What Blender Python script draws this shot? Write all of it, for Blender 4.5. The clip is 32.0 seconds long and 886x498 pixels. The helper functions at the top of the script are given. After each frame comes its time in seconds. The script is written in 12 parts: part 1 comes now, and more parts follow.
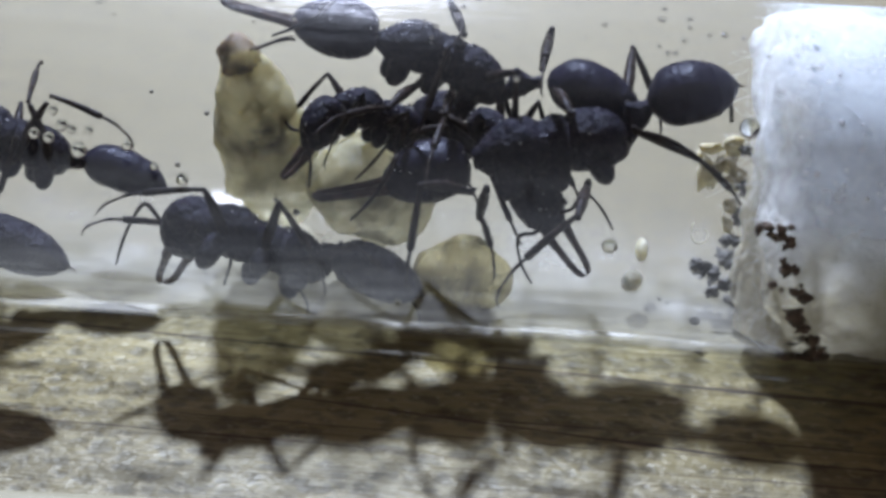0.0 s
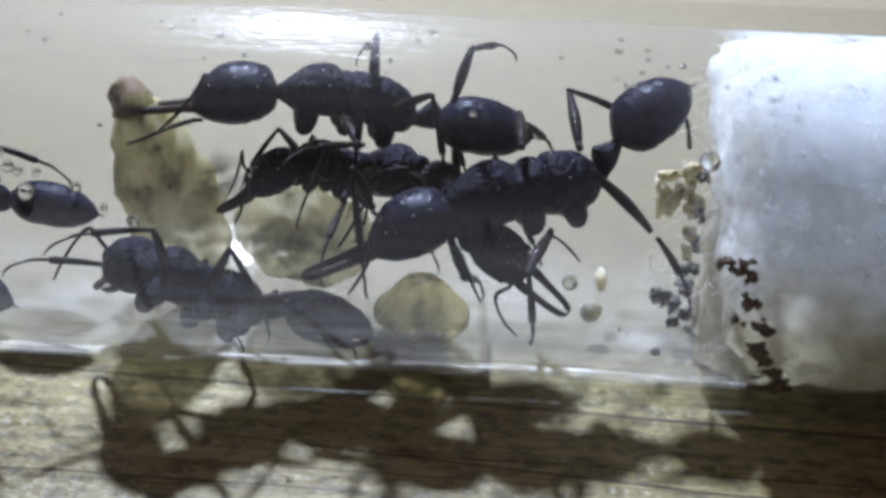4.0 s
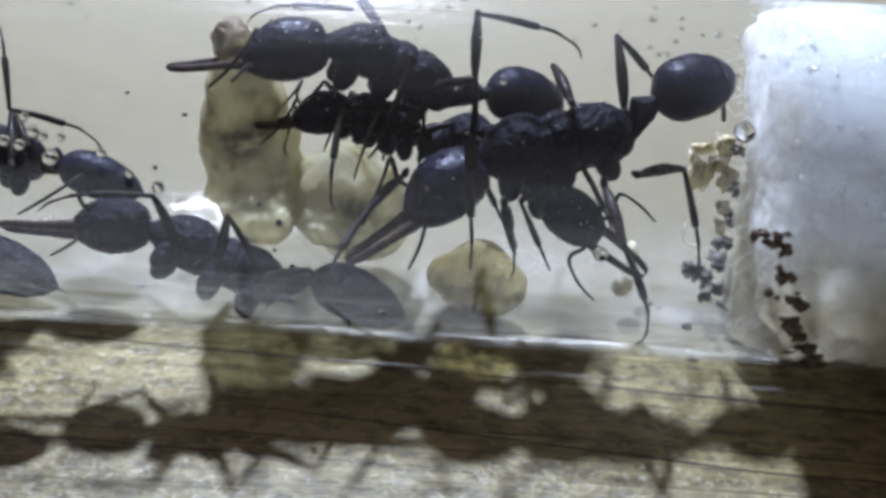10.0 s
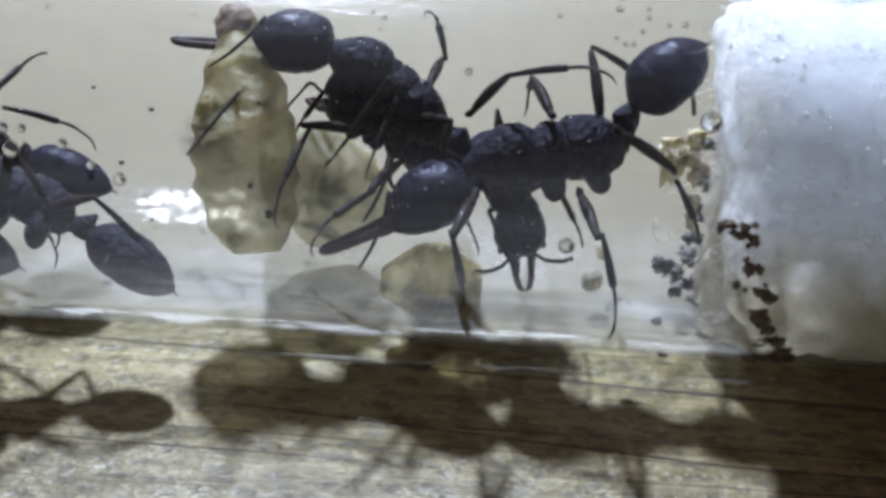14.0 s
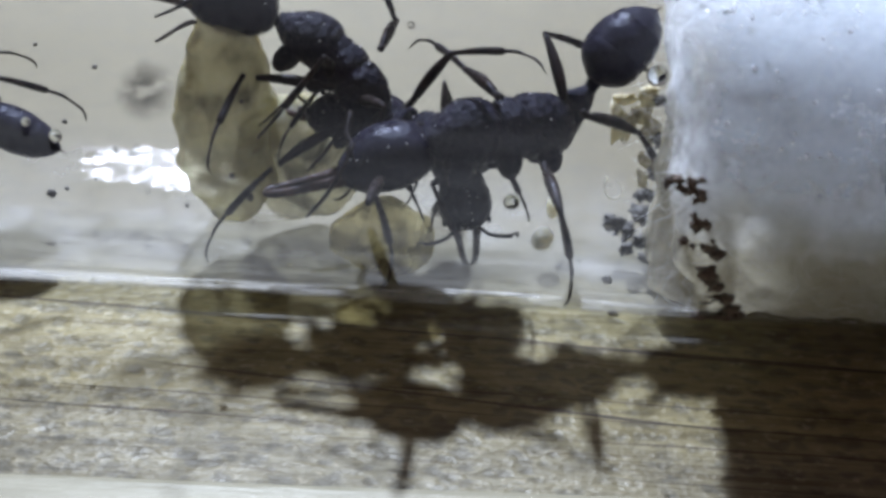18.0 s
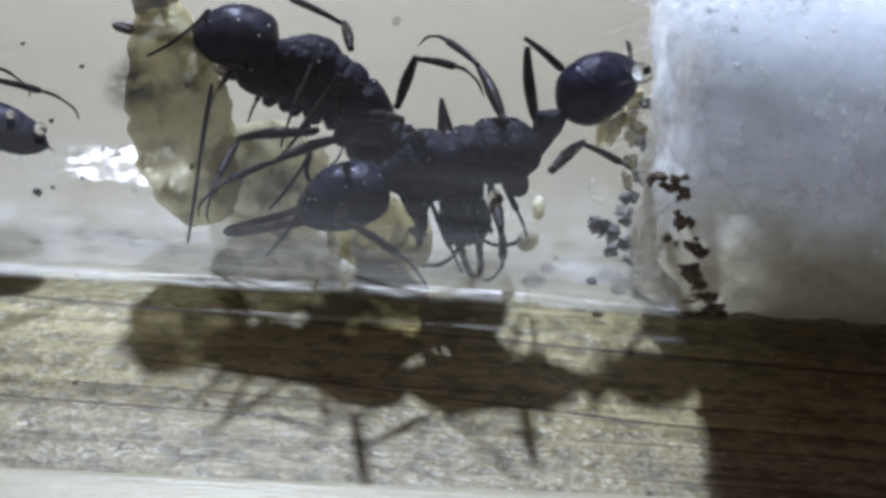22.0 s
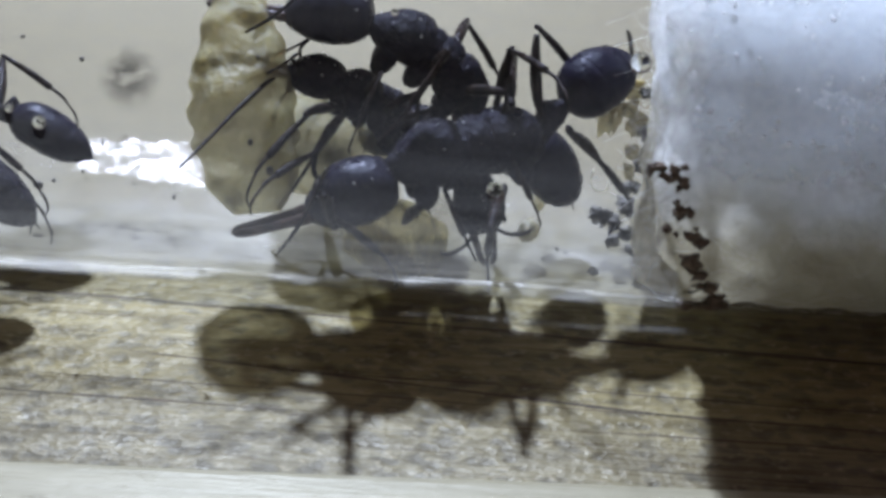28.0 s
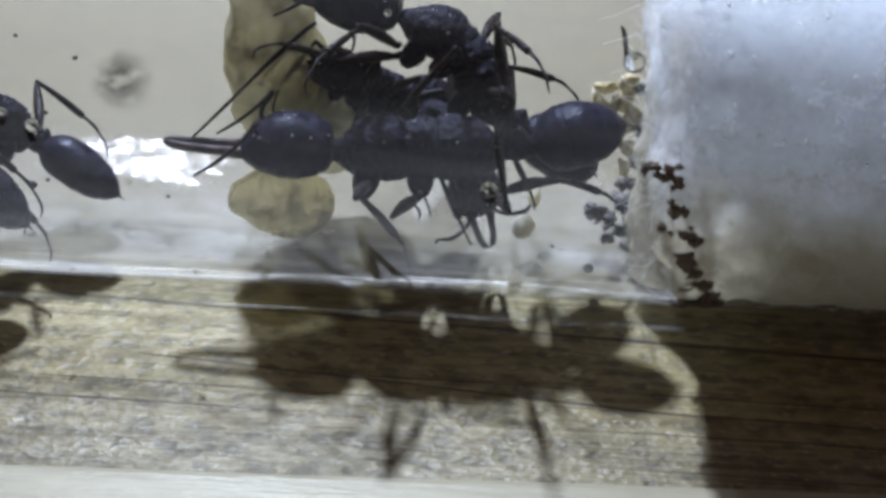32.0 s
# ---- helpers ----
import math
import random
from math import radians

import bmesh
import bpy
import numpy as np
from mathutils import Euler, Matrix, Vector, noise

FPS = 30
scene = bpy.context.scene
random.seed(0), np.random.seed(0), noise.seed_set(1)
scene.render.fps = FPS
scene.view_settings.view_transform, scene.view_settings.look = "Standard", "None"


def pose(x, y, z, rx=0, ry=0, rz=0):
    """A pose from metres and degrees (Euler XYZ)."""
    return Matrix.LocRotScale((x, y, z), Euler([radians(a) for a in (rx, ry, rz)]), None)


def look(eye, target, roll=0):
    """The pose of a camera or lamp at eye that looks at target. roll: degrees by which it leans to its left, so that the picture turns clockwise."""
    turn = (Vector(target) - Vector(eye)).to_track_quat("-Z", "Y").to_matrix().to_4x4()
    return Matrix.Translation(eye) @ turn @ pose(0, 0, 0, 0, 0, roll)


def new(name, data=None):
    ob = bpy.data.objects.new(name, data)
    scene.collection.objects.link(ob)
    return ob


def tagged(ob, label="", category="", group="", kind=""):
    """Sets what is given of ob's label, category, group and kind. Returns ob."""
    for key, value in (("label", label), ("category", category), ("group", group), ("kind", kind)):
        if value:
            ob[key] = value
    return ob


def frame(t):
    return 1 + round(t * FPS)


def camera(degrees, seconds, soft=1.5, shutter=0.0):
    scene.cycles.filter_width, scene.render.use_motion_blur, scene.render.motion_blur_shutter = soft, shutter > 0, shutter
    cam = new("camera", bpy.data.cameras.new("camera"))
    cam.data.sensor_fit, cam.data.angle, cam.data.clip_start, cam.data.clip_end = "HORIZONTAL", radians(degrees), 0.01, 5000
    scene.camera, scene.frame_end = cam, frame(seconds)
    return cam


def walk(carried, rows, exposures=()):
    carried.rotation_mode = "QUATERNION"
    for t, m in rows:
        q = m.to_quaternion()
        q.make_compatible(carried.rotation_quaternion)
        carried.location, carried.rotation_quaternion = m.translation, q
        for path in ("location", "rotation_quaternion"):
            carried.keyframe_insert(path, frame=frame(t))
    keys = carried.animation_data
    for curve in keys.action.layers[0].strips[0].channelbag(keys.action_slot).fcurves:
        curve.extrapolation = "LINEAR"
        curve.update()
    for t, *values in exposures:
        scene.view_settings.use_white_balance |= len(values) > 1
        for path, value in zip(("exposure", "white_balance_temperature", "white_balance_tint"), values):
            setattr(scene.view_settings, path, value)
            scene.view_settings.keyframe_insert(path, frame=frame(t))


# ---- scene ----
cam = camera(30.0, 32.0, 3.5)
walk(cam, [
    (0, pose(-0.000491, -0.062687, 0.043506, 57.450, -1.170, 5.063)),
    (0.5, pose(-0.000260, -0.062674, 0.043139, 57.664, -1.098, 5.334)),
    (1, pose(-0.000158, -0.062665, 0.043144, 57.688, -0.806, 5.077)),
    (1.5, pose(-0.000253, -0.062811, 0.043028, 57.608, -0.827, 4.968)),
    (2, pose(0.000237, -0.062355, 0.042629, 57.761, -0.668, 5.245)),
    (2.5, pose(-0.001010, -0.064746, 0.044664, 57.595, -1.093, 4.597)),
    (3, pose(-0.002935, -0.066552, 0.046004, 57.990, -2.021, 3.154)),
    (3.5, pose(-0.000373, -0.060310, 0.044123, 57.363, -1.073, 3.386)),
    (5.5, pose(-0.003298, -0.064310, 0.044466, 58.062, -2.985, 2.579)),
    (6, pose(-0.002004, -0.062226, 0.043658, 57.246, -2.551, 2.947)),
    (6.5, pose(-0.000628, -0.061061, 0.043700, 57.045, -0.843, 3.882)),
    (7, pose(0.000317, -0.060346, 0.043455, 56.660, -0.214, 4.541)),
    (7.5, pose(0.001132, -0.059261, 0.043216, 56.041, 0.709, 5.214)),
    (8, pose(0.000660, -0.059725, 0.042900, 56.252, 0.419, 5.587)),
    (8.5, pose(-0.000015, -0.060400, 0.043096, 56.563, -0.546, 4.978)),
    (9, pose(-0.000008, -0.060336, 0.042901, 56.934, -0.726, 4.775)),
    (9.5, pose(-0.000422, -0.060429, 0.042911, 56.980, -0.928, 4.844)),
    (10, pose(-0.000708, -0.060387, 0.043288, 56.810, -1.174, 4.442)),
    (10.5, pose(-0.000459, -0.060448, 0.043214, 56.898, -1.293, 4.480)),
    (11, pose(-0.000491, -0.060384, 0.043022, 57.000, -1.388, 4.354)),
    (11.5, pose(-0.000258, -0.060098, 0.042917, 56.959, -1.363, 4.520)),
    (12, pose(-0.000390, -0.060523, 0.042704, 56.929, -1.192, 4.447)),
    (12.5, pose(-0.000380, -0.060552, 0.042574, 57.063, -1.247, 4.369)),
    (13, pose(-0.000376, -0.060609, 0.042408, 57.169, -1.427, 4.054)),
    (13.5, pose(0.000084, -0.060329, 0.042413, 57.203, -1.277, 4.173)),
    (15.5, pose(0.000204, -0.060094, 0.041954, 56.793, -1.783, 3.225)),
    (16, pose(0.000511, -0.060047, 0.041656, 56.520, -1.745, 3.431)),
    (16.5, pose(0.000658, -0.060458, 0.041295, 56.222, -1.809, 3.441)),
    (17, pose(0.000929, -0.060224, 0.041474, 55.818, -1.892, 3.240)),
    (17.5, pose(0.001268, -0.059979, 0.041473, 55.933, -1.804, 3.076)),
    (18, pose(0.001335, -0.059518, 0.041484, 56.127, -1.619, 3.197)),
    (18.5, pose(0.001317, -0.059614, 0.041502, 56.210, -1.525, 3.296)),
    (19, pose(0.001218, -0.059863, 0.041245, 56.499, -1.836, 3.382)),
    (19.5, pose(0.000985, -0.059712, 0.041449, 56.390, -1.992, 3.168)),
    (20, pose(0.000987, -0.059756, 0.041028, 56.634, -2.348, 3.116)),
    (20.5, pose(0.001008, -0.059877, 0.040972, 56.755, -2.196, 3.013)),
    (21, pose(0.001200, -0.059850, 0.041029, 56.708, -2.201, 2.986)),
    (21.5, pose(0.001744, -0.060016, 0.041021, 56.607, -1.956, 3.011)),
    (22, pose(0.001704, -0.060179, 0.040622, 57.005, -2.082, 3.170)),
    (22.5, pose(0.001843, -0.060151, 0.040852, 56.744, -1.969, 3.077)),
    (23, pose(0.001965, -0.060560, 0.040487, 57.180, -2.093, 3.276)),
    (23.5, pose(0.001875, -0.060300, 0.040646, 57.139, -1.842, 3.335)),
    (24, pose(0.001949, -0.060158, 0.040704, 57.047, -1.911, 3.282)),
    (24.5, pose(0.001854, -0.060143, 0.040537, 56.970, -1.870, 3.156)),
    (25, pose(0.001914, -0.060178, 0.040585, 56.979, -1.857, 3.190)),
    (25.5, pose(0.001896, -0.060296, 0.040548, 57.053, -1.895, 3.139)),
    (27.5, pose(0.002072, -0.060006, 0.040682, 56.812, -1.649, 3.142)),
    (28, pose(0.002070, -0.060035, 0.040689, 56.607, -1.658, 3.283)),
    (28.5, pose(0.002060, -0.060050, 0.040729, 56.672, -1.559, 3.129)),
    (29, pose(0.001812, -0.059918, 0.040987, 56.445, -1.694, 3.030)),
    (29.5, pose(0.001834, -0.060045, 0.040950, 56.472, -1.691, 2.873)),
    (30, pose(0.001733, -0.060114, 0.040998, 56.469, -1.772, 2.748)),
    (30.5, pose(0.002040, -0.059918, 0.040978, 56.350, -1.557, 3.016)),
    (31, pose(0.002171, -0.059994, 0.040753, 56.351, -1.740, 3.264)),
    (31.5, pose(0.002326, -0.060158, 0.040625, 56.552, -1.651, 3.365)),
    (32, pose(0.002157, -0.059567, 0.041245, 55.966, -1.427, 3.043)),
], [(0, -0.06), (3, -0.02), (9, -0.02), (13, -0.05), (16, -0.15), (25, -0.13), (28, -0.16), (32, -0.18)])

# ---- world and light ----
MM = 0.001
scene.cycles.transparent_max_bounces = 40  # many thin wet films lie behind one another
TOP = -0.7  # top of the board, in millimetres
world = bpy.data.worlds.new("room")
scene.world = world
world.use_nodes = True
wn = world.node_tree.nodes
wn["Background"].inputs[0].default_value = (1.0, 0.73, 0.76, 1)
wn["Background"].inputs[1].default_value = 0.15

LAMP_AT = (-0.023, 0.070, 0.104)
lamp_data = bpy.data.lights.new("desk_light", "AREA")
lamp_data.shape = "DISK"
lamp_data.size = 0.008
lamp_data.energy = 0.60
lamp_data.color = (0.84, 0.92, 1.20)
lamp = new("desk_light", lamp_data)
lamp.matrix_world = look(LAMP_AT, (0, 0, 0.004))


# ---- materials ----
class Net:
    """A node material under construction."""

    def __init__(self, name):
        self.mat = bpy.data.materials.new(name)
        self.mat.use_nodes = True
        self.tree = self.mat.node_tree
        self.tree.nodes.clear()
        self.out = self.node("ShaderNodeOutputMaterial")
        self.co = None

    def node(self, kind):
        return self.tree.nodes.new(kind)

    def put(self, a, b):
        self.tree.links.new(a, b)

    def coords(self, scale=(1, 1, 1), turn=0.0):
        """Object coordinates in millimetres."""
        co = self.node("ShaderNodeTexCoord")
        mp = self.node("ShaderNodeMapping")
        mp.inputs["Scale"].default_value = [1000 * s for s in scale]
        mp.inputs["Rotation"].default_value = (0, 0, turn)
        self.put(co.outputs["Object"], mp.inputs["Vector"])
        return mp.outputs["Vector"]

    def noise(self, vec, scale, detail=4.0, rough=0.55):
        n = self.node("ShaderNodeTexNoise")
        n.inputs["Scale"].default_value = scale
        n.inputs["Detail"].default_value = detail
        n.inputs["Roughness"].default_value = rough
        self.put(vec, n.inputs["Vector"])
        return n.outputs["Fac"]

    def cells(self, vec, scale, feature="F1"):
        n = self.node("ShaderNodeTexVoronoi")
        n.feature = feature
        n.inputs["Scale"].default_value = scale
        self.put(vec, n.inputs["Vector"])
        return n.outputs["Distance"]

    def ramp(self, fac, stops):
        r = self.node("ShaderNodeValToRGB")
        while len(r.color_ramp.elements) < len(stops):
            r.color_ramp.elements.new(0.5)
        for el, (at, col) in zip(r.color_ramp.elements, stops):
            el.position = at
            el.color = (*col, 1) if len(col) == 3 else col
        self.put(fac, r.inputs["Fac"])
        return r.outputs["Color"]

    def math(self, op, a, b=0.0, clamp=False):
        m = self.node("ShaderNodeMath")
        m.operation, m.use_clamp = op, clamp
        for socket, value in zip(m.inputs, (a, b)):
            if isinstance(value, (int, float)):
                socket.default_value = value
            else:
                self.put(value, socket)
        return m.outputs[0]

    def mixc(self, fac, a, b, blend="MIX"):
        m = self.node("ShaderNodeMix")
        m.data_type, m.blend_type = "RGBA", blend
        for socket, value in ((m.inputs[0], fac), (m.inputs[6], a), (m.inputs[7], b)):
            if isinstance(value, (int, float)):
                socket.default_value = value
            elif isinstance(value, tuple):
                socket.default_value = (*value, 1)
            else:
                self.put(value, socket)
        return m.outputs[2]

    def bump(self, height, strength, distance):
        b = self.node("ShaderNodeBump")
        b.inputs["Strength"].default_value = strength
        b.inputs["Distance"].default_value = distance * MM
        self.put(height, b.inputs["Height"])
        return b.outputs["Normal"]

    def principled(self, color, rough, normal=None, **more):
        p = self.node("ShaderNodeBsdfPrincipled")
        for name, value in (("Base Color", color), ("Roughness", rough), *more.items()):
            socket = p.inputs[name.replace("_", " ")]
            if isinstance(value, (int, float)):
                socket.default_value = value
            elif isinstance(value, tuple):
                socket.default_value = (*value, 1) if len(value) == 3 and socket.type == "RGBA" else value
            else:
                self.put(value, socket)
        if normal is not None:
            self.put(normal, p.inputs["Normal"])
        return p.outputs[0]

    def mix(self, fac, a, b):
        m = self.node("ShaderNodeMixShader")
        if isinstance(fac, (int, float)):
            m.inputs[0].default_value = fac
        else:
            self.put(fac, m.inputs[0])
        self.put(a, m.inputs[1])
        self.put(b, m.inputs[2])
        return m.outputs[0]

    def simple(self, kind, color, rough=None, normal=None):
        n = self.node(kind)
        if isinstance(color, tuple):
            n.inputs["Color"].default_value = (*color, 1)
        else:
            self.put(color, n.inputs["Color"])
        if rough is not None:
            n.inputs["Roughness"].default_value = rough
        if normal is not None:
            self.put(normal, n.inputs["Normal"])
        return n.outputs[0]

    def done(self, shader):
        self.put(shader, self.out.inputs["Surface"])
        return self.mat


def wood_material():
    n = Net("pale_wood")
    turn = radians(-1.2)
    long_grain = n.coords((0.022, 1.5, 1.5), turn)
    fine_grain = n.coords((0.12, 2.6, 2.6), turn)
    g1 = n.noise(long_grain, 1.1, 6)
    g2 = n.noise(fine_grain, 2.2, 4)
    mott = n.noise(n.coords((0.55, 1.0, 1.0), turn), 0.95, 5, 0.6)
    glint_fleck = n.noise(n.coords((0.6, 1.0, 1.0), turn), 3.4, 2, 0.5)
    tone = n.math("ADD", n.math("MULTIPLY", g1, 0.6), n.math("MULTIPLY", g2, 0.4))
    col = n.ramp(tone, [(0.34, (0.098, 0.088, 0.066)), (0.48, (0.150, 0.141, 0.116)), (0.60, (0.192, 0.184, 0.158))])
    bend = n.node("ShaderNodeVectorMath")
    bend.operation = "ADD"
    n.put(n.coords((0.55, 1.0, 1.0), turn), bend.inputs[0])
    warp = n.node("ShaderNodeTexNoise")
    warp.inputs["Scale"].default_value = 0.9
    n.put(n.coords(), warp.inputs["Vector"])
    n.put(warp.outputs["Color"], bend.inputs[1])
    net = n.cells(bend.outputs[0], 1.55)
    # bright cell edges paint a caustic network of light
    caustic_net = n.ramp(net, [(0.14, (0.76, 0.76, 0.73)), (0.34, (0.90, 0.90, 0.86)), (0.52, (1.34, 1.32, 1.14))])
    spots = n.ramp(mott, [(0.34, (0.72, 0.71, 0.68)), (0.46, (0.90, 0.90, 0.89)), (0.58, (1.03, 1.03, 1.01))])
    # a stretch of the board is blotched, with caustics and glints painted in
    place = n.node("ShaderNodeSeparateXYZ")
    n.put(n.coords(), place.inputs[0])
    edge = n.math("ADD", place.outputs["Y"], n.math("MULTIPLY", g1, 3.0))
    tint = n.ramp(n.math("MULTIPLY", n.math("ADD", edge, 15.0), 0.1), [(0.54, (1.20, 1.21, 1.22)), (0.86, (1.50, 1.46, 1.19))])
    mottled = n.ramp(n.math("MULTIPLY", n.math("ADD", edge, 15.0), 0.04), [(0.0, (0.95,) * 3), (0.03, (0.95,) * 3), (0.62, (0.95,) * 3), (0.72, (0.12,) * 3)])
    col = n.mixc(mottled, (0.190, 0.181, 0.152), col)
    col = n.mixc(mottled, col, n.mixc(1.0, n.mixc(1.0, col, tint, "MULTIPLY"), n.mixc(1.0, spots, caustic_net, "MULTIPLY"), "MULTIPLY"))
    # pale flecks, painted glints
    col = n.mixc(n.math("MULTIPLY", mottled, n.ramp(glint_fleck, [(0.60, (0,) * 3), (0.70, (0.6,) * 3)])), col, (0.46, 0.44, 0.36))
    # dark growth lines
    lines = n.noise(n.coords((0.012, 0.75, 0.75), turn), 2.1, 2, 0.4)
    near = n.math("ABSOLUTE", n.math("SUBTRACT", lines, 0.53))
    dark = n.ramp(near, [(0.0, (0.36, 0.28, 0.20)), (0.012, (1, 1, 1))])
    col = n.mixc(n.math("MULTIPLY", mottled, 0.78), col, dark, "MULTIPLY")
    pores = n.cells(n.coords((0.5, 1.0, 1.0), turn), 3.4)
    h = n.math("ADD", n.math("MULTIPLY", pores, 0.4), n.math("MULTIPLY", g2, 0.5))
    h = n.math("ADD", h, n.math("MULTIPLY", net, 0.6))
    nor = n.bump(n.math("MULTIPLY", n.math("ADD", h, n.math("MULTIPLY", glint_fleck, 0.9)), n.math("ADD", n.math("MULTIPLY", mottled, 0.96), 0.04)), 0.8, 0.12)
    rough = n.mixc(mottled, (0.6, 0.6, 0.6), n.ramp(mott, [(0.35, (0.55,) * 3), (0.65, (0.36,) * 3)]))
    col = n.mixc(1.0, col, (0.77, 0.725, 0.62), "MULTIPLY")
    return n.done(n.principled(col, rough, nor, Specular_IOR_Level=0.28, Specular_Tint=(1.0, 1.0, 0.9)))


def pale_wood_material():
    n = Net("smooth_pale_wood")
    g1 = n.noise(n.coords((0.03, 1.0, 1.0), radians(1.8)), 1.2, 5)
    g2 = n.noise(n.coords((0.2, 2.4, 2.4), radians(1.8)), 2.0, 4)
    col = n.ramp(n.math("ADD", n.math("MULTIPLY", g1, 0.6), n.math("MULTIPLY", g2, 0.4)), [(0.32, (0.25, 0.235, 0.165)), (0.5, (0.30, 0.283, 0.205)), (0.66, (0.34, 0.322, 0.24))])
    return n.done(n.principled(col, 0.4, n.bump(g2, 0.5, 0.12), Specular_IOR_Level=0.3, Specular_Tint=(1.0, 1.0, 0.9)))


def crack_material():
    n = Net("dark_crack")
    v = n.noise(n.coords((0.3, 2, 2)), 2.0)
    return n.done(n.principled(n.ramp(v, [(0.3, (0.03, 0.022, 0.016)), (0.7, (0.10, 0.075, 0.05))]), 0.8))


def glass_material(name="tube_glass", rough=0.10, least=0.004, most=0.4, dull=0.0):
    n = Net(name)
    face = n.node("ShaderNodeLayerWeight")
    face.inputs["Blend"].default_value = 0.5
    sheen = n.math("ADD", n.math("MULTIPLY", n.math("POWER", face.outputs["Facing"], 6.0), most), least)
    smear = n.noise(n.coords((0.10, 1.0, 1.0)), 1.2, 4)
    nor = n.bump(n.math("ADD", smear, n.math("MULTIPLY", n.noise(n.coords((0.5, 1, 1)), 3.0, 4, 0.65), 0.35)), 0.3, 0.3)
    gloss = n.simple("ShaderNodeBsdfGlossy", (1, 1, 1), rough, nor)
    clear = n.simple("ShaderNodeBsdfTransparent", (0.925, 0.93, 0.92))
    if dull:
        # faint pale veil all over, painting veiling glare into the glass
        veil = n.mix(0.65, n.simple("ShaderNodeBsdfDiffuse", (0.85, 0.85, 0.82)), n.simple("ShaderNodeBsdfTranslucent", (0.85, 0.85, 0.82)))
        clear = n.mix(n.math("MULTIPLY", smear, dull), clear, veil)
    return n.done(n.mix(sheen, clear, gloss))


def film_material(name="moisture_film", low=0.06, mid=0.15, high=0.36):
    """Thin fogged moisture on the inner wall of the tube, thickest near its foot."""
    n = Net(name)
    streak = n.noise(n.coords((0.07, 1.9, 1.9)), 0.9, 6, 0.65)
    fine = n.noise(n.coords((0.5, 2.0, 2.0)), 2.5, 4, 0.6)
    amount = n.ramp(n.math("ADD", n.math("MULTIPLY", streak, 0.7), n.math("MULTIPLY", fine, 0.3)),
                    [(0.38, (low,) * 3), (0.50, (mid,) * 3), (0.62, (high,) * 3)])
    place = n.node("ShaderNodeSeparateXYZ")
    n.put(n.coords(), place.inputs[0])
    sway = n.math("MULTIPLY", n.noise(n.coords((0.18, 0.5, 0.5)), 1.0, 4, 0.6), 1.6)
    up = n.math("MULTIPLY", n.math("SUBTRACT", 8.3, n.math("ADD", place.outputs["Z"], sway)), 0.4, True)
    back = n.math("MULTIPLY", n.math("SUBTRACT", 5.2, n.math("ADD", place.outputs["Y"], n.math("MULTIPLY", sway, 2.0))), 0.14, True)
    side = n.math("MULTIPLY", n.math("SUBTRACT", 10.6, n.math("ADD", place.outputs["X"], sway)), 0.5, True)
    turn = n.math("ADD", n.math("MULTIPLY", n.math("SUBTRACT", place.outputs["Z"], 8.0), 0.84), n.math("MULTIPLY", place.outputs["Y"], 0.54))
    amount = n.math("MULTIPLY", amount, n.math("ADD", n.math("MULTIPLY", n.math("ADD", turn, 7.62), 0.62, True), 0.4))
    patches = n.ramp(n.noise(n.coords((0.22, 0.6, 0.6)), 0.8, 4, 0.6), [(0.36, (0.30,) * 3), (0.62, (1.0,) * 3)])
    amount = n.math("MULTIPLY", amount, patches)
    foot = n.math("MULTIPLY", n.math("SUBTRACT", 5.4, n.math("ADD", place.outputs["Z"], sway)), 0.5, True)
    amount = n.math("MULTIPLY", amount, n.math("ADD", n.math("MULTIPLY", foot, 0.7), 0.3))
    amount = n.math("MULTIPLY", amount, n.math("MULTIPLY", up, n.math("MULTIPLY", back, side)))
    white = n.mix(0.74, n.simple("ShaderNodeBsdfDiffuse", (0.86, 0.84, 0.75)), n.simple("ShaderNodeBsdfTranslucent", (0.86, 0.84, 0.75)))
    wet = n.mix(0.025, white, n.simple("ShaderNodeBsdfGlossy", (1, 1, 1), 0.4))
    return n.done(n.mix(amount, n.simple("ShaderNodeBsdfTransparent", (1, 1, 1)), wet))


def fog_material():
    """Dense fog on the glass over the wet cotton, bluish and thicker upwards as painted glare."""
    n = Net("condensation")
    v = n.coords()
    place = n.node("ShaderNodeSeparateXYZ")
    n.put(v, place.inputs[0])
    rise = n.math("MULTIPLY", n.math("SUBTRACT", place.outputs["Z"], 7.2), 0.26, True)
    rag = n.math("MULTIPLY", n.noise(v, 0.7, 5, 0.65), 5.0)
    rise = n.math("MULTIPLY", rise, n.math("MULTIPLY", n.math("SUBTRACT", n.math("ADD", place.outputs["X"], rag), 10.4), 0.45, True))
    blot = n.noise(v, 0.55, 5, 0.6)
    bead = n.noise(v, 3.2, 3, 0.6)
    patch = n.ramp(n.math("ADD", n.math("MULTIPLY", blot, 0.7), n.math("MULTIPLY", bead, 0.3)), [(0.36, (0.35,) * 3), (0.48, (0.75,) * 3), (0.58, (1.0,) * 3)])
    amount = n.math("MULTIPLY", n.math("MULTIPLY", rise, patch, True), 0.52)
    haze = n.mix(0.4, n.simple("ShaderNodeBsdfDiffuse", (0.78, 0.89, 1.0)), n.simple("ShaderNodeBsdfTranslucent", (0.78, 0.89, 1.0)))
    wet = n.mix(0.10, haze, n.simple("ShaderNodeBsdfGlossy", (1, 1, 1), 0.2, n.bump(bead, 0.6, 0.2)))
    return n.done(n.mix(amount, n.simple("ShaderNodeBsdfTransparent", (1, 1, 1)), wet))


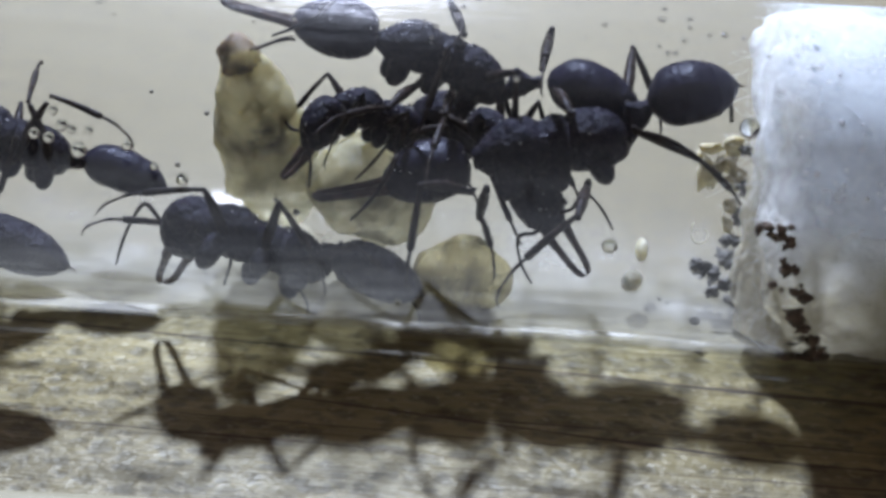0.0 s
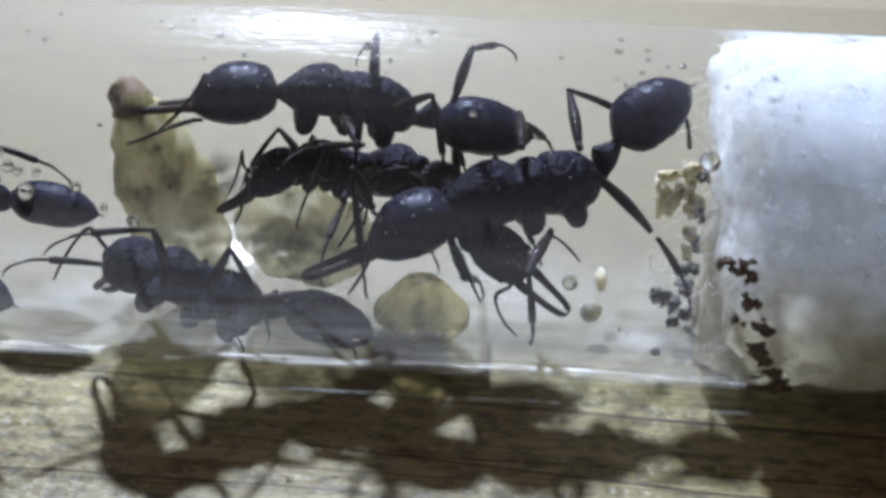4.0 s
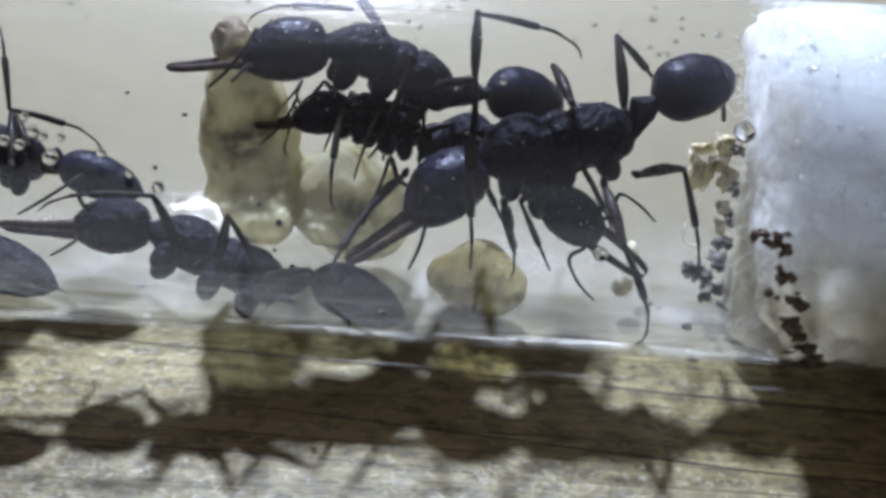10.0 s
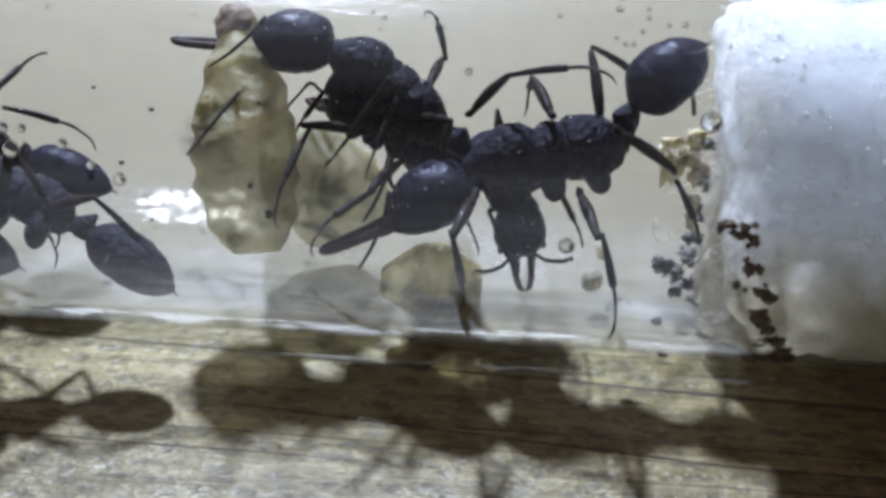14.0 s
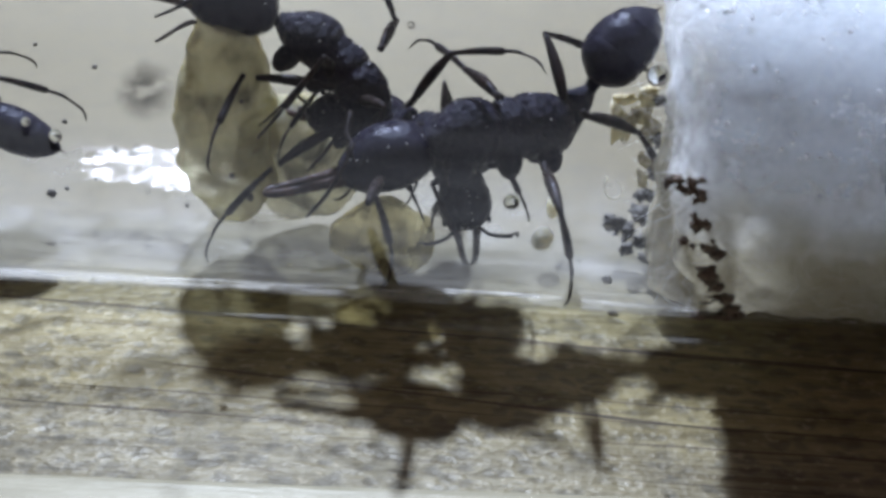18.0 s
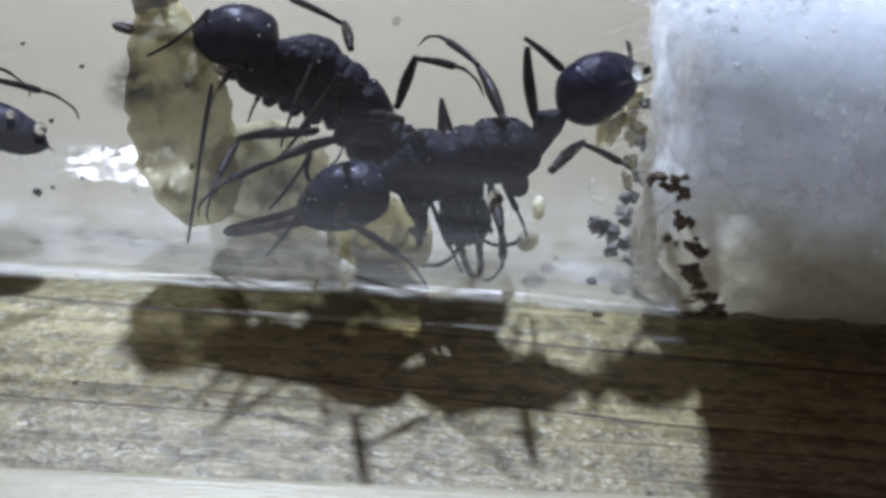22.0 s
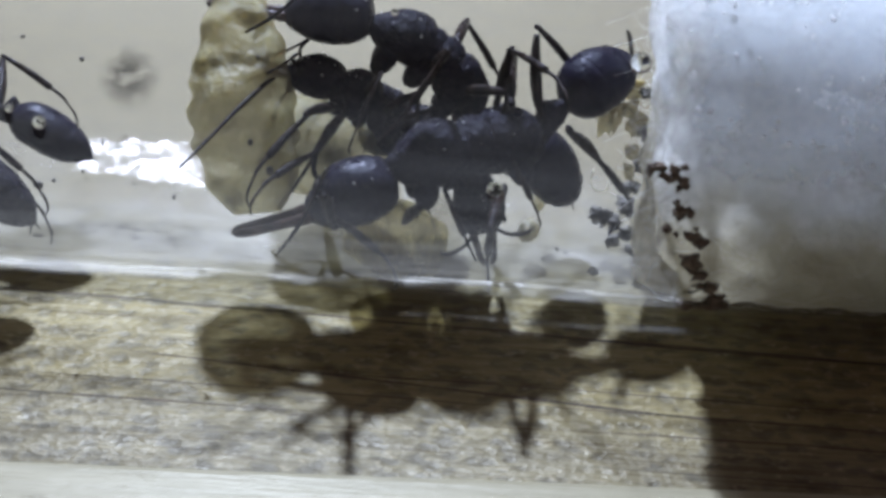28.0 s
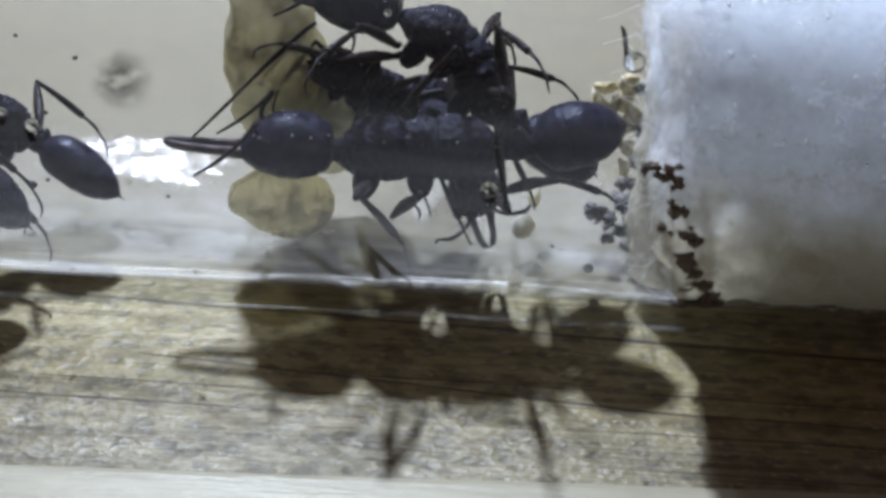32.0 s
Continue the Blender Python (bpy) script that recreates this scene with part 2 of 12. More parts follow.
def light_streak_material(name="light_streaks", reach=7.62, least=0.03, most=1.0, pass_on=0.7):
    """Bright streaks along the foot of the tube, painted for refracted light, fading where the wall turns away."""
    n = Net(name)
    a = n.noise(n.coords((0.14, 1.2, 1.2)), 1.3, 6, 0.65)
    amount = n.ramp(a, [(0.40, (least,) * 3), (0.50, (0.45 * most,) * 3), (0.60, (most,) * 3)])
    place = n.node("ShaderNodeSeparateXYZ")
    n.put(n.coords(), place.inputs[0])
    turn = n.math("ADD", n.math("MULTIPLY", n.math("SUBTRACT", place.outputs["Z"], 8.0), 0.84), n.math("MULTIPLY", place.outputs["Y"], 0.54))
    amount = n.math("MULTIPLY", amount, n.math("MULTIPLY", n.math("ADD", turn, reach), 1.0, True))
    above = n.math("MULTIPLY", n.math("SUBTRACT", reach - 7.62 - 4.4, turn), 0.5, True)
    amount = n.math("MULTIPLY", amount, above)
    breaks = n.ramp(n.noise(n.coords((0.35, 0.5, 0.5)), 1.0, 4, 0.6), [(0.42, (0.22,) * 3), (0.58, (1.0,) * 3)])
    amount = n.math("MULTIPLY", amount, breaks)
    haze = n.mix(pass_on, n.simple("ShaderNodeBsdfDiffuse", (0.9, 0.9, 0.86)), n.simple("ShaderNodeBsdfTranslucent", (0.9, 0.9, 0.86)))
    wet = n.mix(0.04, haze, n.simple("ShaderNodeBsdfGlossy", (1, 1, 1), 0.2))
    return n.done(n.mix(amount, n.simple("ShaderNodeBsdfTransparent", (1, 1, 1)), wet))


def patch_material(name, color, stops, scale=1.6, detail=5, centre=None, reach=1.0):
    n = Net(name)
    blot = n.noise(n.coords((0.7, 1.0, 1.0)), scale, detail, 0.55)
    amount = n.ramp(blot, [(a, (b,) * 3) for a, b in stops])
    if centre:
        away = n.node("ShaderNodeVectorMath")
        away.operation = "DISTANCE"
        n.put(n.coords(), away.inputs[0])
        away.inputs[1].default_value = centre
        amount = n.math("MULTIPLY", amount, n.math("SUBTRACT", 1.0, n.math("DIVIDE", away.outputs["Value"], reach), True), True)
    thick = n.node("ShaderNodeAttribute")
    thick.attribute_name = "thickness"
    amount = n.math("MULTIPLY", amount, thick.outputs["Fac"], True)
    haze = n.mix(0.5, n.simple("ShaderNodeBsdfDiffuse", color), n.simple("ShaderNodeBsdfTranslucent", color))
    return n.done(n.mix(amount, n.simple("ShaderNodeBsdfTransparent", (1, 1, 1)), haze))


def drop_material():
    n = Net("water_drop")
    g = n.node("ShaderNodeBsdfGlass")
    g.inputs["Color"].default_value = (0.97, 0.98, 0.97, 1)
    g.inputs["Roughness"].default_value = 0.0
    g.inputs["IOR"].default_value = 1.33
    return n.done(g.outputs[0])


def glint_bead_material():
    """A white bead that gathers the light from behind, as a painted glint."""
    n = Net("white_glint_bead")
    glow = n.simple("ShaderNodeBsdfTranslucent", (0.97, 0.98, 1.0))
    return n.done(n.mix(0.3, glow, n.simple("ShaderNodeBsdfGlossy", (1, 1, 1), 0.12)))


def pool_material():
    n = Net("shallow_water")
    v = n.coords()
    wave = n.noise(v, 1.3, 5, 0.65)
    nor = n.bump(wave, 0.5, 0.5)
    amount = n.ramp(n.noise(v, 0.9, 5, 0.65), [(0.38, (0.01,) * 3), (0.47, (0.07,) * 3), (0.60, (0.34,) * 3)])
    return n.done(n.mix(amount, n.simple("ShaderNodeBsdfTransparent", (0.97, 0.97, 0.97)), n.simple("ShaderNodeBsdfGlossy", (1, 1, 1), 0.24, nor)))


def cuticle(name, dark, light, rough, scale=6.0, bump=0.25, shine=0.14):
    n = Net(name)
    v = n.coords()
    tone = n.noise(v, 1.4, 4)
    grain = n.math("ADD", n.math("MULTIPLY", n.noise(v, scale, 4, 0.65), 0.6), n.math("MULTIPLY", n.cells(v, scale * 0.8), 0.5))
    col = n.ramp(tone, [(0.35, dark), (0.7, light)])
    knobs = n.noise(v, 2.4, 4, 0.65)
    nor = n.bump(n.math("ADD", grain, n.math("MULTIPLY", knobs, 1.3)), bump, 0.16)
    # wet spots gleam, dusty ones are dull
    wet = n.ramp(n.noise(v, 1.7, 4, 0.6), [(0.42, (rough + 0.34,) * 3), (0.54, (rough + 0.12,) * 3), (0.64, (rough - 0.09,) * 3)])
    dust = n.ramp(n.noise(v, 0.8, 5, 0.65), [(0.50, (0,) * 3), (0.72, (0.045,) * 3)])
    col = n.mixc(dust, col, (0.13, 0.13, 0.15))
    return n.done(n.principled(col, wet, nor, Specular_IOR_Level=shine, Specular_Tint=(0.66, 0.74, 1.0)))


def larva_material(name, low, high, depth=2.2, clear=(0.18, 0.45), tint=(0.90, 0.885, 0.75)):
    n = Net(name)
    v = n.coords()
    tone = n.noise(v, 0.55, 4)
    fine = n.noise(v, 3.0, 4)
    col = n.ramp(n.math("ADD", n.math("MULTIPLY", tone, 0.75), n.math("MULTIPLY", fine, 0.25)), [(0.36, low), (0.62, high)])
    specks = n.ramp(n.cells(v, 0.62), [(0.06, (0.30, 0.28, 0.22)), (0.16, (1, 1, 1))])
    dirt = n.ramp(n.noise(v, 0.45, 5, 0.65), [(0.38, (0.26, 0.26, 0.23)), (0.50, (1, 1, 1))])
    col = n.mixc(0.8, n.mixc(0.7, col, specks, "MULTIPLY"), dirt, "MULTIPLY")
    nor = n.bump(n.math("ADD", fine, tone), 0.7, 0.35)
    skin = n.principled(col, 0.38, nor, Subsurface_Weight=1.0, Subsurface_Scale=depth * MM, Subsurface_Radius=(1.0, 0.9, 0.65), Specular_IOR_Level=0.3)
    thin = n.ramp(n.noise(v, 0.4, 4, 0.6), [(0.36, (clear[0],) * 3), (0.6, (clear[1],) * 3)])
    thin = n.mixc(1.0, thin, dirt, "MULTIPLY")
    return n.done(n.mix(thin, skin, n.simple("ShaderNodeBsdfTransparent", tint)))


def cotton_material(name="wet_cotton"):
    n = Net(name)
    v = n.coords()
    tuft = n.noise(v, 0.5, 6, 0.65)
    fibre = n.noise(n.coords((0.6, 1.4, 1.4)), 3.0, 5, 0.7)
    col = n.ramp(tuft, [(0.3, (0.91, 0.94, 0.965)), (0.6, (0.945, 0.97, 0.995))])
    place = n.node("ShaderNodeSeparateXYZ")
    n.put(v, place.inputs[0])
    # yellow stain low in the wool, darkened further as painted shade
    stain_shade = n.math("MULTIPLY", n.math("SUBTRACT", n.math("ADD", n.math("MULTIPLY", n.noise(v, 0.3, 4, 0.6), 9.0), 5.5), place.outputs["Z"]), 0.3, True)
    col = n.mixc(n.math("MULTIPLY", stain_shade, 0.9), col, (0.50, 0.45, 0.31))
    nor = n.bump(n.math("ADD", n.math("MULTIPLY", tuft, 0.8), n.math("MULTIPLY", fibre, 0.12)), 0.8, 0.8)
    deep = n.principled(col, 0.9, nor, Subsurface_Weight=1.0, Subsurface_Scale=6.0 * MM, Subsurface_Radius=(1.0, 1.0, 0.95), Specular_IOR_Level=0.1)
    loose = n.mix(0.68, n.simple("ShaderNodeBsdfDiffuse", col, None, nor), n.simple("ShaderNodeBsdfTranslucent", col, None, nor))
    thin = n.ramp(n.math("ADD", n.math("MULTIPLY", tuft, 0.7), n.math("MULTIPLY", fibre, 0.3)), [(0.38, (1.0,) * 3), (0.6, (0.65,) * 3)])
    wool = n.mix(thin, deep, loose)
    # thin, soaked wool at the ragged rim lets the view through
    rim = n.math("ADD", place.outputs["X"], n.math("ADD", n.math("MULTIPLY", n.noise(v, 0.55, 5, 0.6), 5.0), n.math("MULTIPLY", fibre, 2.2)))
    body = n.math("MULTIPLY", n.math("SUBTRACT", rim, 10.6), 0.45, True)
    return n.done(n.mix(n.math("ADD", n.math("MULTIPLY", body, 0.88), 0.12), n.simple("ShaderNodeBsdfTransparent", (0.97, 0.97, 0.96)), wool))


def fibre_material():
    n = Net("cotton_fibre")
    col = n.ramp(n.noise(n.coords(), 0.4, 3), [(0.35, (0.90, 0.91, 0.90)), (0.65, (0.96, 0.97, 0.98))])
    return n.done(n.mix(0.5, n.simple("ShaderNodeBsdfDiffuse", col), n.simple("ShaderNodeBsdfTranslucent", col)))


def litter_material(name, low, high, rough=0.6):
    n = Net(name)
    v = n.coords()
    tone = n.noise(v, 2.5, 4)
    return n.done(n.principled(n.ramp(tone, [(0.35, low), (0.65, high)]), rough, n.bump(n.noise(v, 7, 3), 0.5, 0.1)))


WOOD = wood_material()
PALE_WOOD = pale_wood_material()
CRACK = crack_material()
GLASS = glass_material("tube_glass", 0.22, 0.004, 0.05)
GLASS_WET = glass_material("wet_tube_glass", 0.34, 0.001, 0.05, 0.085)
FILM = film_material("moisture_film", 0.05, 0.16, 0.42)
FOG = fog_material()
DROP = drop_material()
GLINT_BEAD = glint_bead_material()
MIST = patch_material("white_mist", (0.88, 0.89, 0.90), [(0.36, 0.0), (0.55, 0.13), (0.75, 0.32)], 0.42, 3)
LIGHT_HAZE = patch_material("light_haze", (0.88, 0.885, 0.87), [(0.36, 0.0), (0.5, 0.13), (0.68, 0.34)], 0.5, 5)
STREAK = light_streak_material()
OUTER_STREAK = light_streak_material("outer_light_streaks", 8.74, 0.12, 0.40, 0.88)
STAIN = patch_material("brown_stain", (0.055, 0.028, 0.016), [(0.44, 0.0), (0.52, 0.55), (0.6, 0.95)])
SMUDGE = patch_material("grey_smudge", (0.05, 0.05, 0.05), [(0.40, 0.15), (0.56, 1.0)], 1.6, 5, (-11.8, -6.35, 12.1), 1.25)
SHELL = cuticle("black_cuticle", (0.005, 0.005, 0.012), (0.013, 0.012, 0.025), 0.18, 5.0, 0.26, 0.09)
SHELL_DULL = cuticle("dull_black_cuticle", (0.004, 0.004, 0.009), (0.014, 0.012, 0.022), 0.22, 4.0, 1.0, 0.10)
LEG = cuticle("dark_brown_cuticle", (0.007, 0.006, 0.006), (0.022, 0.015, 0.012), 0.26, shine=0.08)
JAW = cuticle("mandible_cuticle", (0.020, 0.012, 0.009), (0.060, 0.036, 0.024), 0.24)
EYE = cuticle("eye_cuticle", (0.006, 0.006, 0.007), (0.012, 0.012, 0.013), 0.1)
GRUB = larva_material("cream_larva", (0.45, 0.415, 0.24), (0.58, 0.545, 0.36), 2.2, (0.34, 0.56))
GRUB_PALE = larva_material("pale_larva", (0.36, 0.34, 0.21), (0.47, 0.45, 0.31), 2.2, (0.42, 0.70), (0.90, 0.88, 0.77))
GRUB_DULL = larva_material("dull_larva", (0.27, 0.235, 0.11), (0.37, 0.33, 0.18), 2.2, (0.52, 0.80), (0.92, 0.88, 0.68))
GRUB_HEAD = larva_material("larva_head", (0.09, 0.065, 0.055), (0.20, 0.15, 0.125))
COTTON = cotton_material()
FIBRE = fibre_material()
POOL = pool_material()
CHIP = litter_material("brown_litter", (0.045, 0.032, 0.023), (0.14, 0.098, 0.07))
GREY_CHIP = litter_material("grey_litter", (0.02, 0.02, 0.02), (0.085, 0.08, 0.07))
DENSE = litter_material("light_block_cotton", (0.84, 0.86, 0.87), (0.92, 0.94, 0.96), 0.9)
HUSK = larva_material("yellow_husk", (0.36, 0.31, 0.18), (0.68, 0.63, 0.46), 0.6)
BLOB = larva_material("grey_brood", (0.20, 0.20, 0.17), (0.34, 0.33, 0.28))
EGG = larva_material("ant_egg", (0.66, 0.60, 0.40), (0.82, 0.78, 0.60))


# ---- mesh helpers ----
def mesh_object(name, verts, faces, material, parent=None, label="", smooth=True):
    me = bpy.data.meshes.new(name)
    me.from_pydata([tuple(c * MM for c in v) for v in verts], [], faces)
    me.materials.append(material)
    if smooth:
        me.polygons.foreach_set("use_smooth", [True] * len(me.polygons))
    me.update()
    ob = new(name, me)
    ob.parent = parent
    if label:
        tagged(ob, label)
    return ob


def spline(rows, steps):
    """Catmull-Rom through rows of numbers."""
    a = np.array(rows, float)
    a = np.vstack([2 * a[0] - a[1], a, 2 * a[-1] - a[-2]])
    out = []
    for i in range(1, len(a) - 2):
        for k in range(steps):
            u = k / steps
            out.append(0.5 * (2 * a[i] + (a[i + 1] - a[i - 1]) * u + (2 * a[i - 1] - 5 * a[i] + 4 * a[i + 1] - a[i + 2]) * u * u
                              + (3 * a[i] - a[i - 1] - 3 * a[i + 1] + a[i + 2]) * u ** 3))
    out.append(a[-2])
    return out


def loft(rows, around=16, steps=4, wobble=0.0, seed=0, square=1.0, pits=0.0):
    """A closed skin along rows of (x, y, z, half width, half height): verts and faces. pits: share of the radius by which the skin is sculptured."""
    verts, faces = [], []
    line = spline(rows, steps)
    for x, y, z, w, h in line:
        w, h = max(w, 0.01), max(h, 0.01)
        for k in range(around):
            a = 2 * math.pi * k / around
            c, s = math.cos(a), math.sin(a)
            c, s = math.copysign(abs(c) ** square, c), math.copysign(abs(s) ** square, s)
            r = 1 + wobble * noise.noise(Vector((x * 0.9 + seed * 7.3, c * 1.3, s * 1.3)))
            if pits:
                q = Vector((x * 2.6 + seed * 3.1, c * 2.8 * w, s * 2.8 * h))
                r += pits * (noise.noise(q) + 0.7 * noise.noise(q * 2.3) - 0.5 * abs(noise.noise(q * 1.4)))
            verts.append((x, y + c * w * r, z + s * h * r))
    for i in range(len(line) - 1):
        for k in range(around):
            a, b = i * around + k, i * around + (k + 1) % around
            faces.append((a, b, b + around, a + around))
    faces.append(tuple(range(around - 1, -1, -1)))
    faces.append(tuple((len(line) - 1) * around + k for k in range(around)))
    return verts, faces


def tube_along(points, radii, around=8, steps=4):
    """A round skin along 3D points, with a radius at each."""
    line = spline([(*p, r) for p, r in zip(points, radii)], steps)
    verts, faces = [], []
    side = None
    for i, row in enumerate(line):
        p = Vector(row[:3])
        q = Vector(line[min(i + 1, len(line) - 1)][:3]) - Vector(line[max(i - 1, 0)][:3])
        q.normalize()
        if side is None:
            side = q.orthogonal()
        side = (side - q * side.dot(q)).normalized()
        up = q.cross(side)
        for k in range(around):
            a = 2 * math.pi * k / around
            verts.append(tuple(p + (side * math.cos(a) + up * math.sin(a)) * max(row[3], 0.004)))
    for i in range(len(line) - 1):
        for k in range(around):
            a, b = i * around + k, i * around + (k + 1) % around
            faces.append((a, b, b + around, a + around))
    faces.append(tuple(range(around - 1, -1, -1)))
    faces.append(tuple((len(line) - 1) * around + k for k in range(around)))
    return verts, faces


def lump(radii, seed, rough=0.25, rings=8, around=12):
    """An uneven closed lump."""
    verts, faces = [], []
    for i in range(rings + 1):
        th = math.pi * i / rings
        for k in range(around):
            a = 2 * math.pi * k / around
            d = Vector((math.sin(th) * math.cos(a), math.sin(th) * math.sin(a), math.cos(th)))
            q = Vector((seed * 3.1, seed * 1.7, 0))
            r = 1 + rough * (noise.noise(d * 1.7 + q) + 0.5 * noise.noise(d * 4.1 + q))
            verts.append((d.x * radii[0] * r, d.y * radii[1] * r, d.z * radii[2] * r))
    for i in range(rings):
        for k in range(around):
            a, b = i * around + k, i * around + (k + 1) % around
            faces.append((a, a + around, b + around, b))
    return verts, faces


# ---- the setting ----
def wooden_table():
    nx, ny = 60, 60
    verts, faces = [], []
    for j in range(ny + 1):
        for i in range(nx + 1):
            verts.append((-300 + 600 * i / nx, -300 + 600 * j / ny, TOP))
    for j in range(ny):
        for i in range(nx):
            a = j * (nx + 1) + i
            faces.append((a, a + 1, a + nx + 2, a + nx + 1))
    low = len(verts)
    verts += [(-300, -300, -18), (300, -300, -18), (300, 300, -18), (-300, 300, -18)]
    faces += [(low, low + 3, low + 2, low + 1), (0, low, low + 1, nx), (nx, low + 1, low + 2, len(verts) - 5), (len(verts) - 5, low + 2, low + 3, ny * (nx + 1)), (ny * (nx + 1), low + 3, low, 0)]
    ob = mesh_object("floor", verts, faces, WOOD, smooth=False)
    tagged(ob, "pale mottled wooden board with dark grain lines", "floor", kind="structure")
    return ob


def front_plank():
    """The neighbouring plank, a little higher, with a rounded edge."""
    profile = [(0.0, -0.4), (-0.02, 0.12), (-0.08, 0.24), (-0.2, 0.31), (-0.45, 0.34), (-3.0, 0.34), (-30.0, 0.34), (-286.0, 0.34), (-286.0, -18.0)]
    verts, faces = [], []
    count = 120
    for i in range(count + 1):
        x = -300 + 600 * i / count
        wave = 0.06 * noise.noise(Vector((x * 0.3, 4, 1)))
        for y, z in profile:
            verts.append((x, -13.15 + 0.031 * max(min(x, 40), -40) + y + wave * (y > -1), z + TOP))
    m = len(profile)
    for i in range(count):
        for k in range(m - 1):
            a = i * m + k
            faces.append((a, a + 1, a + m + 1, a + m))
    ob = mesh_object("floor_plank", verts, faces, PALE_WOOD)
    tagged(ob, "smooth pale wooden plank beside the mottled board", "floor", kind="structure")


def cracks(board):
    """Dark split lines that run along the grain."""
    for n, (x0, x1, y0, slope, half) in enumerate(CRACKS):
        count = 40
        verts, faces = [], []
        for i in range(count + 1):
            u = i / count
            x = x0 + (x1 - x0) * u
            y = y0 + 0.85 + slope * (x - x0) + 0.10 * noise.noise(Vector((x * 0.25, n * 5.0, 0)))
            w = 1.5 * half * (0.35 + 0.9 * abs(noise.noise(Vector((x * 0.4, n * 3.0, 2))))) * min(1, 6 * u, 6 * (1 - u)) + 0.004
            verts += [(x, y - w, TOP + 0.004), (x, y + w, TOP + 0.004), (x, y, TOP - 0.05)]
        for i in range(count):
            a = 3 * i
            faces.append((a, a + 3, a + 4, a + 1))
        mesh_object("crack", verts, faces, CRACK, board, "dark split along the wood grain", smooth=False)


CRACKS = [
    (-40, 60, -2.0, -0.051, 0.11), (-2, 55, -4.1, -0.048, 0.06), (-13.3, 12, -6.95, -0.10, 0.07), (-8, 45, -7.6, -0.026, 0.05),
    (-26, -4, -9.8, -0.022, 0.05), (4, 45, -10.4, -0.020, 0.06), (-18, 3, -8.7, -0.025, 0.04), (2, 40, -9.0, -0.03, 0.06), (6, 50, -12.6, -0.02, 0.05),
]


def tube_ring(rows, around=96, arc=None):
    verts, faces = [], []
    for x, r in rows:
        for k in range(around):
            a = 2 * math.pi * k / around
            verts.append((x, r * math.cos(a), 8 + r * math.sin(a)))
    for i in range(len(rows) - 1):
        for k in range(around):
            a, b = i * around + k, i * around + (k + 1) % around
            faces.append((a, b, b + around, a + around))
    return verts, faces


def test_tube():
    base = tagged(new("test_tube"), "clear glass test tube lying on the wooden board", "test tube")
    rows = [(-75, 7.65), (-75.3, 8.2), (-75, 8.6), (-74.4, 8.7)] + [(x, 8.7) for x in range(-70, 60, 10)]
    for k in range(1, 9):
        a = math.pi / 2 * k / 8
        rows.append((60 + 8.7 * math.sin(a), max(8.7 * math.cos(a), 0.02)))
    v, f = tube_ring(rows)
    mesh_object("outer_wall", v, f, GLASS, base)
    rows = [(x, 7.65) for x in range(-75, 60, 10)]
    for k in range(1, 9):
        a = math.pi / 2 * k / 8
        rows.append((60 + 7.65 * math.sin(a), max(7.65 * math.cos(a), 0.02)))
    v, f = tube_ring(rows)
    f = [tuple(reversed(q)) for q in f]
    mesh_object("inner_wall", v, f, GLASS_WET, base)
    return base


def moisture(tube, name, x0, x1, a0, a1, material=None, r=7.58):
    """Fogged film, painted streaks of light too, on a stretch of the wall; angles in degrees from the back, upwards."""
    verts, faces = [], []
    nx, na = 60, 20
    for i in range(nx + 1):
        for k in range(na + 1):
            edge = 5.0 * noise.noise(Vector((i * 0.23, 3.0, a0 * 0.1)))
            a = radians(a0 + (a1 - a0) * k / na + edge * (1 - k / na))
            verts.append((x0 + (x1 - x0) * i / nx, r * math.cos(a), 8 + r * math.sin(a)))
    for i in range(nx):
        for k in range(na):
            a = i * (na + 1) + k
            faces.append((a, a + 1, a + na + 2, a + na + 1))
    return mesh_object(name, verts, faces, material or FILM, tube, "fogged wet film and painted light on the glass")


board = wooden_table()
cracks(board)
front_plank()
tube = test_tube()
moisture(tube, "moisture_film", -60, 10.5, 186, 318)
# painted streaks of the light that the glass foot refracts
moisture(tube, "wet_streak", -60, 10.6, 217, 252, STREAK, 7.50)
moisture(tube, "damp_streak", -60, 40, 220, 241, OUTER_STREAK, 8.73)
moisture(tube, "condensation", 6.6, 58, 186, 66, FOG)


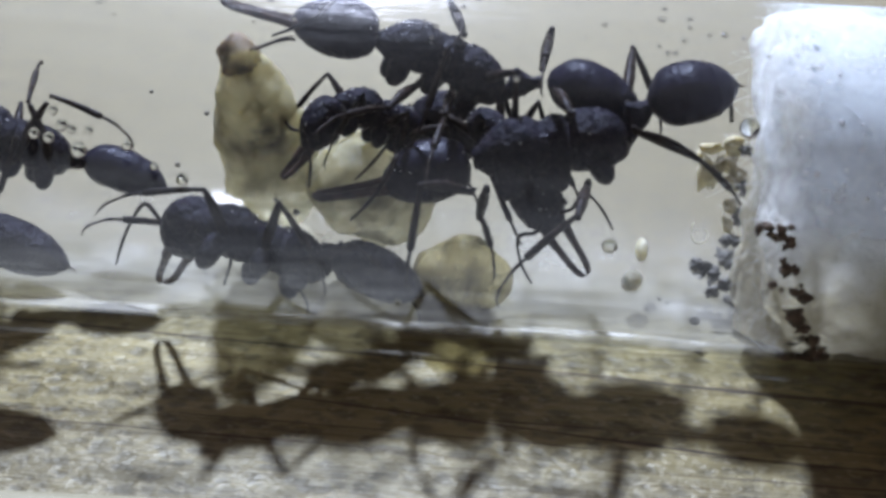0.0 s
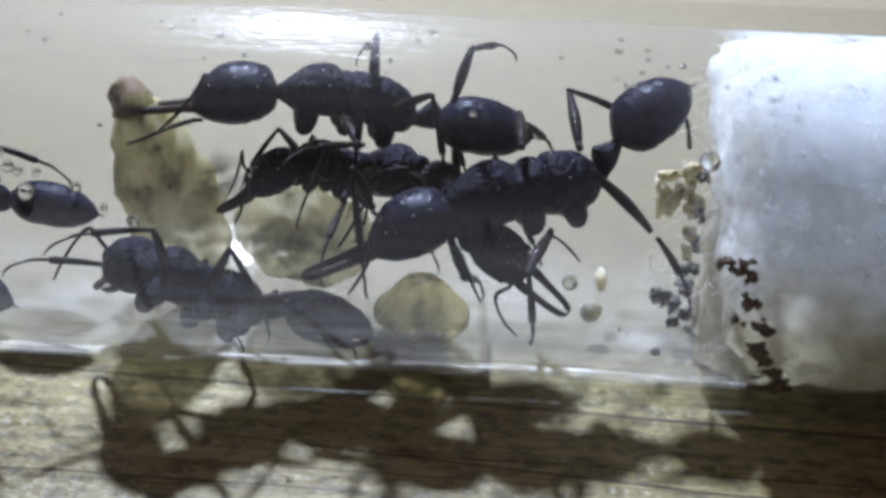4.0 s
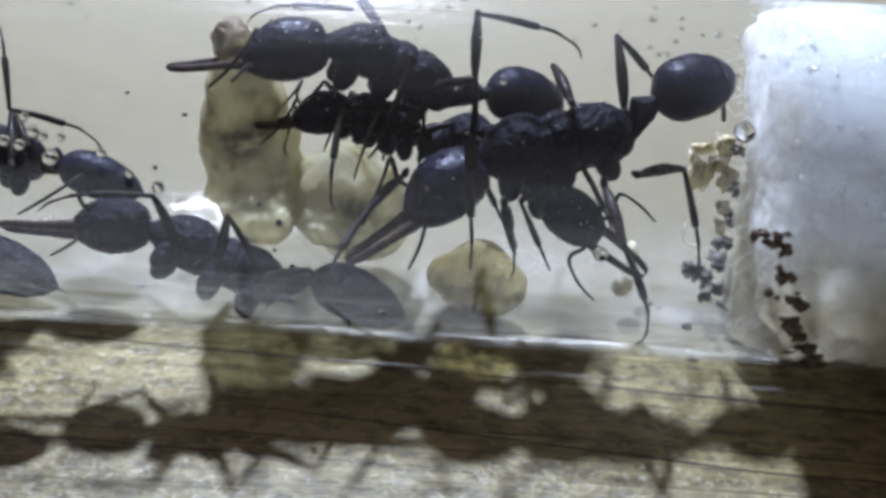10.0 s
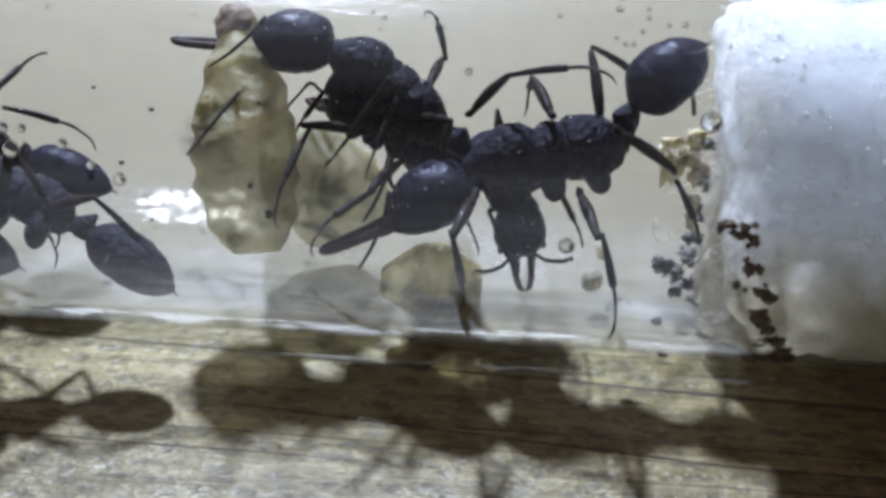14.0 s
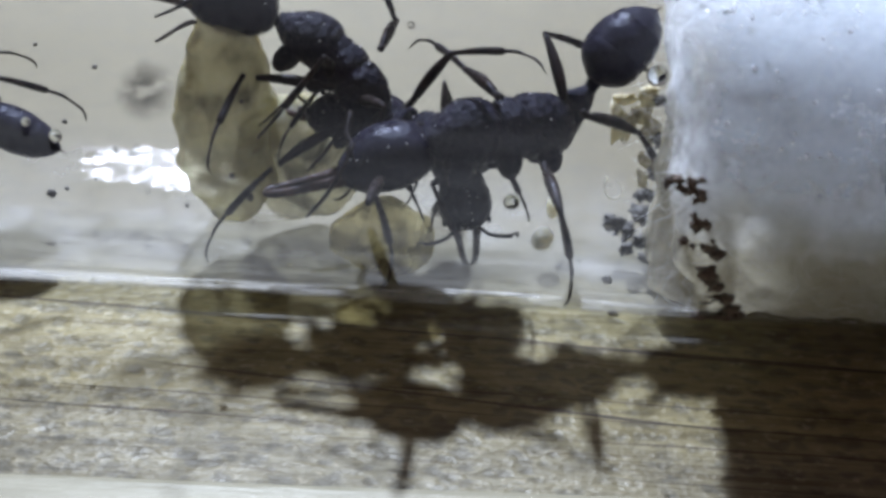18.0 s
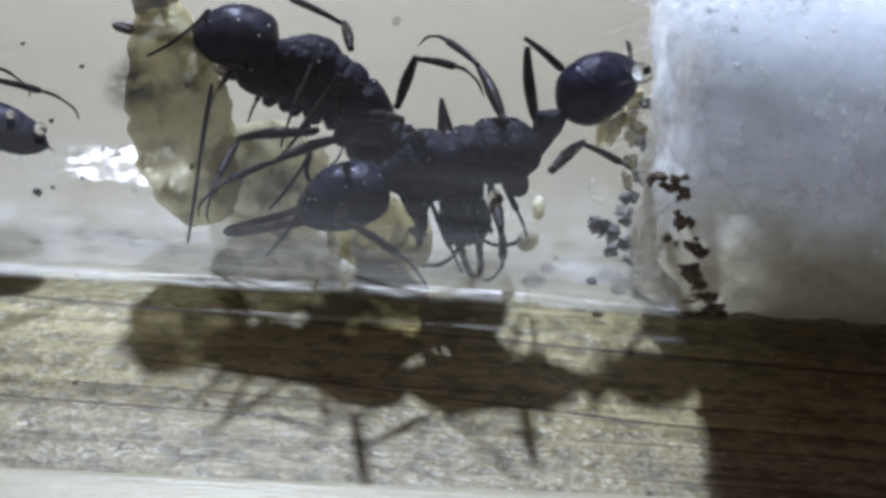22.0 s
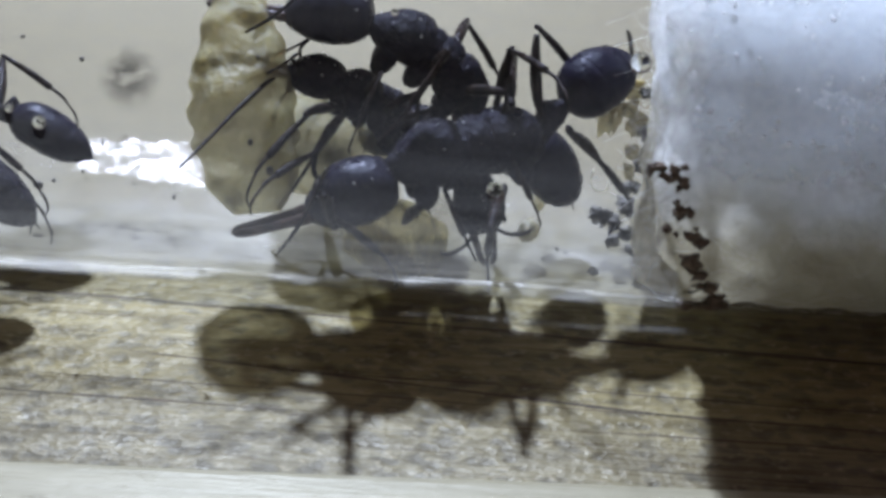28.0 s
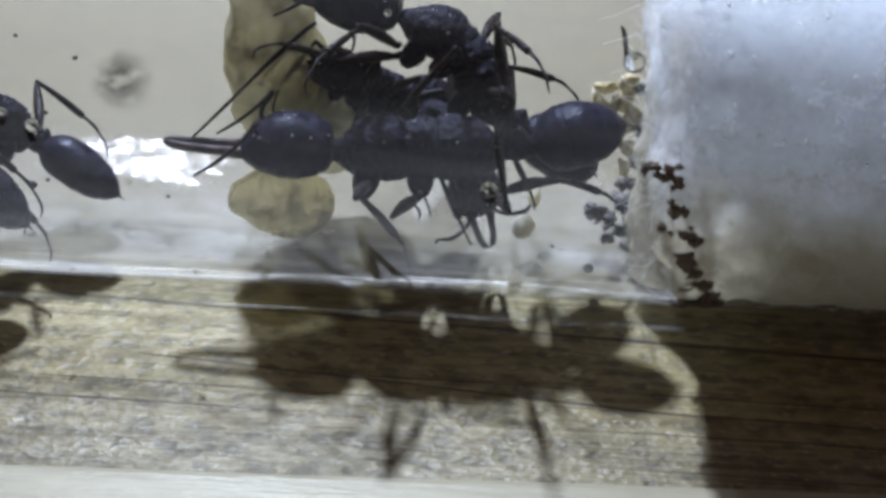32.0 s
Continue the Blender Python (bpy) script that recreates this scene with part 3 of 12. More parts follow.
def cotton_plug():
    base = tagged(new("cotton_plug"), "wet white cotton wool plug stained brown at its rim", "cotton")
    verts, faces = [], []
    around, nx = 120, 80
    for i in range(nx + 1):
        u = i / nx
        x = 8.6 + 34 * u ** 1.3
        for k in range(around):
            a = 2 * math.pi * k / around
            c, s = math.cos(a), math.sin(a)
            d = Vector((x * 0.5, c * 2.2, s * 2.2))
            r = 7.44 - 0.30 * abs(noise.noise(d * 2.3)) - 0.5 * max(0, noise.noise(d)) - 0.12 * abs(noise.noise(d * 6))
            start = 1.0 * noise.noise(Vector((c * 1.6, s * 1.6, 4))) + 0.8 * noise.noise(Vector((c * 5, s * 5, 6))) + 0.5 * noise.noise(Vector((c * 13, s * 13, 2))) - 1.0 * math.exp(-((k * 360 / around - 190) / 16) ** 2) + 0.3 * max(0, -c) + 2.2 * max(0, -c) * max(0, -s)
            verts.append((x + start * (1 - u), r * c, 8 + r * s))
    for i in range(nx):
        for k in range(around):
            a, b = i * around + k, i * around + (k + 1) % around
            faces.append((a, b, b + around, a + around))
    last = nx * around
    faces.append(tuple(last + k for k in range(around)))
    rings = 9
    first = len(verts)
    for j in range(1, rings + 1):
        q = 1 - j / rings
        for k in range(around):
            x, y, z = verts[k]
            bulge = 0.5 * noise.noise(Vector((y * 0.7 * q, (z - 8) * 0.7 * q, 9))) - 0.2 * (1 - q * q)
            verts.append((x * q + 8.6 * (1 - q) + bulge, y * max(q, 0.01), 8 + (z - 8) * max(q, 0.01)))
    for j in range(rings):
        for k in range(around):
            a = k if j == 0 else first + (j - 1) * around + k
            b = (k + 1) % around if j == 0 else first + (j - 1) * around + (k + 1) % around
            faces.append((b, a, first + j * around + k, first + j * around + (k + 1) % around))
    mesh_object("wad", verts, faces, COTTON, base)
    # unseen core, added to stop lamp light passing through the wad
    line = [(x, 0, 8, r * (1 + 0.05 * noise.noise(Vector((x, 2, 5)))), r) for x, r in ((11.4, 0.3), (11.5, 2.3), (12.1, 3.6), (13.4, 4.3), (18.0, 4.6), (26.0, 4.6), (34.0, 4.5), (40.0, 4.0), (41.0, 2.6), (41.2, 0.3))]
    cv, cf = loft(line, 32, 4, 0.12, 5)
    mesh_object("core", cv, cf, DENSE, base, "added dense core that blocks light inside the cotton")
    # loose fibres over its face and sides
    rng = random.Random(3)
    fv, ff = [], []
    for n in range(3200):
        face = n % 3 == 0
        a = rng.uniform(0, 2 * math.pi) if face else radians(rng.uniform(55, 238))
        r = 7.15 * math.sqrt(rng.random()) if face else rng.uniform(7.15, 7.5)
        x = 8.8 + rng.uniform(-0.45, 0.3) if face else 8.7 + 19 * rng.random() ** 1.3
        if math.cos(a) < 0 and math.sin(a) < 0:
            x += 2.2 * math.cos(a) * math.sin(a) * (r / 7.4) ** 2
        p = Vector((x, r * math.cos(a), 8 + r * math.sin(a)))
        d = Vector((rng.gauss(0, 1), rng.gauss(0, 1), rng.gauss(0, 1))).normalized() * rng.uniform(0.25, 0.55)
        d.x = abs(d.x) if rng.random() < 0.8 else d.x
        pts = []
        for j in range(4):
            q = p.copy()
            rad = math.hypot(q.y, q.z - 8)
            if rad > 7.52:
                q.y, q.z = q.y * 7.52 / rad, 8 + (q.z - 8) * 7.52 / rad
            pts.append(tuple(q))
            d = (d + Vector((rng.gauss(0, 0.25), rng.gauss(0, 0.25), rng.gauss(0, 0.25)))) * 0.95
            p = p + d
        v, f = tube_along(pts, [rng.uniform(0.003, 0.008)] * 4, 3, 2)
        ff += [tuple(i + len(fv) for i in q) for q in f]
        fv += v
    tagged(mesh_object("fibres", fv, ff, FIBRE, base), kind="stuff")
    return base


plug = cotton_plug()


# ---- ants ----
def capsule_rows(profile):
    return [(x, 0, z, w, h) for x, z, w, h in profile]


def ant(label, size=1.0, gaster=(4.2, 1.30), shell=SHELL, jaw=3.4, reach=1.0, drop=1.0, bulk=1.0, straight=False, skull=1.0, stalk=1.25):
    """A trap-jawed ant: returns the thing and its moving parts. Every part starts at its own origin and runs along +x."""
    base = tagged(new("ant"), label, "ant", "ants in the tube")
    k = size

    def make(name, rows, material, parent=None, lab="", around=30, steps=6, square=1.0, pits=0.05):
        v, f = loft([(x * k, y * k, z * k, w * k, h * k) for x, y, z, w, h in rows], around, steps, 0.05, len(name), square, pits)
        ob = mesh_object(name, v, f, material, parent or base, lab)
        # tiny white lumps on the upper side, painted glints of moisture
        if name in ("head", "pronotum", "propodeum"):
            rng = random.Random(round(size * 1000) + len(name))
            bv, bf = [], []
            top = [p for p in v if p[2] > 0.45 * k]
            for x, y, z in rng.sample(top, 11):
                r = rng.uniform(0.022, 0.055)
                lv, lf = lump((r, r, r), 3, 0.1, 4, 6)
                bf += [tuple(i + len(bv) for i in q) for q in lf]
                bv += [(a + x, b + y, c + z) for a, b, c in lv]
            mesh_object("water_beads", bv, bf, GLINT_BEAD, ob, "tiny white lumps painted as glints")
        return ob

    got = {"base": base}
    # head, from the neck forwards
    head = make("head", capsule_rows([(-0.05, 0, 0.25, 0.22), (0.12, 0.02, 0.82, 0.72), (0.45, 0.04, 1.08, 0.98), (0.95, 0.06, 1.24, 1.14), (1.5, 0.07, 1.30, 1.20), (2.05, 0.05, 1.24, 1.12),
                                      (2.55, -0.02, 1.04, 0.90), (2.95, -0.08, 0.80, 0.62), (3.2, -0.1, 0.55, 0.40), (3.3, -0.1, 0.15, 0.12)]), shell, around=32, square=0.94, pits=0.03)
    head.data.transform(Matrix.Scale(skull, 4))
    head.children[0].data.transform(Matrix.Scale(skull, 4))
    got["head"] = head
    for side in (1, -1):
        pts = [(2.7, 0.42 * side, -0.12), (3.5, 0.50 * side, -0.2), (4.3, 0.44 * side, -0.18), (3.1 + jaw * 0.75, 0.36 * side, -0.12), (3.1 + jaw * 0.93, 0.22 * side, -0.05), (3.1 + jaw, 0.02 * side, 0.0)]
        v, f = tube_along([tuple(c * k for c in p) for p in pts], [r * k for r in (0.24, 0.25, 0.19, 0.17, 0.15, 0.03)], 10)
        mesh_object("mandible", v, f, JAW, head, "long dark brown mandible with a hooked tip")
        pts = [(2.7, 0.55 * side, 0.55), (2.9, 1.1 * side, 1.0), (2.6, 1.9 * side, 1.5), (3.1, 2.3 * side, 0.9), (4.0, 2.5 * side, 0.1), (4.9, 2.5 * side, -0.5)]
        if straight and side < 0:
            pts = [(0, 0, 0), (0.6, 0, 0.08), (2.2, 0, 0.1), (3.6, 0, 0.06), (5.4, 0, -0.02), (7.0, 0, -0.06)]
        v, f = tube_along([tuple(c * k for c in p) for p in pts], [r * k for r in (0.09, 0.10, 0.11, 0.075, 0.08, 0.05)], 7)
        got["antenna%d" % (side < 0)] = mesh_object("antenna", v, f, LEG, head)
        v, f = lump((0.24 * k, 0.14 * k, 0.22 * k), 1, 0.05, 6, 10)
        mesh_object("eye", [(x + 2.35 * k, y + 1.08 * k * side, z + 0.42 * k) for x, y, z in v], f, EYE, head)
    # thorax
    def thorax(rows):
        return [(x, z, w * bulk, h * bulk) for x, z, w, h in rows]

    got["pronotum"] = make("pronotum", capsule_rows(thorax([(-0.45, -0.1, 0.6, 0.68), (-0.1, -0.05, 0.93, 0.95), (0.25, -0.02, 0.98, 0.97), (0.5, 0.03, 1.06, 1.08), (0.95, 0.09, 1.14, 1.18), (1.55, 0.08, 1.12, 1.14), (2.05, 0.03, 0.98, 0.98), (2.45, -0.02, 0.76, 0.74), (2.75, -0.05, 0.52, 0.50), (3.05, -0.06, 0.32, 0.32)])), SHELL_DULL)
    got["propodeum"] = make("propodeum", capsule_rows(thorax([(-0.4, -0.1, 0.6, 0.66), (-0.05, -0.04, 0.92, 0.95), (0.35, 0.0, 1.0, 1.06), (0.7, 0.0, 1.0, 1.06), (0.88, -0.03, 0.95, 1.0), (1.1, 0.02, 1.02, 1.1), (1.7, 0.03, 1.02, 1.14), (2.3, -0.02, 0.94, 1.06), (2.75, -0.1, 0.78, 0.9), (3.08, -0.2, 0.52, 0.64), (3.3, -0.28, 0.2, 0.25)])), SHELL_DULL)
    got["petiole"] = make("petiole", capsule_rows([(x * stalk / 1.25, z, w, h) for x, z, w, h in [(-0.25, -0.25, 0.3, 0.3), (0.15, -0.16, 0.34, 0.36), (0.42, 0.02, 0.44, 0.56), (0.66, 0.14, 0.46, 0.68), (0.9, 0.02, 0.40, 0.46), (1.12, -0.1, 0.26, 0.28), (1.35, -0.12, 0.3, 0.32)]]), SHELL_DULL)
    for holder, x, turn in (("pronotum", 1.75, 0.5), ("propodeum", 0.25, 0.0), ("propodeum", 1.95, 0.4)):
        for side in (1, -1):
            pts = [(x, 0.42 * side, -0.45), (x + 0.1 * turn, 0.55 * side, -1.0), (x + 0.3 * turn, 0.62 * side, -1.35), (x + 0.5 * turn, 0.6 * side, -1.62), (x + 0.6 * turn, 0.58 * side, -1.75)]
            v, f = tube_along([tuple(c * k for c in p) for p in pts], [r * k for r in (0.42, 0.52, 0.46, 0.32, 0.14)], 10, 3)
            mesh_object("coxa", v, f, SHELL_DULL, got[holder])
    L, w = gaster
    L, w = L / k, w / k
    v, f = loft([(x * L * k, 0, z * k, b * w * k, b * w * k * 0.98) for x, z, b in [(-0.02, 0, 0.2), (0.04, 0, 0.5), (0.14, 0.02, 0.82), (0.27, 0.03, 0.97), (0.345, 0.03, 0.995), (0.36, 0.03, 0.982), (0.38, 0.03, 1.0),
                 (0.55, 0.02, 0.99), (0.7, -0.02, 0.87), (0.735, -0.02, 0.83), (0.75, -0.02, 0.82), (0.88, -0.05, 0.54), (0.96, -0.07, 0.24), (1.0, -0.08, 0.05)]], 32, 5, 0.04, 3, 1.0, 0.012)
    got["gaster"] = mesh_object("gaster", v, f, shell, base, "smooth glossy black gaster")
    v, f = tube_along([(0.97 * L * k, 0, -0.07 * k), (1.03 * L * k, 0, -0.12 * k), (1.08 * L * k, 0, -0.2 * k)], [0.07 * k, 0.04 * k, 0.01 * k], 6)
    mesh_object("sting", v, f, JAW, got["gaster"])
    # legs: femur with its coxa, tibia with its tarsus
    first = None
    for n in range(6):
        v, f = tube_along([(-0.35 * k, 0, 0.12 * k), (-0.12 * k, 0, 0.03 * k), (0.12 * k, 0, 0), (0.5 * k, 0, 0.05 * k), (1.5 * k, 0, 0.1 * k), (2.5 * k, 0, 0.06 * k), (3.0 * k, 0, 0)],
                          [r * k for r in (0.10, 0.17, 0.14, 0.20, 0.245, 0.17, 0.12)], 9, 3)
        fe = mesh_object("femur", v, f, LEG, base)
        v, f = tube_along([(-0.06 * k, 0, 0), (0.35 * k, 0, 0.03 * k), (1.4 * k, 0, 0.05 * k), (2.5 * k, 0, 0), (2.65 * k, 0, 0)], [r * k for r in (0.11, 0.11, 0.155, 0.165, 0.08)], 8, 3)
        ti = mesh_object("tibia", v, f, LEG, base)
        v, f = tube_along([(2.6 * k, 0, 0), (3.3 * k, 0, -0.06 * k), (3.7 * k, 0, -0.2 * k), (4.2 * k, 0, -0.4 * k), (4.5 * k, 0, -0.66 * k), (4.62 * k, 0.1 * k, -0.95 * k)], [r * k for r in (0.075, 0.085, 0.055, 0.065, 0.05, 0.02)], 6, 3)
        mesh_object("tarsus", v, f, LEG, ti)
        got["femur%d" % n], got["tibia%d" % n] = fe, ti
    rest_legs(got, k, reach, drop)
    # resting place of the body parts
    got["pronotum"].matrix_basis = pose(0, 0, 0)
    got["propodeum"].matrix_basis = pose(0, 0, 0, 0, 0, 180)
    got["head"].matrix_basis = pose(2.85 * k * MM, 0, 0)
    got["petiole"].matrix_basis = pose(-3.15 * k * MM, 0, 0, 0, 0, 180)
    got["gaster"].matrix_basis = pose(-4.3 * k * MM, 0, 0, 0, 0, 180)
    return got


def aim(a, b):
    """A part's pose from a towards b, in millimetres."""
    a, b = Vector(a) * MM, Vector(b) * MM
    x = (b - a).normalized()
    z = Vector((0, 0, 1))
    z = (z - x * z.dot(x)).normalized()
    y = z.cross(x)
    return Matrix.Translation(a) @ Matrix((x, y, z)).transposed().to_4x4()


def rest_legs(got, k, reach, drop):
    for n, (x, side, knee, foot) in enumerate([(1.3, 1, (2.8, 2.3, 0.9), (4.0, 3.1, -3.0)), (1.3, -1, (2.8, -2.3, 0.9), (4.0, -3.1, -3.0)), (-0.3, 1, (0.0, 2.9, 1.0), (-0.3, 4.0, -3.2)),
                                               (-0.3, -1, (0.0, -2.9, 1.0), (-0.3, -4.0, -3.2)), (-1.7, 1, (-3.0, 2.3, 1.0), (-4.8, 3.0, -3.0)), (-1.7, -1, (-3.0, -2.3, 1.0), (-4.8, -3.0, -3.0))]):
        hip = (x * k, 0.45 * side * k, -0.7 * k)
        knee = (knee[0] * k, knee[1] * k * reach, (knee[2] * drop - 0.4 * (1 - drop)) * k)
        foot = (foot[0] * k, foot[1] * k * reach, foot[2] * k * drop)
        if drop < 0.6:
            knee = (hip[0] + (1.2, 1.2, 0.2, 0.2, -1.4, -1.4)[n] * k, side * 2.1 * reach * k, 0.0)
            foot = (knee[0] + (4.0, 4.0, -2.6, -2.6, -4.2, -4.2)[n] * k, side * 1.9 * reach * k, -0.7 * k)
        got["femur%d" % n].matrix_basis = aim(hip, knee)
        d = (Vector(knee) - Vector(hip)).normalized() * 3.0 * k
        got["tibia%d" % n].matrix_basis = aim(Vector(hip) + d, foot)


ANT_A = ant("black trap-jawed ant gripping a larva with its long mandibles", 1.0, (4.4, 1.30), SHELL, 3.9, straight=True, skull=1.13, stalk=1.65)
ANT_B = ant("large black trap-jawed ant with a round glossy gaster", 1.08, (3.9, 1.40), SHELL, 3.4, 1.0, 1.0, 1.14, skull=1.08, stalk=1.7)
ANT_C = ant("black ant walking on the near wall of the glass tube", 0.98, (4.3, 1.15), SHELL_DULL, 3.4, 0.8, 0.45)
ANT_D = ant("black ant seen from behind with a pointed gaster", 0.95, (4.1, 1.02))
ANT_E = ant("dull black ant resting low on the glass", 0.95, (4.8, 1.15), SHELL_DULL, 3.4, 0.7, 0.4, stalk=2.9)
ANT_G = ant("black ant hanging head down behind another ant", 0.86, (3.6, 1.15), SHELL_DULL, 3.0, 0.6, 0.7)
ANT_H = ant("small black ant climbing beside the larvae", 0.78, (2.8, 0.95), SHELL_DULL, 2.4)


# ---- brood ----
def larva(label, length, thick, material, head=True, segments=11):
    base = tagged(new("larva"), label, "larva", "larvae in the tube")
    rows = []
    n = segments * 3
    for i in range(n + 1):
        u = i / n
        env = math.sin(math.pi * min(max(0.04 + 0.92 * u, 0), 1)) ** 0.42 * (0.80 + 0.24 * u)
        ring = 1 - 0.035 * abs(math.cos(math.pi * segments * u))
        bow = 0.05 * length * math.sin(math.pi * u)
        rows.append((u * length, 0, bow * 0.5, thick * env * ring, thick * env * ring * 0.95))
    v, f = loft(rows, 28, 2, 0.24, length)
    mesh_object("body", v, f, material, base)
    if head:
        v, f = lump((1.0, 0.95, 0.9), 2, 0.35, 12, 18)
        mesh_object("head", [(x - 0.3, y, z + 0.1) for x, y, z in v], f, GRUB_HEAD, base, "reddish brown translucent larva head")
    return base


LARVA_1 = larva("cream ringed larva held upright in an ant's mandibles", 9.4, 2.55, GRUB)
for n, (x, y, z, r) in enumerate([(7.8, 1.78, -0.95, 0.17), (6.6, 2.12, -0.3, 0.12), (4.6, 2.25, 0.5, 0.10), (3.2, 2.0, -0.9, 0.09)]):
    v, f = lump((r * 1.2, r * 0.5, r), n + 3, 0.2, 6, 10)
    mesh_object("spot", [(p + x, q + y, s + z) for p, q, s in v], f, GREY_CHIP, LARVA_1, "dark spot on the larva's skin")
LARVA_2 = larva("pale cream larva lying behind the ants", 6.2, 2.9, GRUB_PALE, False)
LARVA_3 = larva("dull cream larva lying at the bottom of the tube", 4.4, 1.85, GRUB_DULL, False)

# ---- litter, eggs and water in the tube ----
def outward(y, z):
    return Vector((0, y, z - 8)).normalized()


def against_wall(y, z, r=7.5):
    """Moves a place back and down until it meets the inner wall."""
    for k in range(200):
        if math.hypot(y, z - 8) >= r:
            break
        y, z = y + 0.0084, z - 0.0054
    return y, z


def on_wall(ob, x, y, z, spin=0.0):
    """Sets a thing on the inner wall, its flat side outwards."""
    if y >= -2 and z < 12:
        y, z = against_wall(y, z)
    n = -outward(y, z)
    if y < -2 or z > 12:
        y, z = -7.56 * n.y, 8 - 7.56 * n.z
    a = Vector((1, 0, 0))
    b = n.cross(a)
    m = Matrix((a, b, n)).transposed().to_4x4()
    ob.matrix_world = Matrix.Translation((x * MM, y * MM, z * MM)) @ m @ pose(0, 0, 0, 0, 0, spin)


def chip(name, label, category, group, at, radii, material, seed, spin=0.0, rough=0.7):
    v, f = lump(radii, seed, rough, 10, 16)
    ob = mesh_object(name, v, f, material)
    tagged(ob, label, category, group)
    on_wall(ob, *at, spin)
    return ob


# brown crumbs along the rim of the cotton
for n, (x, y, z, a, b, spin) in enumerate([
        (7.94, -6.45, 9.83, 0.30, 0.22, 0), (8.45, -6.5, 9.75, 0.34, 0.24, 40), (8.85, -6.5, 9.3, 0.36, 0.26, 70), (8.81, -6.65, 8.26, 0.30, 0.46, 20),
        (8.4, -6.65, 7.58, 0.26, 0.22, 0), (9.28, -6.6, 7.36, 0.36, 0.2, 15), (9.85, -6.6, 7.12, 0.36, 0.18, -20), (9.5, -6.4, 6.17, 0.56, 0.50, 30),
        (9.95, -6.2, 5.5, 0.42, 0.26, -40), (10.5, -5.9, 4.8, 0.34, 0.36, 60), (10.85, -5.4, 4.0, 0.32, 0.5, 80), (10.95, -5.0, 3.3, 0.5, 0.6, 30),
        (10.55, -4.75, 2.9, 0.85, 0.45, 10), (9.8, -4.85, 2.75, 0.55, 0.32, -15)]):
    chip("crumb", "dark brown crumb stuck to the cotton behind the glass", "debris", "brown crumbs", (x, y, z), (a * 0.66, b * 0.66, 0.16), CHIP, n + 1, spin, 1.0)

rng = random.Random(12)
for n in range(26):
    u = rng.random()
    a = radians(164 + 66 * u + rng.gauss(0, 2))
    r = rng.uniform(0.07, 0.17)
    chip("crumb", "small dark brown crumb stuck to the cotton", "debris", "brown crumbs", (8.3 + 2.6 * u + rng.gauss(0, 0.3), 7.5 * math.cos(a), 8 + 7.5 * math.sin(a)), (r * 1.3, r, 0.08), CHIP, n + 131, rng.uniform(0, 180), 1.0)

# grey clumps and specks at the foot of the cotton
for n, (x, y, z, r) in enumerate([(6.5, 2.6, 1.75, 0.34), (6.95, 2.4, 1.7, 0.42), (7.3, 2.1, 1.6, 0.4), (7.76, 1.58, 1.4, 0.36), (7.9, 3.0, 2.0, 0.5), (8.05, 3.8, 2.5, 0.42), (8.2, 0.7, 1.25, 0.4),
                                  (8.4, 4.8, 3.3, 0.35), (8.5, 5.6, 4.4, 0.35), (8.5, 6.3, 6.0, 0.32), (7.2, 1.2, 1.25, 0.3), (8.6, 2.2, 1.6, 0.45), (8.3, 1.4, 1.4, 0.35)]):
    chip("clump", "grey clump of waste beside the cotton", "debris", "grey clumps", (x, y, z), (r * 0.9, r * 0.7, 0.25), GREY_CHIP, n + 31, n * 37, 1.3)
for n, (x, y, z, r) in enumerate([(6.33, -1.29, 1.22, 0.24), (4.77, 0.47, 1.12, 0.09), (4.16, -0.35, 1.11, 0.07), (5.14, 0.21, 1.1, 0.06), (-18.83, 2.63, 1.62, 0.22), (-18.2, 2.9, 1.75, 0.12),
                                  (-16.94, 3.43, 2.01, 0.10), (-18.71, 5.45, 3.77, 0.13), (-12.6, 2.4, 1.5, 0.10), (-9.5, 1.6, 1.3, 0.08), (-17.4, 6.4, 6.2, 0.12), (-20.1, 6.6, 7.1, 0.10), (-16.2, 4.6, 2.9, 0.07)]):
    chip("speck", "small dark speck on the glass", "debris", "dark specks", (x, y, z), (r, r * 0.85, r * 0.7), GREY_CHIP, n + 61, 0, 0.4)

# yellowish empty husks by the cotton
for n, (x, y, z, a, b, spin) in enumerate([(6.65, 5.95, 4.95, 0.30, 0.75, 10), (7.25, 6.0, 5.0, 0.28, 0.7, -12), (7.8, 6.05, 5.4, 0.42, 0.5, 30), (8.15, 5.8, 4.7, 0.36, 0.55, 0), (8.0, 5.1, 3.6, 0.30, 0.36, 50),
                                           (6.9, 6.3, 6.0, 0.5, 0.25, 5), (7.9, 6.3, 6.3, 0.4, 0.4, 5), (7.9, 4.5, 2.9, 0.22, 0.4, 25)]):
    chip("husk", "yellowish shed larval husk beside the cotton", "husk", "yellow husks", (x, y, z), (a, b, 0.24), HUSK, n + 91, spin, 0.9)


def strand(name, label, category, points, radius, material, group=""):
    points = [(x, *against_wall(y, z)) for x, y, z in points]
    v, f = tube_along(points, [radius] * (len(points) - 1) + [radius * 0.4], 6, 4)
    return tagged(mesh_object(name, v, f, material), label, category, group)


strand("thread", "curled yellow thread of silk beside the cotton", "thread", [(6.3, 4.6, 2.9), (6.2, 4.1, 2.55), (6.45, 3.7, 2.3), (6.9, 3.75, 2.35), (7.0, 4.1, 2.6), (6.75, 4.35, 2.75)], 0.045, HUSK)
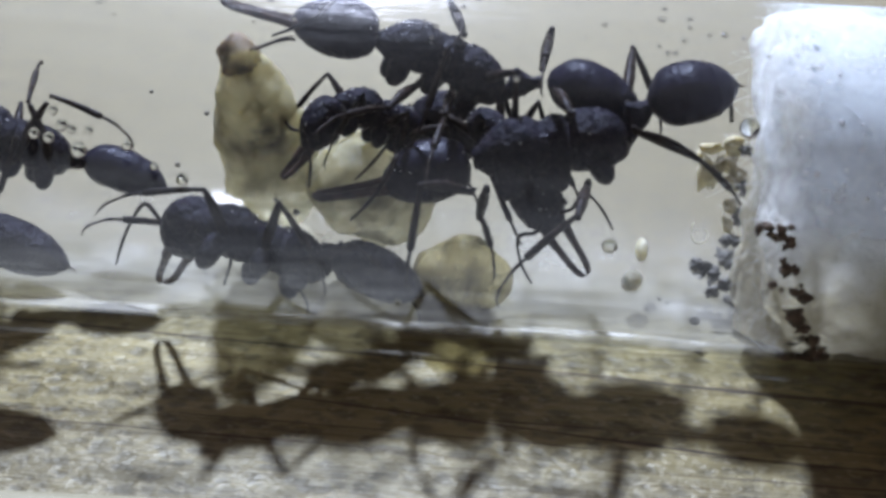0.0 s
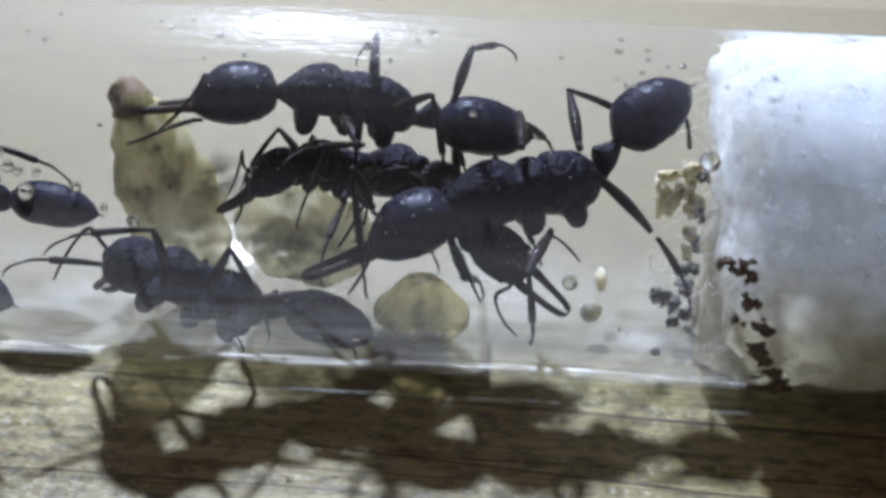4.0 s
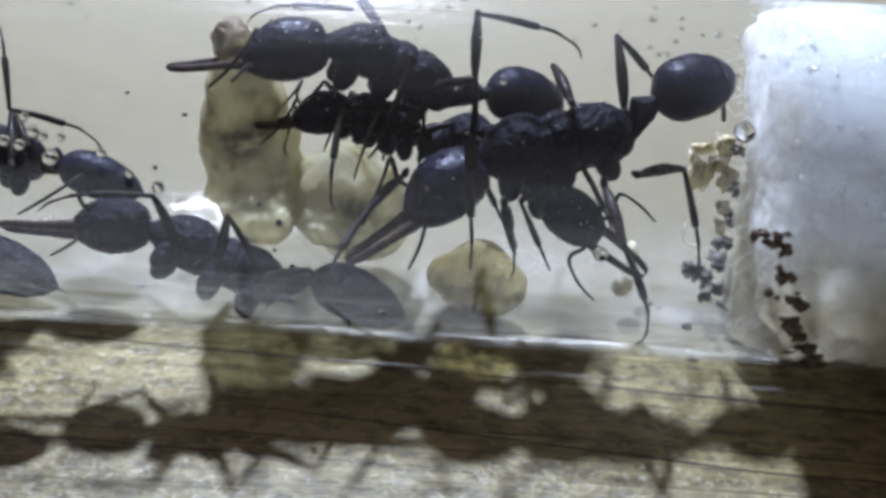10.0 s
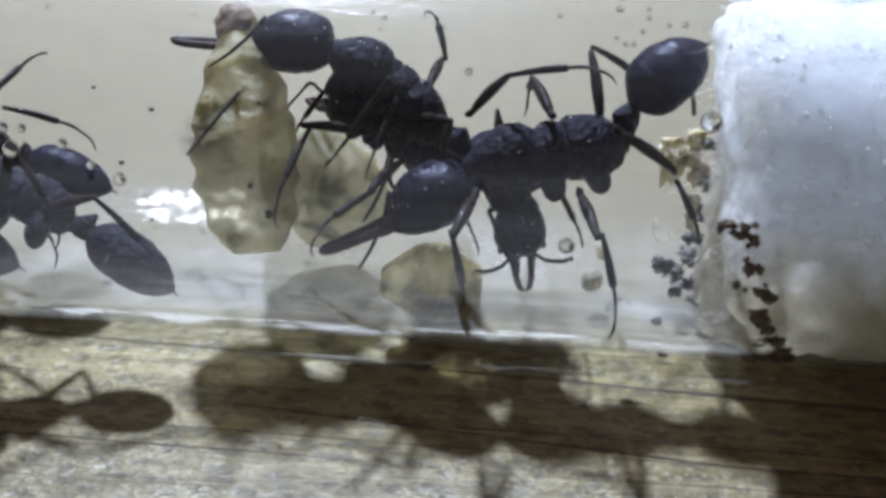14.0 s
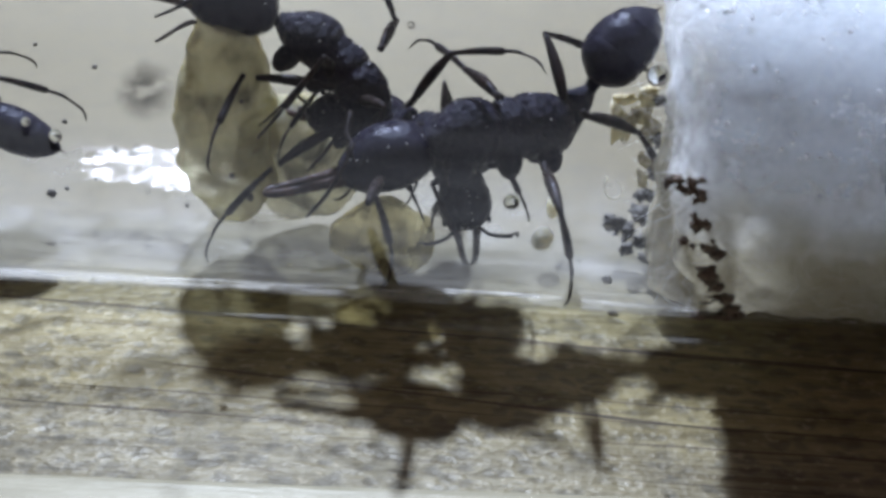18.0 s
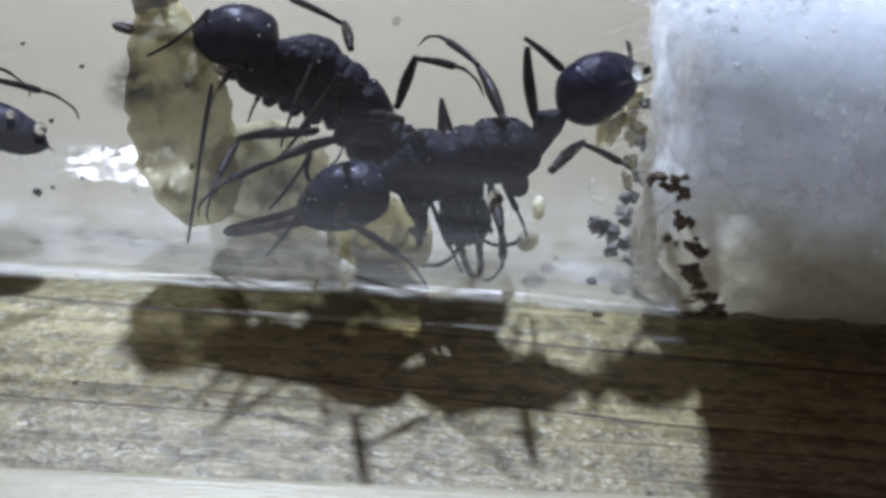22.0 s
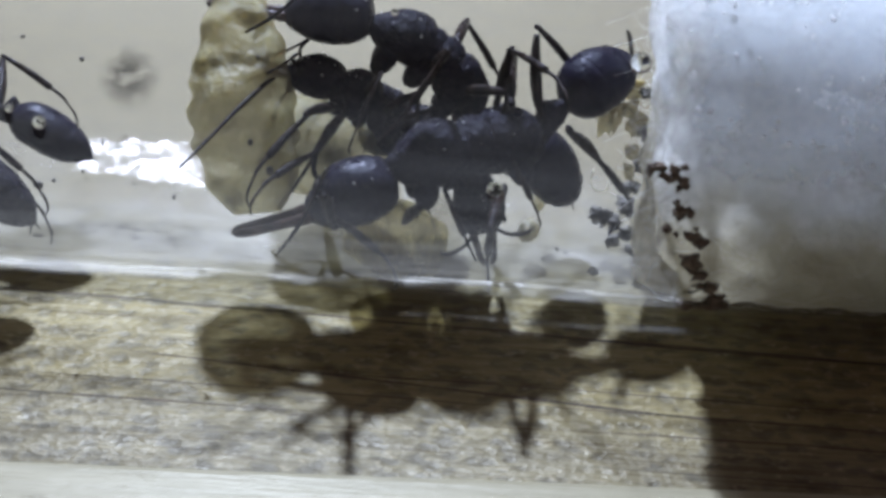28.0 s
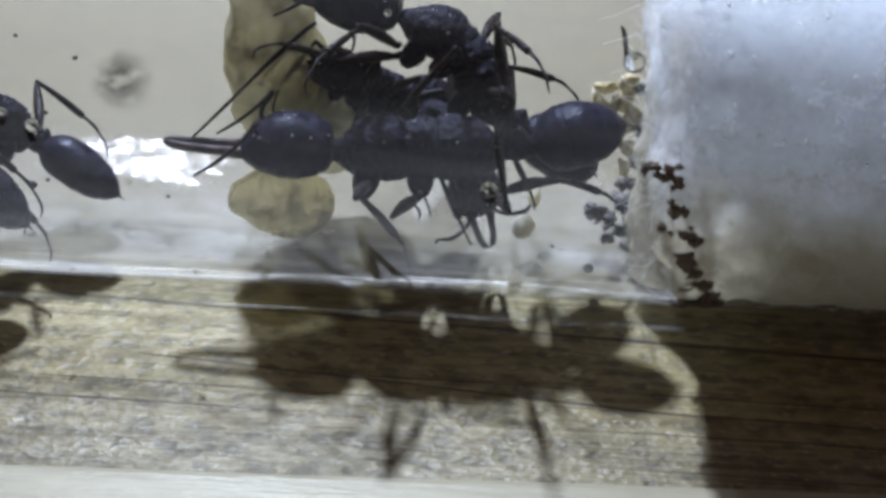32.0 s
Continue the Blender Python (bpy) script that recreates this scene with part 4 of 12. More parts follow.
strand("leg_scrap", "dark shed leg of an insect at the cotton", "insect leg", [(7.75, 6.2, 7.6), (7.65, 6.3, 8.3), (7.5, 6.4, 8.9), (7.35, 6.3, 9.2)], 0.11, GREY_CHIP)

# eggs
for n, (x, y, z, spin, a, b) in enumerate([(3.9, 3.0, 2.15, 88, 0.62, 0.30), (3.47, 1.2, 1.55, 60, 0.62, 0.46)]):
    v, f = lump((a, b, b), n + 5, 0.08, 12, 16)
    egg = tagged(mesh_object("egg", v, f, EGG if n == 0 else BLOB), "oval cream ant egg on the floor of the tube", "egg", "eggs")
    on_wall(egg, x, y, z, spin)


# drops of water on the near wall
def drop(at, r, group="water drops", material=None):
    v, f = lump((r, r, r * 0.55), 3, 0.05, 8, 14)
    ob = tagged(mesh_object("water_drop", v, f, material or DROP), "round drop of water on the glass, clear or glint-white", "water drop", group)
    on_wall(ob, *at)
    return ob


for x, y, z, r in [(-21.1, -5.9, 11.4, 0.24), (-20.39, -5.4, 12.1, 0.2), (-20.0, -5.7, 11.7, 0.26), (-19.6, -5.8, 11.6, 0.2), (-19.28, -6.15, 10.97, 0.34), (-17.33, -6.0, 11.2, 0.22), (-16.21, -6.3, 10.59, 0.17),
                   (-15.1, -6.45, 10.2, 0.26), (1.9, -6.75, 8.75, 0.32), (-2.16, -3.8, 13.6, 0.16), (6.98, -4.85, 12.75, 0.42), (-18.9, -5.8, 11.6, 0.18), (-20.5, -5.95, 11.3, 0.24), (10.35, -3.45, 13.9, 0.15),
                   (11.5, -4.8, 12.8, 0.15), (11.96, -5.6, 11.9, 0.13), (9.58, -1.8, 14.6, 0.13), (9.42, -2.8, 14.2, 0.12), (8.57, -2.6, 14.3, 0.12), (10.97, -4.4, 13.2, 0.12), (-8.3, 1.0, 14.8, 0.12), (-4.0, 0.2, 14.8, 0.14),
                   (3.5, -0.6, 14.75, 0.18), (1.2, -1.2, 14.7, 0.13), (-12.5, -0.8, 14.75, 0.14), (6.0, -1.4, 14.6, 0.15), (-6.5, -6.4, 5.4, 0.14), (-9.6, -5.4, 3.7, 0.16), (-14.8, -5.0, 3.2, 0.12)]:
    drop((x, y, z), r)
# beads of water added low on the far wall, to sparkle at the glint
rng = random.Random(7)
for n in range(26):
    a = radians(rng.uniform(296, 318))
    drop((rng.uniform(-17.6, -10.2), 7.51 * math.cos(a), 8 + 7.51 * math.sin(a)), rng.uniform(0.05, 0.2), "beads of water")


# fine beads that glint along the top of the tube and over the cotton
for n in range(44):
    a = radians(rng.uniform(84, 112))
    drop((rng.uniform(-21, 8), 7.54 * math.cos(a), 8 + 7.54 * math.sin(a)), rng.uniform(0.05, 0.13), "beads of water")
# every second bead over the cotton is white, a painted glint
for n in range(90):
    a = radians(rng.uniform(98, 160))
    drop((8.8 + 12 * rng.random() ** 1.4, 7.54 * math.cos(a), 8 + 7.54 * math.sin(a)), rng.uniform(0.05, 0.13), "beads of water", GLINT_BEAD if n % 2 else DROP)


def smear(tube, name, x0, x1, a0, a1, r, material, seed):
    """A patch with a ragged edge on the inner wall."""
    verts, faces = [], []
    mid, half = radians((a0 + a1) / 2), radians(abs(a1 - a0) / 2)
    cx, hx = (x0 + x1) / 2, (x1 - x0) / 2
    rings, around = 8, 40
    for j in range(rings + 1):
        for k in range(around):
            th = 2 * math.pi * k / around
            q = j / rings * (1 + 0.45 * noise.noise(Vector((math.cos(th) * 1.5, math.sin(th) * 1.5, seed))) + 0.15 * noise.noise(Vector((math.cos(th) * 5, math.sin(th) * 5, seed))))
            a = mid + half * q * math.sin(th)
            verts.append((cx + hx * q * math.cos(th), r * math.cos(a), 8 + r * math.sin(a)))
    for j in range(rings):
        for k in range(around):
            a, b = j * around + k, j * around + (k + 1) % around
            faces.append((a, b, b + around, a + around))
    ob = mesh_object(name, verts, faces, material, tube)
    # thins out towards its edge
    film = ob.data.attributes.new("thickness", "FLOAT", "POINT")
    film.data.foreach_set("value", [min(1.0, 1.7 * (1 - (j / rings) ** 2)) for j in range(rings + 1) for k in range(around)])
    return ob




def water_pool(cx, cy, cz, half_x, half_y):
    """A shallow pool added at the far wall: a thin lens with a ragged edge, its tilt aimed to throw the lamp's glint.
    """
    verts, faces = [], []
    around, rings = 72, 8
    for j in range(rings + 1):
        for k in range(around):
            th = 2 * math.pi * k / around
            q = j / rings * (1 + 0.6 * noise.noise(Vector((math.cos(th) * 2, math.sin(th) * 2, 3.0))) + 0.45 * noise.noise(Vector((math.cos(th) * 7, math.sin(th) * 7, 5.0))))
            verts.append((half_x * q * math.cos(th), half_y * q * math.sin(th), 0.12 * (1 - (j / rings) ** 2)))
    for j in range(rings):
        for k in range(around):
            a, b = j * around + k, j * around + (k + 1) % around
            faces.append((a, a + around, b + around, b))
    ob = tagged(mesh_object("water_pool", verts, faces, POOL), "shallow pool of water glinting on the tube floor", "water")
    cy, cz = against_wall(cy, cz, 7.4)
    ob.matrix_world = pose(cx * MM, cy * MM, cz * MM, 11.3, 3.5, 0)


water_pool(-14.2, 4.0, 2.45, 3.6, 1.3)
smear(tube, "wet_patch", 2.0, 9.4, 258, 300, 7.56, FILM, 2)
smear(tube, "wet_patch", 0.5, 8.6, 226, 246, 7.54, FILM, 3)
smear(tube, "dirt_smudge", -13.4, -10.2, 134, 160, 7.56, SMUDGE, 4)
smear(tube, "wet_patch", -34.0, -7.0, 205, 262, 7.53, FILM, 9)

# brown stain that spreads between the crumbs
for n, (x0, x1, a0, a1) in enumerate([(9.4, 11.2, 204, 222), (9.2, 11.6, 220, 232)]):
    smear(tube, "brown_stain", x0, x1, a0, a1, 7.54 - 0.005 * n, STAIN, 20 + n)
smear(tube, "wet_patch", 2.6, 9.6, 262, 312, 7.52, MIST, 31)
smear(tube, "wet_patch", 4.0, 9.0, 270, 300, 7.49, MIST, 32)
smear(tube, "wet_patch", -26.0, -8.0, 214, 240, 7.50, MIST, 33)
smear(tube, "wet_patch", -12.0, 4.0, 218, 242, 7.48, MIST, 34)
# pale haze low on the far wall and over the edge of the cotton
# painted in to veil the tube's shadow edge and soften the cotton's
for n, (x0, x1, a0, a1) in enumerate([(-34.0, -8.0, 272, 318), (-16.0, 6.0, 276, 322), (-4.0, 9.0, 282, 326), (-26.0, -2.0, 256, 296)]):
    smear(tube, "wet_patch", x0, x1, a0, a1, 7.47 - 0.01 * n, LIGHT_HAZE, 40 + n)
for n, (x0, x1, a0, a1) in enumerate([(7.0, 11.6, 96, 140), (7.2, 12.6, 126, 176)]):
    smear(tube, "wet_patch", x0, x1, a0, a1, 7.49 - 0.01 * n, LIGHT_HAZE, 50 + n)



# ---- what moves ----
def P(x, y, z, rx, ry, rz):
    return pose(x * MM, y * MM, z * MM, rx, ry, rz)


def motions():
    walk(ANT_A["base"], [(0, P(-5.79, 3.44, 11.43, 12.8, -20.9, 178.3)), (1, P(-5.40, 3.16, 11.01, 12.4, -25.5, -165.1)), (2, P(-5.14, 3.23, 11.12, 12.3, -19.1, -170.5)), (3, P(-6.45, 3.23, 11.12, 11.8, -14.5, -166.3)), (6, P(-8.74, 3.11, 10.92, 12.2, -13.6, -177.6)), (7, P(-8.60, 3.02, 10.79, 12.4, -16.0, -180.0)), (8, P(-7.75, 3.03, 10.80, 13.0, -23.2, 178.9)), (9, P(-7.16, 2.83, 10.50, 12.5, -20.8, -171.6)), (10, P(-7.28, 3.26, 11.16, 13.0, -27.6, -170.4)), (11, P(-6.55, 2.81, 10.47, 13.8, -30.8, -180.0)), (12, P(-6.43, 2.71, 10.31, 14.4, -33.5, 172.8)), (13, P(-6.34, 2.70, 10.30, 13.3, -30.0, 157.8)), (16, P(-4.61, 2.28, 9.65, 15.8, -42.4, -176.6)), (17, P(-4.73, 2.07, 9.33, 16.2, -42.4, 165.2)), (18, P(-5.56, 2.14, 9.45, 13.7, -33.9, 153.9)), (19, P(-5.32, 2.09, 9.37, 14.5, -34.6, 165.8)), (20, P(-4.95, 1.97, 9.18, 12.9, -25.6, 161.8)), (21, P(-5.17, 2.05, 9.31, 14.3, -33.0, 170.5)), (22, P(-4.94, 1.71, 8.78, 14.4, -34.1, 166.3)), (23, P(-4.59, 1.73, 8.82, 14.6, -35.4, 177.7)), (24, P(-3.49, 1.76, 8.86, 15.7, -40.2, 174.1)), (25, P(-0.89, 2.25, 9.61, 19.7, -58.2, -165.8)), (28, P(-0.93, 2.21, 9.55, 14.9, -36.5, 172.1)), (29, P(0.66, 2.19, 9.53, 18.1, -49.6, 179.1)), (30, P(0.44, 2.35, 9.77, 14.1, -34.3, 159.1)), (31, P(0.28, 2.44, 9.90, 14.3, -34.6, 160.1)), (32, P(0.63, 2.27, 9.64, 13.9, -35.9, 151.7))])
    walk(ANT_A["pronotum"], [(0, P(0.00, 0.00, 0.00, 5.1, 5.6, 14.0)), (1, P(0.00, -0.00, -0.00, -0.1, 9.0, -0.3)), (2, P(0.00, -0.00, 0.00, 1.0, 10.4, 3.5)), (3, P(0.00, 0.00, 0.00, -0.3, 9.0, -1.6)), (6, P(0.00, -0.00, -0.00, -1.1, 14.1, -4.8)), (7, P(0.00, 0.00, 0.00, -1.7, 8.6, -6.2)), (8, P(0.00, 0.00, 0.00, 0.4, 12.5, 0.9)), (9, P(0.00, 0.00, -0.00, 0.7, 5.0, 2.0)), (10, P(0.00, 0.00, 0.00, 1.5, 7.1, 3.4)), (11, P(0.00, -0.00, 0.00, 1.7, 7.1, 3.1)), (12, P(0.00, -0.00, 0.00, 2.8, 9.9, 4.6)), (13, P(0.00, 0.00, 0.00, 3.0, 9.9, 4.9)), (16, P(0.00, 0.00, 0.00, 6.5, 4.1, 8.1)), (17, P(0.00, 0.00, 0.00, -7.2, 12.4, -8.8)), (18, P(0.00, 0.00, 0.00, 3.7, 9.9, 5.2)), (19, P(-0.00, -0.00, 0.00, -2.0, 15.0, -3.0)), (20, P(0.00, 0.00, 0.00, 2.2, 9.3, 4.2)), (21, P(0.00, 0.00, 0.00, 10.6, 16.1, 18.4)), (22, P(-0.00, -0.00, 0.00, -1.8, 15.6, -2.9)), (23, P(0.00, -0.00, 0.00, -8.5, 13.5, -13.9)), (24, P(0.00, 0.00, 0.00, -9.6, 14.7, -13.6)), (25, P(0.00, -0.00, 0.00, 3.1, 22.4, 3.3)), (28, P(0.00, 0.00, 0.00, 0.8, 14.9, 1.2)), (29, P(-0.00, 0.00, 0.00, 8.1, 17.4, 9.3)), (30, P(0.00, 0.00, 0.00, 3.7, 20.4, 5.8)), (31, P(0.00, 0.00, 0.00, 3.0, 20.7, 4.7)), (32, P(0.00, 0.00, 0.00, 6.8, 17.1, 9.7))])
    walk(ANT_A["propodeum"], [(0, P(0.00, 0.00, 0.00, 4.8, 4.9, 167.8)), (1, P(0.00, -0.00, -0.00, -0.1, 7.9, -179.7)), (2, P(0.00, -0.00, 0.00, 1.0, 9.1, 177.0)), (3, P(0.00, 0.00, 0.00, -0.3, 7.9, -178.6)), (6, P(0.00, -0.00, -0.00, -1.0, 12.3, -175.8)), (7, P(0.00, 0.00, 0.00, -1.6, 7.5, -174.6)), (8, P(0.00, 0.00, 0.00, 0.4, 10.9, 179.2)), (9, P(0.00, 0.00, -0.00, 0.6, 4.3, 178.3)), (10, P(0.00, 0.00, 0.00, 1.5, 6.2, 177.0)), (11, P(0.00, -0.00, 0.00, 1.7, 6.2, 177.3)), (12, P(0.00, -0.00, 0.00, 3.0, 8.6, 176.0)), (13, P(0.00, 0.00, 0.00, 3.2, 8.7, 175.8)), (16, P(0.00, 0.00, 0.00, 6.4, 3.6, 172.9)), (17, P(0.00, 0.00, 0.00, -9.2, 10.8, -172.4)), (18, P(0.00, 0.00, 0.00, 4.1, 8.6, 175.5)), (19, P(-0.00, -0.00, 0.00, -2.4, 13.1, -177.4)), (20, P(0.00, 0.00, 0.00, 2.2, 8.1, 176.3)), (21, P(0.00, 0.00, 0.00, 12.8, 14.0, 164.2)), (22, P(-0.00, -0.00, 0.00, -2.3, 13.5, -177.5)), (23, P(0.00, -0.00, 0.00, -9.9, 11.8, -168.0)), (24, P(0.00, 0.00, 0.00, -12.3, 12.8, -168.3)), (25, P(0.00, -0.00, 0.00, 7.7, 19.4, 177.2)), (28, P(0.00, 0.00, 0.00, 1.0, 13.0, 178.9)), (29, P(-0.00, 0.00, 0.00, 13.1, 15.2, 172.0)), (30, P(0.00, 0.00, 0.00, 5.3, 17.7, 175.0)), (31, P(0.00, 0.00, 0.00, 4.4, 18.0, 176.0)), (32, P(0.00, 0.00, 0.00, 9.5, 14.9, 171.7))])
    walk(ANT_A["head"], [(0, P(2.95, 0.61, -0.29, 5.0, 6.2, 13.8)), (1, P(2.90, -0.05, -0.66, -7.3, 26.6, -19.7)), (2, P(2.82, 0.17, -0.65, 0.6, 22.1, 2.2)), (3, P(2.94, -0.20, -0.32, -2.7, 19.0, -13.9)), (6, P(3.20, -0.18, -1.05, -0.0, 25.7, -0.1)), (7, P(2.91, -0.27, -0.57, 0.4, 27.4, 1.3)), (8, P(2.88, 0.00, -0.61, -0.1, 32.8, -0.2)), (9, P(2.76, 0.12, -0.35, -3.5, 25.4, -10.9)), (10, P(2.77, 0.19, -0.51, -5.9, 34.2, -13.8)), (11, P(2.76, 0.14, -0.34, -3.1, 34.8, -6.2)), (12, P(2.73, 0.16, -0.31, -0.1, 36.0, -0.1)), (13, P(2.88, 0.15, -0.31, 10.9, 35.1, 19.9)), (16, P(2.70, 0.38, -0.12, -12.6, 32.4, -19.5)), (17, P(3.29, -0.55, -0.62, 2.5, 41.7, 3.5)), (18, P(3.22, 0.21, -0.41, 17.9, 24.7, 29.2)), (19, P(2.89, -0.25, -0.52, 11.1, 23.6, 18.3)), (20, P(2.79, 0.14, -0.31, 4.7, 20.6, 9.8)), (21, P(2.34, 0.87, -0.78, -1.5, 24.2, -2.6)), (22, P(2.90, -0.21, -0.65, 3.0, 33.2, 5.2)), (23, P(2.92, -0.79, -0.46, -5.7, 27.5, -9.9)), (24, P(3.09, -0.83, -0.49, -5.0, 34.7, -7.7)), (25, P(2.62, 0.10, -0.98, -33.7, 39.1, -43.5)), (28, P(2.89, -0.05, -0.55, -1.4, 35.1, -2.3)), (29, P(2.83, 0.29, -0.52, -14.3, 45.0, -19.3)), (30, P(2.73, 0.28, -1.02, 8.6, 34.4, 14.1)), (31, P(3.14, 0.15, -0.95, 6.8, 32.1, 11.1)), (32, P(3.06, 0.42, -0.77, 13.3, 32.7, 20.5))])
    walk(ANT_A["petiole"], [(0, P(-3.07, 0.66, -0.27, -1.9, -38.2, -175.0)), (1, P(-3.12, -0.01, -0.43, 5.9, -40.5, 164.9)), (2, P(-3.11, 0.16, -0.50, 2.2, -34.1, 172.8)), (3, P(-3.12, -0.07, -0.43, 3.5, -6.1, 161.8)), (6, P(-3.07, -0.22, -0.67, 2.0, -2.7, 171.0)), (7, P(-3.11, -0.29, -0.41, 0.9, -16.4, 176.7)), (8, P(-3.09, 0.04, -0.59, -0.5, -35.8, -178.7)), (9, P(-3.14, 0.09, -0.24, 4.5, -15.4, 165.8)), (10, P(-3.13, 0.16, -0.34, 5.9, -34.1, 166.2)), (11, P(-3.13, 0.15, -0.34, 6.7, -14.3, 167.0)), (12, P(-3.11, 0.22, -0.47, 5.3, -13.3, 171.2)), (13, P(-3.11, 0.23, -0.47, -2.9, -9.8, -175.2)), (16, P(-3.12, 0.39, -0.20, 15.3, -16.0, 158.0)), (17, P(-3.07, -0.41, -0.59, 7.2, -12.3, 171.1)), (18, P(-3.10, 0.25, -0.47, -7.2, -20.2, -168.9)), (19, P(-3.07, -0.14, -0.71, 5.0, -4.4, 172.9)), (20, P(-3.11, 0.20, -0.44, 3.5, 12.1, 174.4)), (21, P(-2.94, 0.83, -0.76, 9.7, 6.8, 166.7)), (22, P(-3.06, -0.13, -0.74, 6.1, -0.5, 171.5)), (23, P(-3.02, -0.64, -0.64, 11.0, -2.7, 163.4)), (24, P(-3.01, -0.62, -0.70, 8.2, -20.7, 168.0)), (25, P(-2.97, 0.15, -1.05, 33.3, -36.2, 137.3)), (28, P(-3.07, 0.06, -0.71, 7.2, -11.1, 169.2)), (29, P(-3.01, 0.42, -0.82, 16.3, -31.0, 158.8)), (30, P(-2.99, 0.26, -0.96, -3.3, -19.2, -174.8)), (31, P(-2.99, 0.21, -0.97, -7.2, -33.2, -168.2)), (32, P(-3.01, 0.44, -0.81, -6.9, -17.3, -170.2))])
    walk(ANT_A["gaster"], [(0, P(-4.82, 0.51, 1.12, 3.7, -1.8, 170.1)), (1, P(-4.74, 0.42, 1.00, 9.4, -4.6, 154.9)), (2, P(-4.57, 0.35, 0.50, 5.4, -1.4, 161.5)), (3, P(-4.02, 0.22, -0.33, 3.6, -5.7, 161.6)), (6, P(-4.69, 0.03, -0.59, -6.2, 8.3, -152.7)), (7, P(-4.58, -0.21, 0.02, -5.2, 3.6, -161.3)), (8, P(-4.35, 0.01, 0.31, -13.6, -1.0, -144.8)), (9, P(-4.59, 0.46, 0.17, -9.1, 1.8, -152.1)), (10, P(-4.58, 0.52, 0.67, -11.0, -4.2, -154.7)), (11, P(-4.32, 0.42, -0.03, -16.4, -3.2, -148.5)), (12, P(-4.38, 0.41, -0.17, -21.2, -1.3, -144.6)), (13, P(-4.63, 0.10, -0.21, -27.6, 4.3, -131.3)), (16, P(-4.41, 0.91, 0.20, -17.6, -11.4, -155.3)), (17, P(-4.47, -0.19, -0.28, -29.0, -12.7, -139.6)), (18, P(-4.82, -0.09, 0.17, -32.0, -0.7, -127.5)), (19, P(-4.51, 0.04, -0.60, -25.3, -5.7, -138.2)), (20, P(-4.61, 0.35, -0.77, -22.8, 3.8, -131.6)), (21, P(-5.04, 1.33, -1.02, -23.0, -7.1, -138.8)), (22, P(-4.58, 0.09, -0.72, -25.6, -7.4, -135.9)), (23, P(-4.35, -0.24, -0.58, -18.3, -9.0, -149.3)), (24, P(-4.38, -0.33, -0.17, -23.5, -10.9, -145.4)), (25, P(-4.11, 1.20, 0.10, -0.7, -11.3, -179.3)), (28, P(-5.20, 0.46, -0.28, -20.1, 17.5, -159.0)), (29, P(-4.33, 0.94, 0.03, -18.8, 11.9, -166.9)), (30, P(-4.09, 0.16, -0.57, -29.9, 30.1, -158.0)), (31, P(-4.26, -0.05, -0.12, -28.5, 7.3, -140.3)), (32, P(-4.19, 0.24, -0.44, -30.9, 3.9, -138.5))])
    walk(ANT_A["femur5"], [(0, P(-4.28, 0.85, 1.39, 26.7, -46.2, 74.0)), (1, P(-3.65, 2.10, 1.08, 147.3, -76.8, -39.5)), (2, P(-3.86, 1.55, 1.01, -173.5, -70.4, -21.8)), (2.27, P(-3.97, 1.59, 1.03, 137.0, -76.3, 13.7)), (2.5, P(-4.09, 1.66, 1.07, 70.0, -78.5, 54.9)), (3, P(-4.32, 1.76, 1.13, 14.2, -56.0, 70.5)), (6, P(-4.09, 1.08, 0.48, -23.3, -73.7, 153.1)), (6.5, P(-3.96, 0.97, 0.53, 20.2, -76.6, 89.0)), (7, P(-3.89, 0.93, 0.68, 48.2, -68.8, 40.1)), (7.5, P(-3.90, 0.96, 0.88, 49.6, -70.4, 49.1)), (8, P(-3.91, 1.06, 0.99, 50.4, -72.0, 58.8)), (9, P(-3.37, 1.43, 0.86, 36.0, -57.5, 44.3)), (10, P(-3.23, 1.64, 1.10, 59.1, -61.9, 18.2)), (11, P(-4.01, 1.36, 1.44, 39.1, -54.4, 70.7)), (12, P(-2.81, 0.82, 1.16, 38.6, -49.3, 80.9)), (13, P(-3.95, -0.13, 1.42, 24.0, -67.9, 118.0)), (16, P(-2.41, 1.53, 0.72, 50.4, -54.4, 66.0)), (17, P(-3.05, 0.83, 1.22, 57.3, -72.9, 82.8)), (18, P(-3.53, 0.05, 0.99, 82.5, -85.4, 66.1)), (19, P(-3.62, 0.76, 0.88, 39.3, -74.3, 99.6)), (20, P(-3.58, 0.35, 0.45, 12.7, -79.9, 130.2)), (21, P(-3.59, 1.01, 0.69, 42.9, -53.5, 77.2)), (22, P(-2.64, 0.61, 0.90, 56.2, -56.7, 63.2)), (23, P(-3.35, 1.22, 1.40, 46.4, -63.7, 75.5)), (24, P(-2.70, 1.10, 1.07, 58.7, -62.7, 65.9)), (25, P(-1.56, 1.67, -0.33, 55.2, -31.7, 42.7)), (28, P(-3.18, 1.25, 0.26, 61.7, -53.1, 46.7)), (29, P(-1.74, 1.34, -0.05, 59.6, -31.7, 17.1)), (30, P(-2.16, 0.77, -0.17, 101.4, -51.5, -0.6)), (31, P(-2.47, 0.83, -0.17, 106.9, -48.9, -12.2)), (32, P(-2.12, 0.45, 0.21, 79.7, -47.2, 31.7))])
